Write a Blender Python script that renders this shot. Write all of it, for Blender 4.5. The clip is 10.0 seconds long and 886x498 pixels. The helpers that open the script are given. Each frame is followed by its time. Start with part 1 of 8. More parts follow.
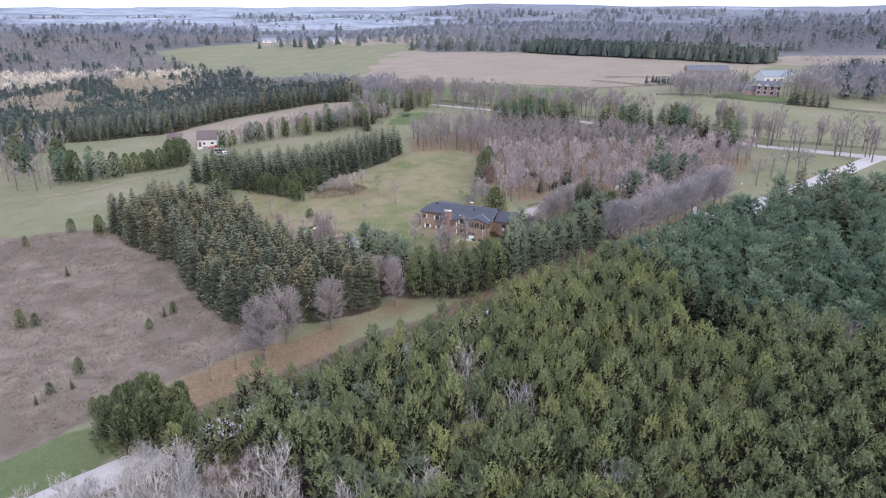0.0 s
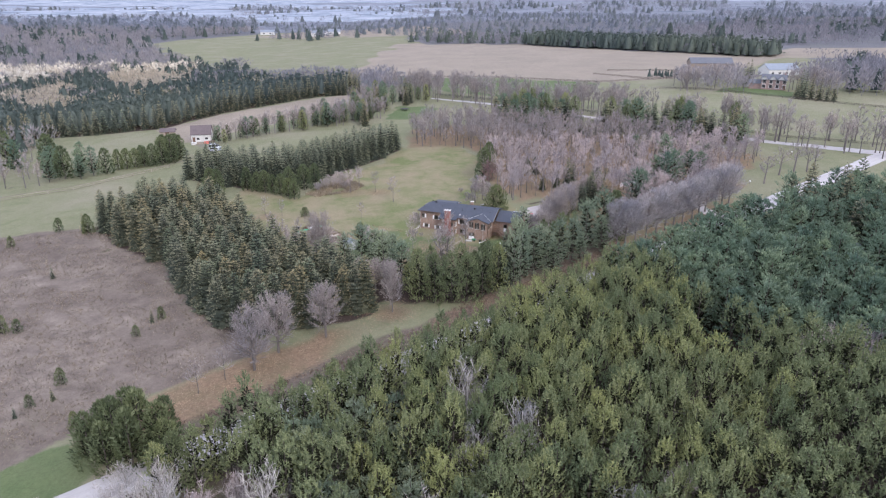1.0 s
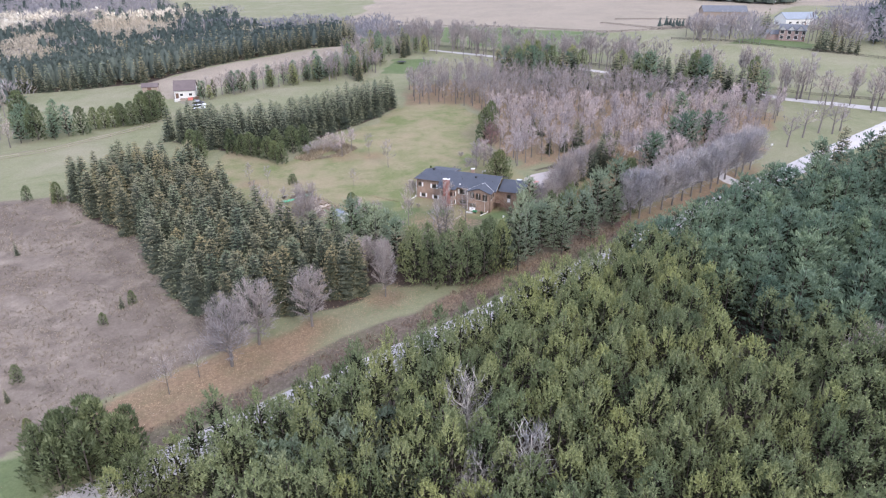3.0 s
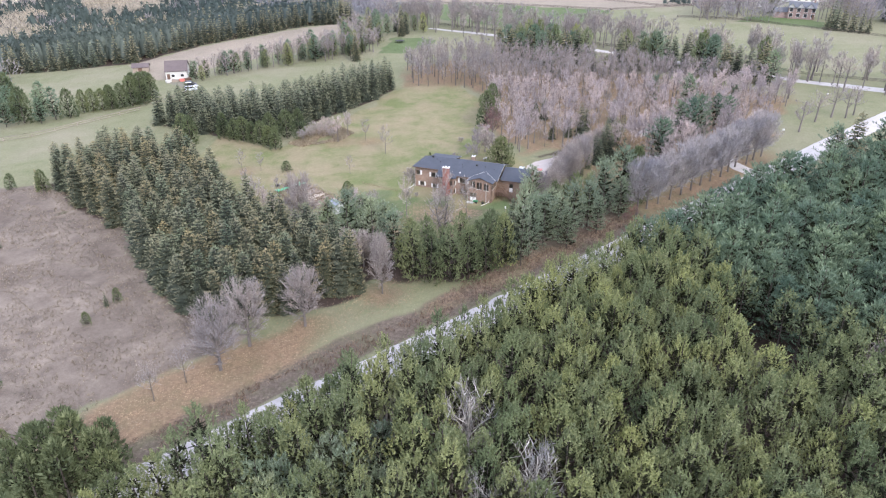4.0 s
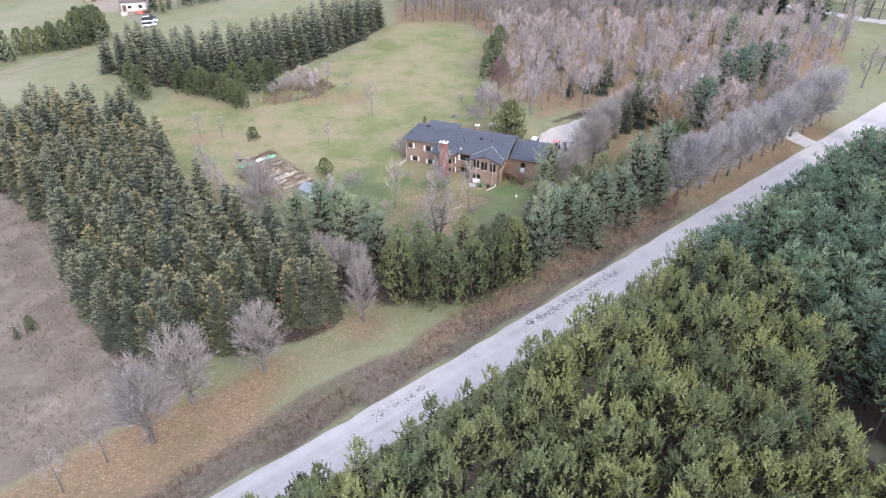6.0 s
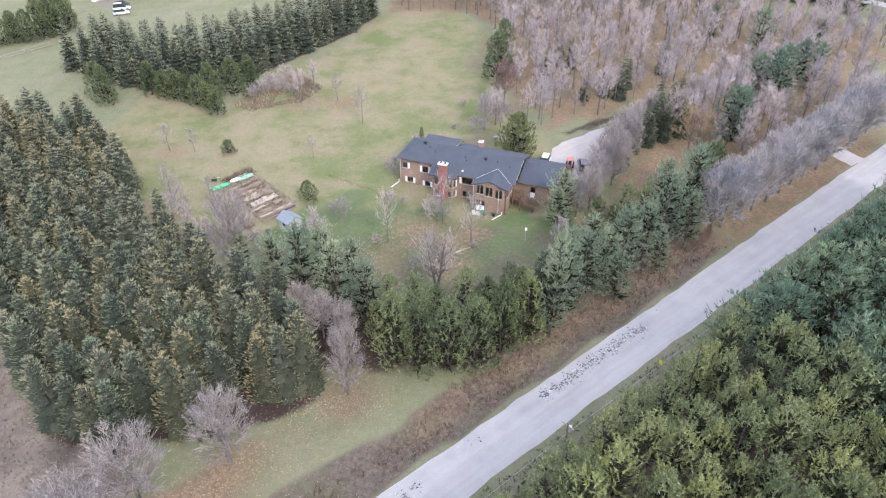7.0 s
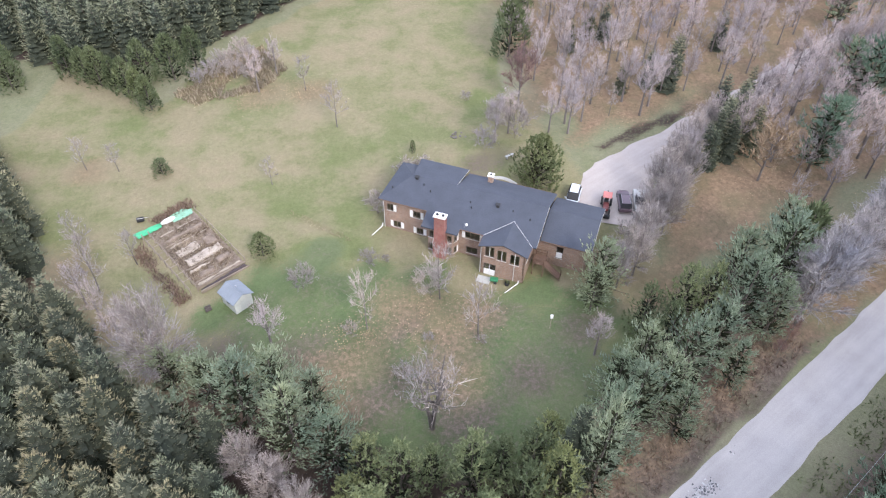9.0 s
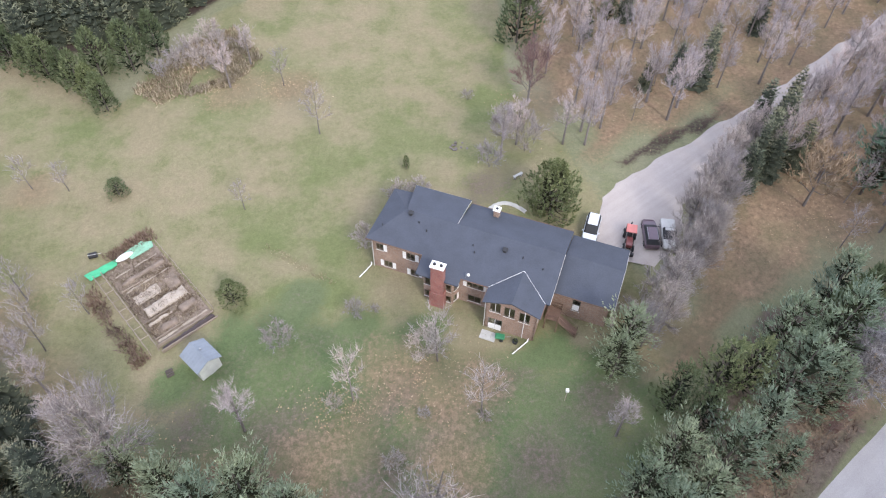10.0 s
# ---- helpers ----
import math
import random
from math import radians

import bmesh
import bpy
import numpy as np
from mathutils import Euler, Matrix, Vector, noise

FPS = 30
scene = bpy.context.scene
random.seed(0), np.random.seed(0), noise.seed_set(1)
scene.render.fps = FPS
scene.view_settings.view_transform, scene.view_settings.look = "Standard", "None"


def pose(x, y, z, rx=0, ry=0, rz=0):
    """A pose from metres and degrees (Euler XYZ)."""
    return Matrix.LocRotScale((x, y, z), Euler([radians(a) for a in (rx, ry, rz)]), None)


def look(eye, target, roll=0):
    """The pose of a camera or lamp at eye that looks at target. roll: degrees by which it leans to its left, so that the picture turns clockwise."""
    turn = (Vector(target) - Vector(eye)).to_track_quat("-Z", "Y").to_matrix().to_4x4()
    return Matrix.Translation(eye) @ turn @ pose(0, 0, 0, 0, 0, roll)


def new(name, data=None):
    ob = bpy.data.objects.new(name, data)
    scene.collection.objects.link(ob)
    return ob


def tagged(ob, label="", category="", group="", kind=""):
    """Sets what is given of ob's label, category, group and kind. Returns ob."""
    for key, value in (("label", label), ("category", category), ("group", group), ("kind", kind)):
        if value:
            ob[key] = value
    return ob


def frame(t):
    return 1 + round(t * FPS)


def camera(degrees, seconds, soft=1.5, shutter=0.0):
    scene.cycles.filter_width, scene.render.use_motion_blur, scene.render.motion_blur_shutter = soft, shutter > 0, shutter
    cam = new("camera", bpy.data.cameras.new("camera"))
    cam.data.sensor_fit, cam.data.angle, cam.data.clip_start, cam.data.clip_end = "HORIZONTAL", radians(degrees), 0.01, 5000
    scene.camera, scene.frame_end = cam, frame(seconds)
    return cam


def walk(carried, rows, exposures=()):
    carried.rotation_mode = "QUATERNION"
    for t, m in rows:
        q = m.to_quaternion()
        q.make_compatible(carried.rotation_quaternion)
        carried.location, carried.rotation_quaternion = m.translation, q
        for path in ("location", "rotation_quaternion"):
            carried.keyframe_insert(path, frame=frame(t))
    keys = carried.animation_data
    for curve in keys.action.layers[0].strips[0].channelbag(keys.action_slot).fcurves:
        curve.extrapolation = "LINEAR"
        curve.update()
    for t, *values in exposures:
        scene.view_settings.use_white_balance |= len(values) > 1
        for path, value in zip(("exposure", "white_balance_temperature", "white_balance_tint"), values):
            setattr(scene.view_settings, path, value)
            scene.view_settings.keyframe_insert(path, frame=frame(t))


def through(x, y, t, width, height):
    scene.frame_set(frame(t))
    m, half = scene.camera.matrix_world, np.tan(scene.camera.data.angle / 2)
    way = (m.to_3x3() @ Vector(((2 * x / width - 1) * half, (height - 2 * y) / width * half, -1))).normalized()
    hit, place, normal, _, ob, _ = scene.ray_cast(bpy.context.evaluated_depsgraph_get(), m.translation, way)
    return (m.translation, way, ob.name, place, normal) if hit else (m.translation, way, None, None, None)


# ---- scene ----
cam = camera(65.8, 10.0, soft=1.15)
METRES, EYE, TILT, LEAN, TURN = 140.0, 60.0, -19.6, 0.0, 0.0
ROWS = [
    (0.0, 0.0, 0.0, 0.0, 0.0, 0.0, 0.0),
    (0.5, 0.0004, 0.0221, 0.008, -0.01, -0.33, -0.01),
    (1.0, 0.0008, 0.0455, 0.0164, -0.03, -0.63, -0.0),
    (1.5, 0.0014, 0.0697, 0.0257, -0.04, -0.95, -0.01),
    (2.0, 0.002, 0.0953, 0.0351, -0.03, -1.33, -0.01),
    (2.5, 0.0024, 0.1214, 0.0447, -0.05, -2.67, -0.03),
    (3.0, 0.003, 0.1482, 0.0548, -0.06, -4.77, -0.03),
    (4.5, 0.0034, 0.2298, 0.088, -0.12, -6.89, -0.06),
    (5.0, 0.0038, 0.279, 0.1066, -0.15, -7.8, -0.1),
    (5.2, 0.004, 0.3026, 0.1158, -0.17, -8.84, -0.11),
    (6.3, 0.0054, 0.4518, 0.1751, -0.26, -14.55, -0.15),
    (6.5, 0.0056, 0.4788, 0.1856, -0.27, -14.82, -0.15),
    (7.0, 0.0059, 0.5437, 0.2102, -0.29, -15.92, -0.17),
    (7.5, 0.0056, 0.6099, 0.2352, -0.35, -17.76, -0.25),
    (8.0, 0.0052, 0.674, 0.2603, -0.45, -19.61, -0.29),
    (8.5, 0.0057, 0.7392, 0.2859, -0.48, -21.61, -0.34),
    (9.0, 0.0061, 0.8028, 0.3115, -0.52, -24.3, -0.38),
    (9.5, 0.0064, 0.8689, 0.3369, -0.55, -27.23, -0.44),
    (10.0, 0.0078, 0.932, 0.3621, -0.58, -30.16, -0.42),
]
walk(cam, [(t, pose(0, 0, EYE, TILT, LEAN, TURN) @ pose(METRES * x, METRES * y, METRES * z, 90 + pitch, roll, yaw)) for t, x, y, z, yaw, pitch, roll in ROWS],
     [(0.0, 0.17, 6250, 15), (2.5, 0.41, 6250, 15), (4.5, 0.68, 6400, 12), (6.5, 0.69, 6400, 12), (8.5, 0.73, 6420, 12), (10.0, 0.54, 6500, 11)])

# ---- light: a bright overcast autumn afternoon ----
SUN_ELEV, SUN_TURN = 38.0, 150.0
world = bpy.data.worlds.new("overcast_sky")
scene.world = world
world.use_nodes = True
wn, wl = world.node_tree.nodes, world.node_tree.links
sky = wn.new("ShaderNodeTexSky")
sky.sky_type = "NISHITA"
sky.sun_disc = False
sky.sun_elevation, sky.sun_rotation = radians(SUN_ELEV), radians(SUN_TURN)
sky.dust_density = 4.0
cloud = wn.new("ShaderNodeMix")
cloud.data_type = "RGBA"
cloud.inputs[0].default_value = 0.75
cloud.inputs[7].default_value = (10.6, 11.6, 14.8, 1.0)
wl.new(sky.outputs[0], cloud.inputs[6])
wl.new(cloud.outputs[2], wn["Background"].inputs[0])
wn["Background"].inputs[1].default_value = 0.135

sun = new("sun", bpy.data.lights.new("sun", "SUN"))
sun.data.energy, sun.data.angle, sun.data.color = 1.9, radians(14), (1.0, 0.96, 0.9)
a, e = radians(SUN_TURN), radians(SUN_ELEV)
sun.matrix_world = look((0, 0, 300), (-300 * math.sin(a) * math.cos(e), -300 * math.cos(a) * math.cos(e), 300 - 300 * math.sin(e)))


# ---- materials ----
def nodes_of(name):
    m = bpy.data.materials.new(name)
    m.use_nodes = True
    return m, m.node_tree.nodes, m.node_tree.links


def noise_node(n, l, scale, detail=4.0, where=None, rough=0.6):
    t = n.new("ShaderNodeTexNoise")
    t.inputs["Scale"].default_value = scale
    t.inputs["Detail"].default_value = detail
    t.inputs["Roughness"].default_value = rough
    if where is not None:
        l.new(where, t.inputs["Vector"])
    return t.outputs["Fac"]


def ramp_node(n, l, fac, stops):
    r = n.new("ShaderNodeValToRGB")
    while len(r.color_ramp.elements) < len(stops):
        r.color_ramp.elements.new(0.5)
    for el, (p, c) in zip(r.color_ramp.elements, stops):
        el.position, el.color = p, (*c, 1.0)
    l.new(fac, r.inputs[0])
    return r.outputs[0]


def mix_node(n, l, fac, c1, c2, how="MIX"):
    m = n.new("ShaderNodeMix")
    m.data_type, m.blend_type = "RGBA", how
    for sock, v in ((m.inputs[0], fac), (m.inputs[6], c1), (m.inputs[7], c2)):
        if isinstance(v, (int, float)):
            sock.default_value = v
        elif isinstance(v, tuple):
            sock.default_value = (*v, 1.0)
        else:
            l.new(v, sock)
    return m.outputs[2]


def math_node(n, l, how, x, y=0.0):
    m = n.new("ShaderNodeMath")
    m.operation, m.use_clamp = how, how in ("SUBTRACT", "MULTIPLY_ADD")
    for sock, v in ((m.inputs[0], x), (m.inputs[1], y)):
        if isinstance(v, (int, float)):
            sock.default_value = v
        else:
            l.new(v, sock)
    return m.outputs[0]


def shade(c, k):
    return tuple(min(1.0, v * k) for v in c)


def solid(name, col, rough=0.8, scale=2.0, vary=0.25, metal=0.0, bump=0.0, grain=20.0, random_tone=0.0):
    """A surface with stains at one scale and grain at a finer one, in metres."""
    m, n, l = nodes_of(name)
    b = n["Principled BSDF"]
    at = n.new("ShaderNodeNewGeometry").outputs["Position"]
    big = noise_node(n, l, scale, 5, at)
    c = ramp_node(n, l, big, [(0.25, shade(col, 1 - vary)), (0.75, shade(col, 1 + vary))])
    fine = noise_node(n, l, grain, 3, at)
    c = mix_node(n, l, 0.35, c, ramp_node(n, l, fine, [(0.3, shade(col, 0.7)), (0.7, shade(col, 1.25))]))
    if random_tone:
        r = n.new("ShaderNodeObjectInfo").outputs["Random"]
        c = mix_node(n, l, random_tone, c, ramp_node(n, l, r, [(0, shade(col, 0.5)), (1, shade(col, 1.5))]))
    l.new(c, b.inputs["Base Color"])
    b.inputs["Roughness"].default_value, b.inputs["Metallic"].default_value = rough, metal
    if bump:
        k = n.new("ShaderNodeBump")
        k.inputs["Strength"].default_value, k.inputs["Distance"].default_value = bump, 0.05
        l.new(fine, k.inputs["Height"])
        l.new(k.outputs[0], b.inputs["Normal"])
    return m


def leafy(name, dark, mid, tip, through=0.25, patch=0.15, rust=None, casts=((0.8, 0.83, 0.83), (1.17, 1.13, 1.02))):
    """Foliage: each blade has its tone, each tree its own cast, and light passes through in part."""
    m, n, l = nodes_of(name)
    n.remove(n["Principled BSDF"])
    geo, info = n.new("ShaderNodeNewGeometry"), n.new("ShaderNodeObjectInfo")
    c = ramp_node(n, l, geo.outputs["Random Per Island"], [(0.0, dark), (0.55, mid), (1.0, tip)])
    tree = ramp_node(n, l, info.outputs["Random"], [(0.0, casts[0]), (0.5, (1.0, 1.0, 1.0)), (1.0, casts[1])])
    c = mix_node(n, l, 1.0, c, tree, "MULTIPLY")
    area = noise_node(n, l, patch, 2, geo.outputs["Position"])
    c = mix_node(n, l, 1.0, c, ramp_node(n, l, area, [(0.3, (0.78, 0.82, 0.85)), (0.7, (1.2, 1.16, 1.05))]), "MULTIPLY")
    if rust:
        spot = noise_node(n, l, 0.9, 2, geo.outputs["Position"])
        c = mix_node(n, l, ramp_node(n, l, spot, [(0.55, (0, 0, 0)), (0.75, (0.7, 0.7, 0.7))]), c, rust)
    d, tr, mx = n.new("ShaderNodeBsdfDiffuse"), n.new("ShaderNodeBsdfTranslucent"), n.new("ShaderNodeMixShader")
    mx.inputs[0].default_value = through
    l.new(c, d.inputs[0]), l.new(c, tr.inputs[0])
    l.new(d.outputs[0], mx.inputs[1]), l.new(tr.outputs[0], mx.inputs[2])
    l.new(mx.outputs[0], n["Material Output"].inputs[0])
    return m


M_PINE = leafy("pine_needles", (0.14, 0.16, 0.088), (0.21, 0.236, 0.126), (0.30, 0.328, 0.178), 0.25, casts=((0.7, 0.77, 0.8), (1.25, 1.2, 1.02)))
M_WPINE = leafy("white_pine_needles", (0.105, 0.148, 0.105), (0.172, 0.232, 0.165), (0.262, 0.332, 0.245), 0.3, casts=((0.75, 0.82, 0.84), (1.22, 1.18, 1.08)))
M_SPRUCE = leafy("spruce_needles", (0.165, 0.174, 0.126), (0.255, 0.26, 0.186), (0.365, 0.362, 0.262), 0.3, rust=(0.38, 0.325, 0.23), casts=((0.80, 0.93, 0.90), (1.3, 1.1, 0.9)))
# shade inside pine and cedar crowns, put into a near-black bough colour
M_INNERSHADE = leafy("shade_dark_pine_boughs", (0.018, 0.02, 0.013), (0.03, 0.033, 0.021), (0.045, 0.048, 0.032), 0.05)
M_SOFTPINE = leafy("pale_soft_pine_needles", (0.165, 0.2, 0.14), (0.25, 0.295, 0.212), (0.35, 0.398, 0.295), 0.35, casts=((0.8, 0.86, 0.86), (1.2, 1.14, 1.02)))
# spruce boughs below the sprays, darkened to carry the shade between layers
M_SPRUCESHADE = leafy("shade_dark_spruce_boughs", (0.048, 0.055, 0.042), (0.066, 0.074, 0.056), (0.088, 0.097, 0.074), 0.15)
M_CEDAR = leafy("cedar_sprays", (0.085, 0.103, 0.056), (0.14, 0.166, 0.092), (0.21, 0.24, 0.14), 0.35)
M_BARK = solid("conifer_bark", (0.085, 0.07, 0.06), 0.95, 1.5, 0.3, bump=0.4)
GREYS = ((0.82, 0.82, 0.84), (1.16, 1.13, 1.12))
M_TWIG = leafy("bare_twigs", (0.25, 0.212, 0.214), (0.385, 0.333, 0.337), (0.515, 0.455, 0.462), 0.0, casts=GREYS)
M_TWIGGREY = leafy("grey_maple_twigs", (0.19, 0.163, 0.157), (0.315, 0.28, 0.273), (0.45, 0.41, 0.402), 0.0, casts=GREYS)
M_TWIGROW = leafy("lavender_grey_twigs", (0.205, 0.192, 0.203), (0.31, 0.292, 0.307), (0.425, 0.405, 0.422), 0.0, casts=GREYS)
M_TWIGRED = leafy("reddish_twigs", (0.14, 0.09, 0.085), (0.21, 0.14, 0.135), (0.29, 0.20, 0.19), 0.0)
M_TWIGPALE = leafy("pale_twigs", (0.24, 0.222, 0.215), (0.37, 0.348, 0.338), (0.54, 0.515, 0.50), 0.0, casts=GREYS)
M_LIMB = solid("grey_bark", (0.155, 0.135, 0.125), 0.95, 1.0, 0.3, bump=0.4, random_tone=0.4)
M_BIRCH = solid("birch_bark", (0.50, 0.47, 0.44), 0.8, 1.6, 0.35, bump=0.2)
M_DRYLEAF = leafy("dry_leaves", (0.22, 0.155, 0.105), (0.32, 0.235, 0.165), (0.42, 0.325, 0.24), 0.15)
M_STRAW = leafy("dry_grass_blades", (0.14, 0.112, 0.086), (0.25, 0.21, 0.168), (0.40, 0.345, 0.28), 0.1)
M_MEADOW = leafy("meadow_grass_blades", (0.15, 0.123, 0.098), (0.24, 0.2, 0.162), (0.35, 0.3, 0.246), 0.15)
M_BRUSH = leafy("brown_brush_stems", (0.13, 0.09, 0.075), (0.20, 0.145, 0.12), (0.30, 0.23, 0.185), 0.1)


# ---- the lie of the land ----
def smooth(a0, a1, x):
    k = np.clip((np.asarray(x, float) - a0) / (a1 - a0), 0, 1)
    return k * k * (3 - 2 * k)


def land(x, y):
    """Height of the ground: falls to the near road, rises to the far right, hills at the horizon."""
    x, y = np.asarray(x, float), np.asarray(y, float)
    u, v = np.clip(x, -250, 300) / 100, (np.clip(y, 40, 420) - 200) / 100
    h = -1.89 + 2.65 * u + 4.67 * v - 0.6 * u * u + 0.58 * u * v - 0.64 * v * v
    n = -(x + 25.8) * 0.619 + (y - 107.3) * 0.785
    s = (x + 25.8) * 0.785 + (y - 107.3) * 0.619
    h = h - 0.9 * np.exp(-(n / 9.0) ** 2) * smooth(0, 30, s) * (1 - smooth(80, 130, s))
    h = h + 1.7 * np.exp(-(((x - 14) / 16) ** 2 + ((y - 207) / 11) ** 2))
    h = h + 0.1 * np.sin(x / 7.3 + 1.3 * np.sin(y / 19)) * np.sin(y / 8.1)
    r = np.hypot(x, y)
    far = smooth(1700, 4300, r)
    return h + far * (44 + 7 * np.sin(x / 520 + 1.0) + 5 * np.sin(x / 233 + y / 700)) + smooth(500, 1200, r) * 3.5 * np.sin(x / 170 + 0.6) * np.sin(y / 210)


def land1(x, y):
    return float(land(x, y))


def wob(x, y, size, seed=0):
    """A smooth field of about -1 to 1 with that many metres between its bumps."""
    r = np.random.RandomState(seed)
    out = 0
    for k in range(7):
        t, p, f = r.uniform(0, 6.283), r.uniform(0, 6.283), r.uniform(0.7, 1.9) * 3.14 / size
        out = out + np.sin((np.cos(t) * x + np.sin(t) * y) * f + p)
    return out / 3.5


def inside(poly, x, y):
    """Signed distance in metres to a polygon's edge: positive inside."""
    x, y = np.asarray(x, float), np.asarray(y, float)
    best, odd = np.full(x.shape, 1e9), np.zeros(x.shape, bool)
    for (x0, y0), (x1, y1) in zip(poly, poly[1:] + poly[:1]):
        dx, dy = x1 - x0, y1 - y0
        k = np.clip(((x - x0) * dx + (y - y0) * dy) / (dx * dx + dy * dy), 0, 1)
        best = np.minimum(best, np.hypot(x - x0 - k * dx, y - y0 - k * dy))
        if dy:
            odd ^= ((y0 > y) != (y1 > y)) & (x < x0 + (y - y0) * dx / dy)
    return np.where(odd, best, -best)


# ---- mesh helpers ----
def mesh_of(name, verts, faces, mat=None, smooth_faces=False):
    """A mesh from numpy arrays of vertices and of triangles or quads."""
    me = bpy.data.meshes.new(name)
    verts, faces = np.asarray(verts, np.float32), np.asarray(faces, np.int32)
    k = faces.shape[1]
    me.vertices.add(len(verts))
    me.vertices.foreach_set("co", verts.ravel())
    me.loops.add(faces.size)
    me.loops.foreach_set("vertex_index", faces.ravel())
    me.polygons.add(len(faces))
    me.polygons.foreach_set("loop_start", np.arange(0, faces.size, k, dtype=np.int32))
    me.update(calc_edges=True)
    if smooth_faces:
        me.shade_smooth()
    if mat:
        me.materials.append(mat)
    return me


def bm_mesh(name, bm, mat):
    me = bpy.data.meshes.new(name)
    bmesh.ops.recalc_face_normals(bm, faces=bm.faces)
    bm.to_mesh(me)
    bm.free()
    me.materials.append(mat)
    return me


def part(name, data, material, parent, label=""):
    """Links a bmesh or a mesh as one object under a thing or a part."""
    if isinstance(data, bmesh.types.BMesh):
        data = bm_mesh(name, data, material)
    elif material and not data.materials:
        data.materials.append(material)
    ob = new(name, data)
    ob.parent = parent
    return tagged(ob, label)


def box(bm, x0, x1, y0, y1, z0, z1, bevel=0.0, m=None):
    r = bmesh.ops.create_cube(bm, size=1.0)
    vs = r["verts"]
    for v in vs:
        v.co = Vector(((x0 + x1) / 2 + v.co.x * (x1 - x0), (y0 + y1) / 2 + v.co.y * (y1 - y0), (z0 + z1) / 2 + v.co.z * (z1 - z0)))
    if bevel:
        es = list({ed for v in vs for ed in v.link_edges})
        r = bmesh.ops.bevel(bm, geom=es, offset=bevel, segments=1, affect="EDGES")
        vs = list({v for f in r["faces"] for v in f.verts} | {v for v in vs if v.is_valid})
    if m is not None:
        bmesh.ops.transform(bm, matrix=m, verts=vs)
    return vs


def boxes(*specs, bevel=0.0):
    bm = bmesh.new()
    for s in specs:
        box(bm, *s, bevel=bevel)
    return bm


def tube(bm, p0, p1, r0, r1, sides=8):
    p0, p1 = Vector(p0), Vector(p1)
    d = p1 - p0
    r = bmesh.ops.create_cone(bm, cap_ends=True, segments=sides, radius1=r0, radius2=r1, depth=d.length)
    bmesh.ops.transform(bm, verts=r["verts"], matrix=Matrix.Translation((p0 + p1) / 2) @ d.to_track_quat("Z", "Y").to_matrix().to_4x4())
    return r["verts"]


def tubes(*specs, sides=8):
    bm = bmesh.new()
    for s in specs:
        tube(bm, *s, sides=sides)
    return bm


def slab(bm, ring, thick):
    """A plate: the ring of points is its top, thick metres deep."""
    top = [bm.verts.new(p) for p in ring]
    low = [bm.verts.new((p[0], p[1], p[2] - thick)) for p in ring]
    bm.faces.new(top)
    bm.faces.new(low[::-1])
    for i in range(len(ring)):
        j = (i + 1) % len(ring)
        bm.faces.new((top[j], top[i], low[i], low[j]))


def thing(name, x, y, z=None, turn=0.0, label="", category="", group="", kind=""):
    ob = new(name)
    ob.empty_display_size = 0.3
    ob.matrix_basis = pose(x, y, land1(x, y) if z is None else z, 0, 0, turn)
    return tagged(ob, label, category, group, kind)


# ---- plants: numpy builders ----
def sticks(p0, p1, r0, r1, sides=3):
    p0, p1 = np.asarray(p0, float), np.asarray(p1, float)
    d = p1 - p0
    d = d / np.maximum(np.linalg.norm(d, axis=1, keepdims=True), 1e-6)
    ref = np.where(np.abs(d[:, 2:]) > 0.9, [[1.0, 0, 0]], [[0, 0, 1.0]])
    s = np.cross(d, ref)
    s /= np.linalg.norm(s, axis=1, keepdims=True)
    w = np.cross(d, s)
    a = np.arange(sides) * 2 * np.pi / sides
    ring = np.cos(a)[None, :, None] * s[:, None] + np.sin(a)[None, :, None] * w[:, None]
    v = np.concatenate([p0[:, None] + ring * np.reshape(r0, (-1, 1, 1)), p1[:, None] + ring * np.reshape(r1, (-1, 1, 1))], 1)
    i = np.arange(sides)
    j = (i + 1) % sides
    f = np.concatenate([np.stack([i, j, j + sides], 1), np.stack([i, j + sides, i + sides], 1)])
    faces = (f[None] + (np.arange(len(p0)) * 2 * sides)[:, None, None]).reshape(-1, 3)
    return v.reshape(-1, 3), faces


def blades(r, p, d, length, width, flat=0.0):
    """Pointed sprays from p along d; flat: how far they lie open to the sky (0 any way, 1 level)."""
    p, d = np.asarray(p, float), np.asarray(d, float)
    d = d / np.maximum(np.linalg.norm(d, axis=1, keepdims=True), 1e-6)
    s = np.cross(d, r.normal(size=p.shape) * (1 - flat) + np.array([0, 0, 1.0]) * flat)
    s /= np.maximum(np.linalg.norm(s, axis=1, keepdims=True), 1e-6)
    w, ln = np.reshape(width, (-1, 1)), np.reshape(length, (-1, 1))
    v = np.stack([p - s * w / 2, p + s * w / 2, p + d * ln], 1)
    return v.reshape(-1, 3), np.arange(len(p) * 3).reshape(-1, 3)


def unit(v):
    return v / np.maximum(np.linalg.norm(v, axis=1, keepdims=True), 1e-6)


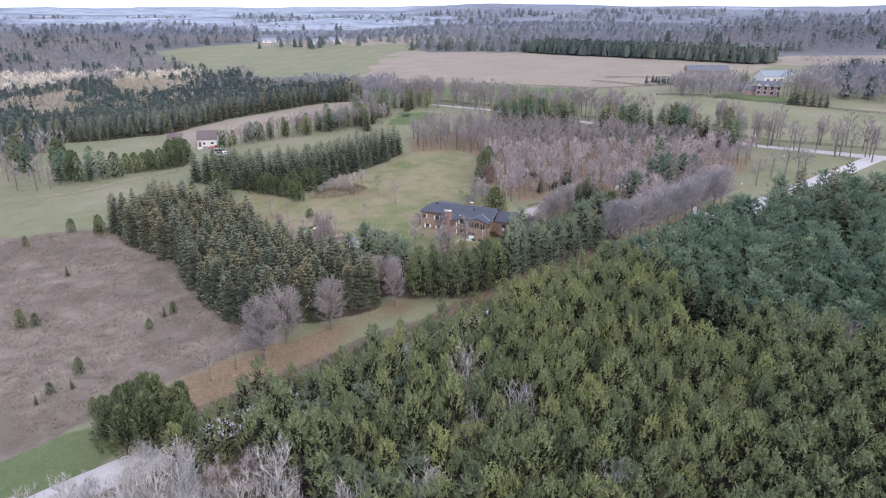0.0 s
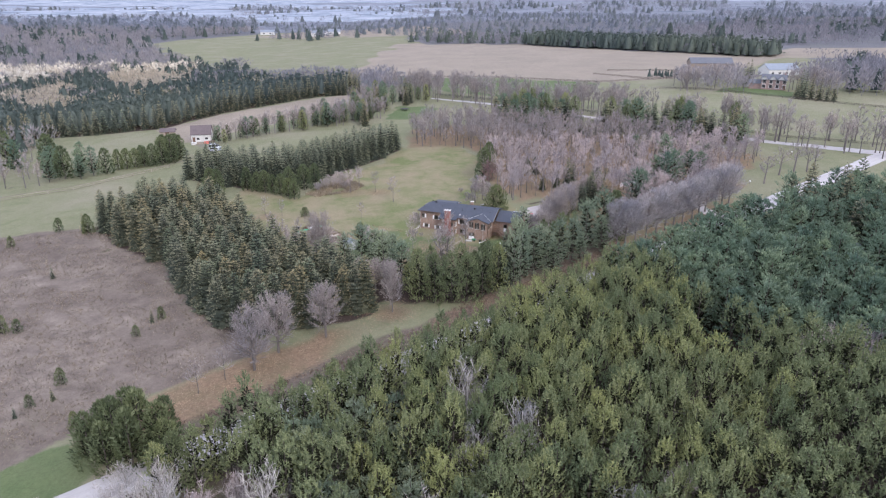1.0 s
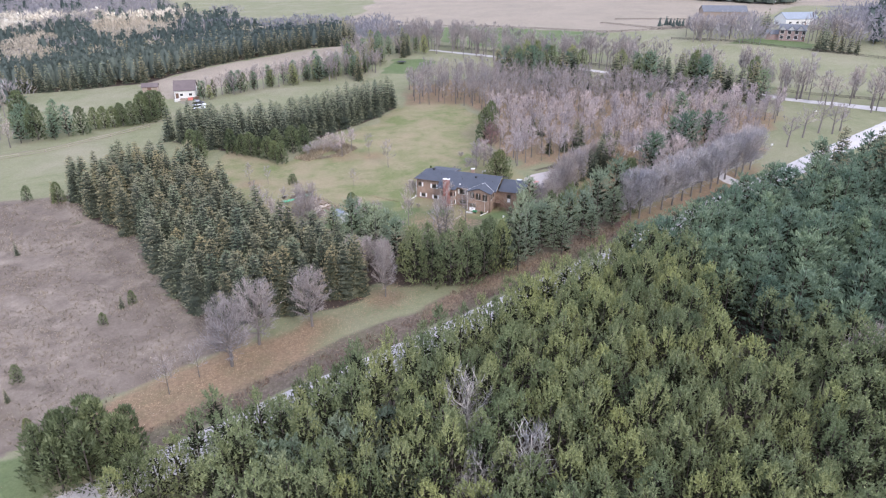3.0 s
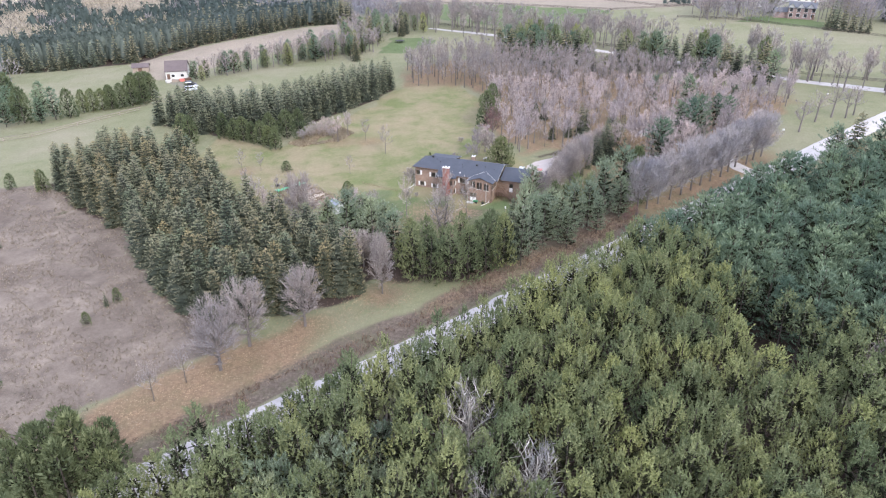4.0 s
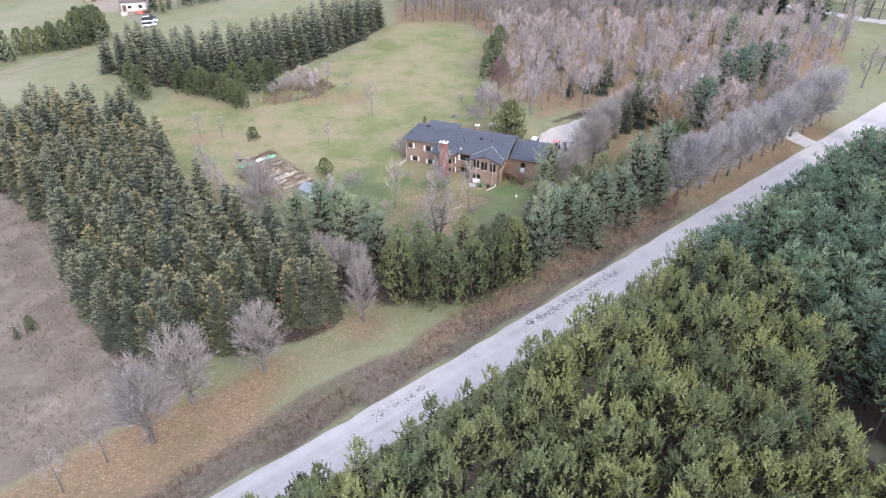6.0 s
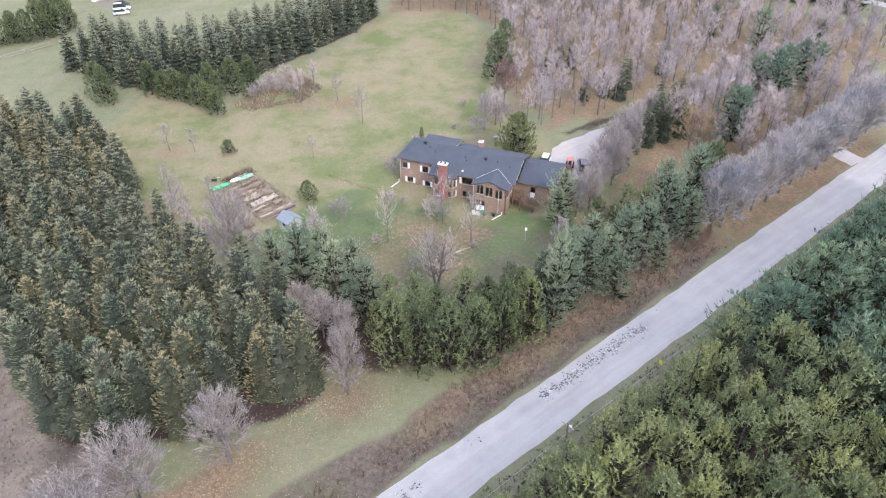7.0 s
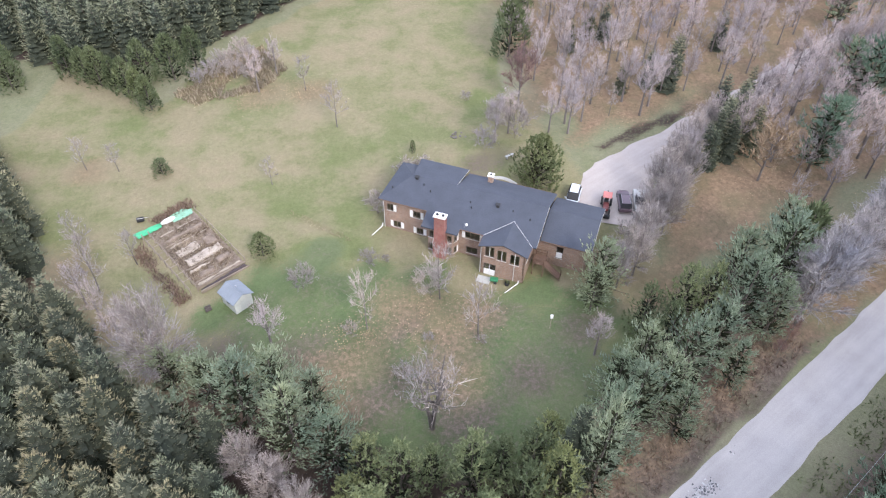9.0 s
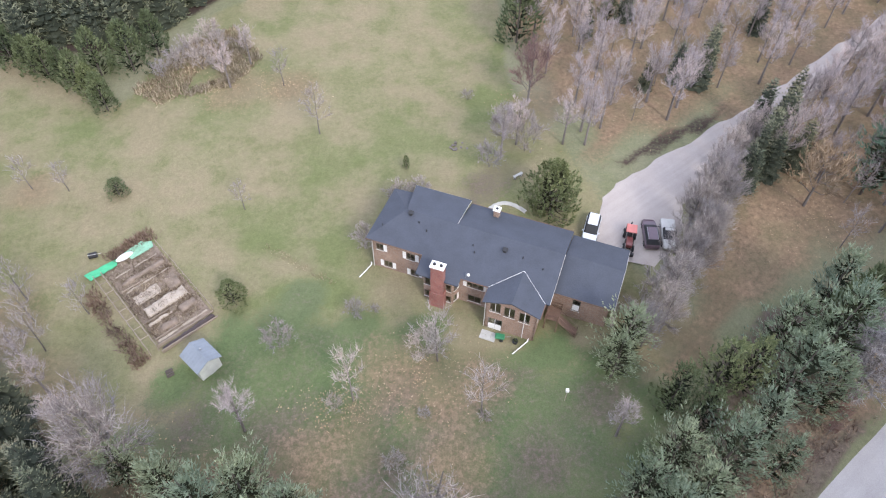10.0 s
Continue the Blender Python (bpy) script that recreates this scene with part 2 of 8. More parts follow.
def fingers(r, foot, d, per, reach, length, width, spread=0.75):
    """Needle-clad shoots: from each foot along d, per short needle sprays stand off the shoot on all sides."""
    n = len(foot)
    d = unit(np.asarray(d, float))
    q = np.repeat(np.arange(n), per)
    reach = np.broadcast_to(reach, (n,))[q]
    t = np.tile((np.arange(per) + 0.5) / per, n) * r.uniform(0.8, 1.2, n * per)
    p = np.asarray(foot)[q] + d[q] * (t * reach)[:, None]
    dd = unit(d[q] * (0.25 + 0.6 * t)[:, None] + r.normal(0, spread * 0.62, (n * per, 3)))
    ln = length * r.uniform(0.65, 1.25, n * per) * (1.1 - 0.35 * t)
    return blades(r, p, dd, ln, width * ln / length * r.uniform(0.75, 1.3, n * per), 0.15)


def shade_boughs(r, n, h, base, rad, outline):
    """Blades inside a crown, without fresh needles, coloured near-black to stand for shade."""
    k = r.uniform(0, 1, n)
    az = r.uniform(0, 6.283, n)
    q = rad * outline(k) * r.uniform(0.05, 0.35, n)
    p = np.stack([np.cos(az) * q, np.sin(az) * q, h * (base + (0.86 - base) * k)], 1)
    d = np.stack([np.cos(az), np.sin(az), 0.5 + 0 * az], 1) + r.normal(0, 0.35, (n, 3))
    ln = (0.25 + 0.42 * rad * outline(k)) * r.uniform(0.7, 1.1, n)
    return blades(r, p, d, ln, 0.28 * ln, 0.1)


def lumpy_crown(r, z, rad, sides=6):
    """An uneven closed crown of rings at heights z with radii rad."""
    z, rad = np.asarray(z, float), np.asarray(rad, float)
    a = np.arange(sides) * 6.283 / sides
    wave = r.uniform(0.7, 1.2, (len(z), sides))
    v = np.stack([np.cos(a) * rad[:, None] * wave, np.sin(a) * rad[:, None] * wave, z[:, None] + r.uniform(-0.5, 0.5, (len(z), sides))], 2).reshape(-1, 3)
    k = np.arange(len(z) * sides).reshape(len(z), sides)
    k2 = np.roll(k, -1, 1)
    f = [np.stack([k[:-1].ravel(), k2[:-1].ravel(), k2[1:].ravel()], 1), np.stack([k[:-1].ravel(), k2[1:].ravel(), k[1:].ravel()], 1)]
    top = np.stack([k[-1], k2[-1], 0 * k[-1] + len(v)], 1)
    return np.concatenate([v, [[0, 0, z[-1] + 0.6 * rad[-1] + 0.3]]]), np.concatenate(f + [top])


def join(*pieces):
    vs, fs, n = [], [], 0
    for v, f in pieces:
        vs.append(v)
        fs.append(f + n)
        n += len(v)
    return np.concatenate(vs), np.concatenate(fs)


def trunk_line(r, h, r0, bend=0.03, steps=4, top=1.0):
    z = np.linspace(0, h * top, steps + 1)
    p = np.stack([np.cumsum(r.normal(0, bend * h / steps, steps + 1)), np.cumsum(r.normal(0, bend * h / steps, steps + 1)), z], 1)
    p[0] = (0, 0, -0.5)
    rad = r0 * (1 - 0.85 * np.linspace(0, 1, steps + 1))
    return p, rad


def dome(k, blunt, tuck=0.7):
    """Outline of a crown over its height k, 0 to 1: tucked in at the foot, round at the top."""
    return np.clip(np.sqrt(np.clip(1 - np.asarray(k, float) ** blunt, 0, 1)) * (tuck + (1 - tuck) * np.clip(np.asarray(k, float) / 0.22, 0, 1)), 0.08, 1)


def make_pine(seed, h, rad, base=0.5, nb=38, per=17, size=1.05, needle=0.34, width=0.145, blunt=1.5):
    """Bushy pine: upturned boughs, each ending in needle-clad fingers that stand up to the light."""
    r = np.random.RandomState(seed)
    line, tr = trunk_line(r, h, 0.012 * h, 0.02, 4, 0.95)
    k = (np.arange(nb) + r.uniform(0, 1, nb)) / nb
    z = h * (base + (0.95 - base) * k)
    az = np.arange(nb) * 2.4 + r.uniform(-0.5, 0.5, nb)
    lobe = 1 + 0.16 * np.sin(2 * az + seed) + 0.12 * np.sin(3 * az + 7 * k)
    reach = rad * dome(k, blunt) * lobe * r.uniform(0.72, 1.1, nb)
    tip = np.stack([np.cos(az) * reach, np.sin(az) * reach, z], 1)
    foot = np.stack([0 * z, 0 * z, z - reach * 0.45], 1)
    q = slice(0, nb // 2, 2)
    wood = join(sticks(line[:-1], line[1:], tr[:-1], tr[1:], 5), sticks(foot[q], tip[q], 0.05 + 0 * z[q], 0.015 + 0 * z[q]))
    out = np.stack([np.cos(az), np.sin(az), 0 * az], 1)
    side = np.stack([-np.sin(az), np.cos(az), 0 * az], 1)
    d = out * (0.5 - 0.3 * k)[:, None] + [0, 0, 0.85] + r.normal(0, 0.18, (nb, 3))
    inner = foot * 0.36 + tip * 0.64 + side * r.uniform(-0.3, 0.3, (nb, 1)) + [0, 0, 0.35 * size]
    beside = foot * 0.14 + tip * 0.86 + side * (r.choice([-1, 1], nb) * (0.25 + 0.3 * reach))[:, None]
    crest = np.stack([r.normal(0, 0.3, 5), r.normal(0, 0.3, 5), h * (0.87 + 0.08 * r.uniform(0, 1, 5))], 1)
    c = np.concatenate([tip - out * 0.3, inner, beside, crest]) - [0, 0, 0.3 * size]
    dd = np.concatenate([d, d * [0.5, 0.5, 1], d + side * 0.25, np.tile([[0, 0, 1.0]], (5, 1)) + r.normal(0, 0.3, (5, 3))])
    fresh = fingers(r, c, dd, per, size * r.uniform(0.7, 1.25, len(c)), needle, width, 0.68)
    dim = shade_boughs(r, 120, h, base, rad, lambda v: dome(v, blunt))
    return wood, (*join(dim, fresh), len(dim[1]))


def make_white_pine(seed, h, rad, nb=60, per=29, needle=0.56, width=0.175, base=0.1):
    """Broad, soft pine: long rising plumes of needles in loose layers."""
    r = np.random.RandomState(seed)
    line, tr = trunk_line(r, h, 0.014 * h, 0.02, 5, 0.93)
    k = (np.arange(nb) + r.uniform(0, 1, nb)) / nb
    z = h * (base + (0.86 - base) * k)
    az = np.arange(nb) * 2.4 + r.uniform(-0.5, 0.5, nb)
    reach = rad * dome(k, 1.7, 0.85) * r.uniform(0.6, 1.18, nb) * (1 + 0.18 * np.sin(2 * az + seed))
    out = np.stack([np.cos(az), np.sin(az), 0 * az], 1)
    side = np.stack([-np.sin(az), np.cos(az), 0 * az], 1)
    up = np.array([0, 0, 1.0])
    foot = np.stack([0 * z, 0 * z, z - 0.15 * reach], 1)
    tip = out * reach[:, None] + (z + (0.12 + 0.45 * k) * reach)[:, None] * up
    q = slice(0, nb // 2, 2)
    wood = join(sticks(line[:-1], line[1:], tr[:-1], tr[1:], 5), sticks(foot[q], tip[q], 0.07 + 0 * z[q], 0.02 + 0 * z[q]))
    b = np.repeat(np.arange(nb), per)
    t = r.uniform(0.35, 1.0, len(b))[:, None]
    lat = r.uniform(-1, 1, len(b))[:, None]
    p = foot[b] + (tip[b] - foot[b]) * t + side[b] * lat * ((0.15 + 0.25 * reach[b][:, None]) * (1.15 - t)) + r.normal(0, 0.13, (len(b), 3))
    d = unit(tip[b] - foot[b]) * 0.75 + side[b] * lat * 0.75 + up * (0.4 + 0.5 * k[b])[:, None] + r.normal(0, 0.3, (len(b), 3))
    ln = needle * r.uniform(0.6, 1.2, len(b))
    plumes = blades(r, p, d, ln, width * r.uniform(0.7, 1.3, len(b)), 0.3)
    crest = fingers(r, np.stack([r.normal(0, 0.5, 7), r.normal(0, 0.5, 7), h * r.uniform(0.82, 0.91, 7)], 1), r.normal(0, 0.4, (7, 3)) + up, 16, 1.0, 0.55, 0.12)
    dim = shade_boughs(r, 110, h, base, rad, lambda v: dome(v, 1.7, 0.85))
    return wood, (*join(dim, plumes, crest), len(dim[1]))


def make_spruce(seed, h, rad, whorls=14, most=10, per=11, power=0.52, low=0.02, spray=0.4):
    """Layered cone: whorls of sloping boughs, coloured dark for shade, their upper sides thick with short pale sprays.
    """
    r = np.random.RandomState(seed)
    line, tr = trunk_line(r, h, 0.012 * h, 0.008, 4, 0.95)
    az, reach, zz, kk = [], [], [], []
    for w in range(whorls):
        k = (w + 0.15) / whorls
        cnt = max(5, round(most * (1 - 0.45 * k)))
        az.append(np.arange(cnt) * 6.283 / cnt + w * 0.9 + r.uniform(-0.25, 0.25, cnt))
        reach.append(rad * ((1 - k) ** power + 0.03) * r.uniform(0.76, 1.12, cnt))
        zz.append(h * (low + (0.92 - low) * k) + r.uniform(-0.3, 0.3, cnt))
        kk.append(np.full(cnt, k))
    az, reach, zz, kk = (np.concatenate(v) for v in (az, reach, zz, kk))
    n = len(az)
    out = np.stack([np.cos(az), np.sin(az), 0 * az], 1)
    side = np.stack([-np.sin(az), np.cos(az), 0 * az], 1)
    up = np.array([0, 0, 1.0])
    root = zz[:, None] * up + (0.30 * reach * (1 - kk) + 0.2)[:, None] * up
    tip = zz[:, None] * up + out * reach[:, None] + (reach * (-0.12 + 0.5 * kk))[:, None] * up
    mid = root * 0.42 + tip * 0.58
    wide = (0.3 * reach * r.uniform(0.8, 1.2, n))[:, None] * side
    sag = (0.2 * reach)[:, None] * up
    v = np.stack([root, mid - wide - sag, root * 0.14 + tip * 0.86 - 0.4 * sag, mid + wide - sag], 1).reshape(-1, 3)
    f = np.array([[0, 1, 2], [0, 2, 3]])
    bough = v, (f[None] + 4 * np.arange(n)[:, None, None]).reshape(-1, 3)
    q = np.repeat(np.arange(n), per)
    t = np.sqrt(r.uniform(0.12, 1.0, len(q)))[:, None]
    lat = r.uniform(-1, 1, len(q))[:, None]
    p = root[q] + (tip[q] - root[q]) * t + wide[q] * lat * (1.25 - 0.85 * t) - sag[q] * np.abs(lat) * 0.5 * (1 - t) + up * 0.06
    d = out[q] * 0.7 + side[q] * lat * 0.5 + up * (0.42 + 0.6 * kk[q])[:, None] + r.normal(0, 0.15, (len(q), 3))
    ln = spray * (0.75 + 0.45 * (reach[q] / rad)) * r.uniform(0.65, 1.3, len(q))
    sprays = blades(r, p, d, ln, ln * 0.34, 0.3)
    crest = fingers(r, np.stack([0 * np.arange(3.0), 0 * np.arange(3.0), h * np.array([0.87, 0.89, 0.91])], 1), r.normal(0, 0.3, (3, 3)) + up, 14, 0.6, 0.34, 0.12)
    return sticks(line[:-1], line[1:], tr[:-1], tr[1:], 5), (*join(bough, sprays, crest), 2 * n)


def make_cedar(seed, h, rad, count=1000, blunt=0.42, spray=0.5, lumps=9):
    """Dense, lumpy, egg-shaped evergreen of upright sprays that reaches the ground."""
    r = np.random.RandomState(seed)
    k = r.uniform(0, 1, count) ** 0.9
    az = r.uniform(0, 6.283, count)
    swell = 1 + 0.16 * np.sin(az * 3 + 5 * k + seed) + 0.12 * np.sin(az * lumps / 2 - 9 * k) + 0.09 * np.sin(17 * k + 2 * az)
    q = rad * np.clip((1 - k) ** blunt * (0.8 + 0.2 * np.clip(k / 0.2, 0, 1)), 0.04, 1) * swell * r.uniform(0.78, 1.0, count)
    out = np.stack([np.cos(az), np.sin(az), 0 * az], 1)
    p = out * q[:, None] + (h * (0.01 + 0.93 * k))[:, None] * np.array([0, 0, 1.0])
    d = out * (0.75 - 0.5 * k)[:, None] + [0, 0, 0.75] + r.normal(0, 0.3, (count, 3))
    ln = spray * r.uniform(0.6, 1.3, count)
    dim = shade_boughs(r, 70, h, 0.01, rad, lambda v: np.clip((1 - v) ** blunt, 0.1, 1))
    wood = sticks([[0, 0, -0.4], [0, 0, h * 0.4]], [[0, 0, h * 0.4], [0, 0, h * 0.85]], [0.02 * h, 0.012 * h], [0.012 * h, 0.003 * h], 5)
    return wood, (*join(dim, blades(r, p, d, ln, ln * 0.4, 0.2)), len(dim[1]))


def make_bare(seed, h, rad, clear=0.2, limbs=14, subs=6, twigs=12, tw=0.035, thick=0.016, multi=1, fan=0.12, loose=0.26, bend=0.03, lowset=0.0):
    """Leafless broadleaf: limbs fan out of a low crotch into an egg-shaped crown of fine, straight twigs."""
    r = np.random.RandomState(seed)
    trunk, stems = [], []
    for q in range(multi):
        line, tr = trunk_line(r, h, thick * h / (1 if multi == 1 else 1.4), bend, 5, 0.85)
        if multi > 1:
            a0 = q * 6.283 / multi + r.uniform(-0.4, 0.4)
            line[1:, :2] += np.outer(np.linspace(0.05, 0.42, 5) * rad, [np.cos(a0), np.sin(a0)])
        stems.append(line)
        trunk.append(sticks(line[:-1], line[1:], tr[:-1], tr[1:], 6))
    L = limbs * multi
    k = np.clip(np.tile((np.arange(limbs) + 0.5) / limbs, multi) + r.uniform(-0.04, 0.04, L), 0, 1)
    zf0 = clear + (0.7 - clear) * k
    foot = np.array([[np.interp(z * h, ln[:, 2], ln[:, i]) for i in range(3)] for z, ln in zip(zf0, np.repeat(stems, limbs, 0))])
    az = np.arange(L) * 2.4 + r.uniform(-0.5, 0.5, L)
    zt = h * (0.42 - lowset + (0.5 + lowset) * k ** 1.1)
    wide = rad * np.sqrt(np.clip(1 - ((zt / h - 0.56 + 0.8 * lowset) / (0.46 + 0.8 * lowset)) ** 2, 0.02, 1)) * r.uniform(0.55, 0.85, L)
    tip = np.stack([np.cos(az) * wide, np.sin(az) * wide, zt], 1)
    mid = foot * 0.5 + tip * 0.5 + r.normal(0, 0.02 * h, (L, 3)) - np.array([0, 0, 0.02 * h])
    rl = thick * h * 0.40 * (1 - 0.6 * k)
    limb = [sticks(foot, mid, rl, rl * 0.6, 4), sticks(mid, tip, rl * 0.6, rl * 0.2, 3)]
    origin = np.array([0, 0, fan * h])
    b = np.repeat(np.arange(L), subs)
    t = r.uniform(0.3, 1.0, L * subs)[:, None]
    sp = np.where(t < 0.5, foot[b] + (mid[b] - foot[b]) * t * 2, mid[b] + (tip[b] - mid[b]) * (t * 2 - 1))

    def fanned(p, how):
        d = p - origin
        d = d / np.maximum(np.linalg.norm(d, axis=1, keepdims=True), 0.1) + r.normal(0, how, p.shape)
        return d / np.linalg.norm(d, axis=1, keepdims=True)

    low_z = h * max(0.04, 0.6 * clear)
    mid_z, half_z, wide_r = (h * 1.01 + low_z) / 2, (h * 1.01 - low_z) / 2, rad * 1.3

    def within(p, d, ln):
        """Shortens shoots that would stand out of the egg-shaped crown."""
        def how_far(v):
            return np.sqrt((v[:, 0] ** 2 + v[:, 1] ** 2) / wide_r**2 + ((v[:, 2] - mid_z) / half_z) ** 2)
        f0, f1 = how_far(p), how_far(p + d * ln[:, None])
        room = (r.uniform(0.88, 1.06, len(p)) - f0) / np.maximum(f1 - f0, 1e-3)
        return ln * np.where(f1 > 0.9, np.clip(room, 0.12, 1), 1)

    sd = fanned(sp, loose * 1.6)
    sl = 0.17 * h * r.uniform(0.6, 1.2, L * subs) * (0.6 + 0.4 * rad / (0.33 * h))
    sl = within(sp, sd, sl)
    se = sp + sd * sl[:, None]
    b2 = np.repeat(np.arange(L * subs), twigs)
    tp = sp[b2] + (se[b2] - sp[b2]) * r.uniform(0.15, 1.0, (len(b2), 1))
    td = fanned(tp, max(0.5, loose * 1.35))
    tl = (0.3 + 0.085 * h) * r.uniform(0.5, 1.15, len(b2))
    fine = blades(r, tp, td, within(tp, td, tl), tw * r.uniform(0.7, 1.4, len(b2)))
    crown = join(blades(r, sp, sd, sl * 1.1, 0.03 + 0.5 * rl[b]), fine)
    if h < 7:
        return join(*trunk), join(*limb, crown)
    return join(*trunk, *limb), crown


KINDS = {}


def kind_of(key, name, category, wood_mat, crown_mat, crown_name, made, label):
    """Registers a model tree: its two meshes, shared by all its copies."""
    wood, (cv, cf, *dark) = made
    crown = (cv, cf)
    crown_me = mesh_of(name + "_" + crown_name, *crown, crown_mat)
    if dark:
        # the boughs inside the crown get a shade-dark colour, the sprays outside a light one
        crown_me.materials.append(M_SPRUCESHADE if crown_mat == M_SPRUCE else M_INNERSHADE)
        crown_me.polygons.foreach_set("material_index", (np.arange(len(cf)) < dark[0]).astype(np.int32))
    KINDS[key] = (name, category, mesh_of(name + "_trunk", *wood, wood_mat, True), crown_me, crown_name, label, dark[0] if dark else 0, wood, crown)


def plant(key, x, y, scale=1.0, turn=0.0, label="", group="", tall=1.0, z=None):
    name, category, wood, crown, crown_name, said, *_ = KINDS[key]
    ob = thing(name, x, y, z, turn, label or said, category, group)
    ob.scale = (scale, scale, scale * tall)
    part("trunk", wood, None, ob)
    part(crown_name, crown, None, ob)
    return ob


def stuff_of(name, spots, label, category, group=""):
    """Many plants too many to count, in one object: spots are (kind, x, y, scale, turn)."""
    out = {}
    for key, x, y, s, turn in spots:
        *_, wood, crown = KINDS[key]
        c, n = math.cos(turn), math.sin(turn)
        rot = np.array([[c, n, 0], [-n, c, 0], [0, 0, 1.0]])
        o = np.array([x, y, land1(x, y)])
        # the first faces of a crown are its inner boughs in shade-dark colour
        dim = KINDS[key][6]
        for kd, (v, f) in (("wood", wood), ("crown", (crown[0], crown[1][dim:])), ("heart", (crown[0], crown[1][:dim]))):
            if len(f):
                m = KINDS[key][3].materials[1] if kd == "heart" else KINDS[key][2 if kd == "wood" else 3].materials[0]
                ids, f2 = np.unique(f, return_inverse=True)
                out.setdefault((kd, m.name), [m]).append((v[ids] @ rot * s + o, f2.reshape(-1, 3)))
    root = thing(name, 0, 0, 0.0, 0, label, category, group, "stuff")
    for (kd, _), (m, *pieces) in out.items():
        tagged(part({"wood": "trunks", "crown": "crowns", "heart": "inner_boughs"}[kd], mesh_of(name, *join(*pieces), m), None, root), kind="stuff")
    return root


def scatter(poly, gap, seed, jitter=0.32, hold=None):
    """Jittered points inside a polygon, about gap metres apart."""
    r = np.random.RandomState(seed)
    xs, ys = [p[0] for p in poly], [p[1] for p in poly]
    gx, gy = np.meshgrid(np.arange(min(xs), max(xs), gap), np.arange(min(ys), max(ys), gap * 0.9))
    gx = gx + (np.arange(gx.shape[0]) % 2)[:, None] * gap / 2 + r.uniform(-jitter, jitter, gx.shape) * gap
    gy = gy + r.uniform(-jitter, jitter, gy.shape) * gap
    keep = inside(poly, gx, gy) > 0
    pts = np.stack([gx[keep], gy[keep]], 1)
    return [tuple(p) for p in pts if hold is None or hold(p[0], p[1])]

# ---- ground ----
ROAD_P, ROAD_D, ROAD_N = np.array([-26.8, 108.55]), np.array([0.785, 0.619]), np.array([-0.619, 0.785])


def road_sn(x, y):
    """Metres along the near road and to its house side."""
    x, y = np.asarray(x, float), np.asarray(y, float)
    return (x - ROAD_P[0]) * ROAD_D[0] + (y - ROAD_P[1]) * ROAD_D[1], (x - ROAD_P[0]) * ROAD_N[0] + (y - ROAD_P[1]) * ROAD_N[1]


LAWN = [(-72, 214), (-68, 236), (-49, 223), (-38, 245), (-26, 262), (-15, 288), (6, 288), (14, 272), (12, 240), (15, 226), (20, 208), (26, 194), (30, 186), (22, 172), (9, 157), (-10, 160), (-24, 172), (-42, 176), (-56, 192)]
MEADOW = [(-62, 102), (-53, 113), (-42, 123.5), (-34, 130), (-45, 140), (-58, 156), (-71, 174), (-84, 184), (-105, 202), (-138, 196), (-260, 170), (-240, 60), (-90, 72)]
LEAFSTRIP = [(-60, 101), (-53, 113), (-42, 123), (-30, 131), (-18, 139), (-8, 149), (2, 146), (-4, 139), (-20, 126), (-36, 112), (-52, 99)]
GREENSTRIP = [(-60, 102), (-53, 95), (-57, 82), (-80, 66), (-110, 60), (-90, 84)]
SPRUCES = [(-106, 202), (-84, 182), (-73, 173), (-60, 155), (-49, 138), (-44, 135.5), (-34, 136), (-22, 138.8), (-15, 142.5), (-14.5, 149), (-28, 160), (-41, 172), (-52, 180), (-57, 193), (-72, 212), (-88, 216)]
SPRUCE_ROWS = [(-97, 254), (-81, 242), (-70, 238), (-52, 239), (-40, 250), (-27, 265), (-17, 285), (-22, 293), (-34, 281), (-50, 266), (-68, 256), (-90, 262)]
SPRUCE_FAR = [(-330, 330), (-222, 338), (-186, 342), (-142, 350), (-122, 389), (-79, 433), (-50, 441), (-60, 480), (-110, 470), (-150, 420), (-240, 390), (-330, 380)]
PINES = [(-32, 91), (-22, 99), (38, 143), (45, 134), (50, 120), (64, 108), (100, 84), (90, 50), (-4, 50), (-10, 66), (-20, 74), (-27, 82)]
WPINES = [(39, 143), (58, 158), (82, 177), (98, 191), (116, 203), (128, 190), (122, 150), (104, 86), (68, 110), (54, 121), (48, 134)]
WOOD = [(24, 217), (20, 209), (34, 217), (46, 225), (70, 234), (92, 240), (112, 246), (121, 266), (101, 278), (70, 304), (42, 320), (10, 330), (-14, 322), (-14, 288), (8, 286), (16, 272), (14, 240)]
WOOD_S = [(40, 190), (56, 196), (86, 214), (100, 226), (92, 238), (70, 232), (54, 222), (36, 206)]
TANFIELD = [(-70, 560), (-64, 940), (97, 835), (137, 760), (287, 592), (172, 467), (101, 454), (31, 502), (-36, 528)]
TANSTRIP = [(-143, 347), (-120, 386), (-76, 431), (-44, 440), (-62, 388), (-92, 340), (-104, 324), (-124, 316)]
GREENFIELD = [(-22, 452), (22, 412), (62, 378), (101, 452), (31, 500), (-36, 526)]
PALEFIELD = [(272, 612), (520, 560), (760, 640), (640, 760), (360, 720)]
FIELD_BACK = [(-330, 1290), (-90, 1120), (60, 1180), (-60, 1480), (-300, 1560)]

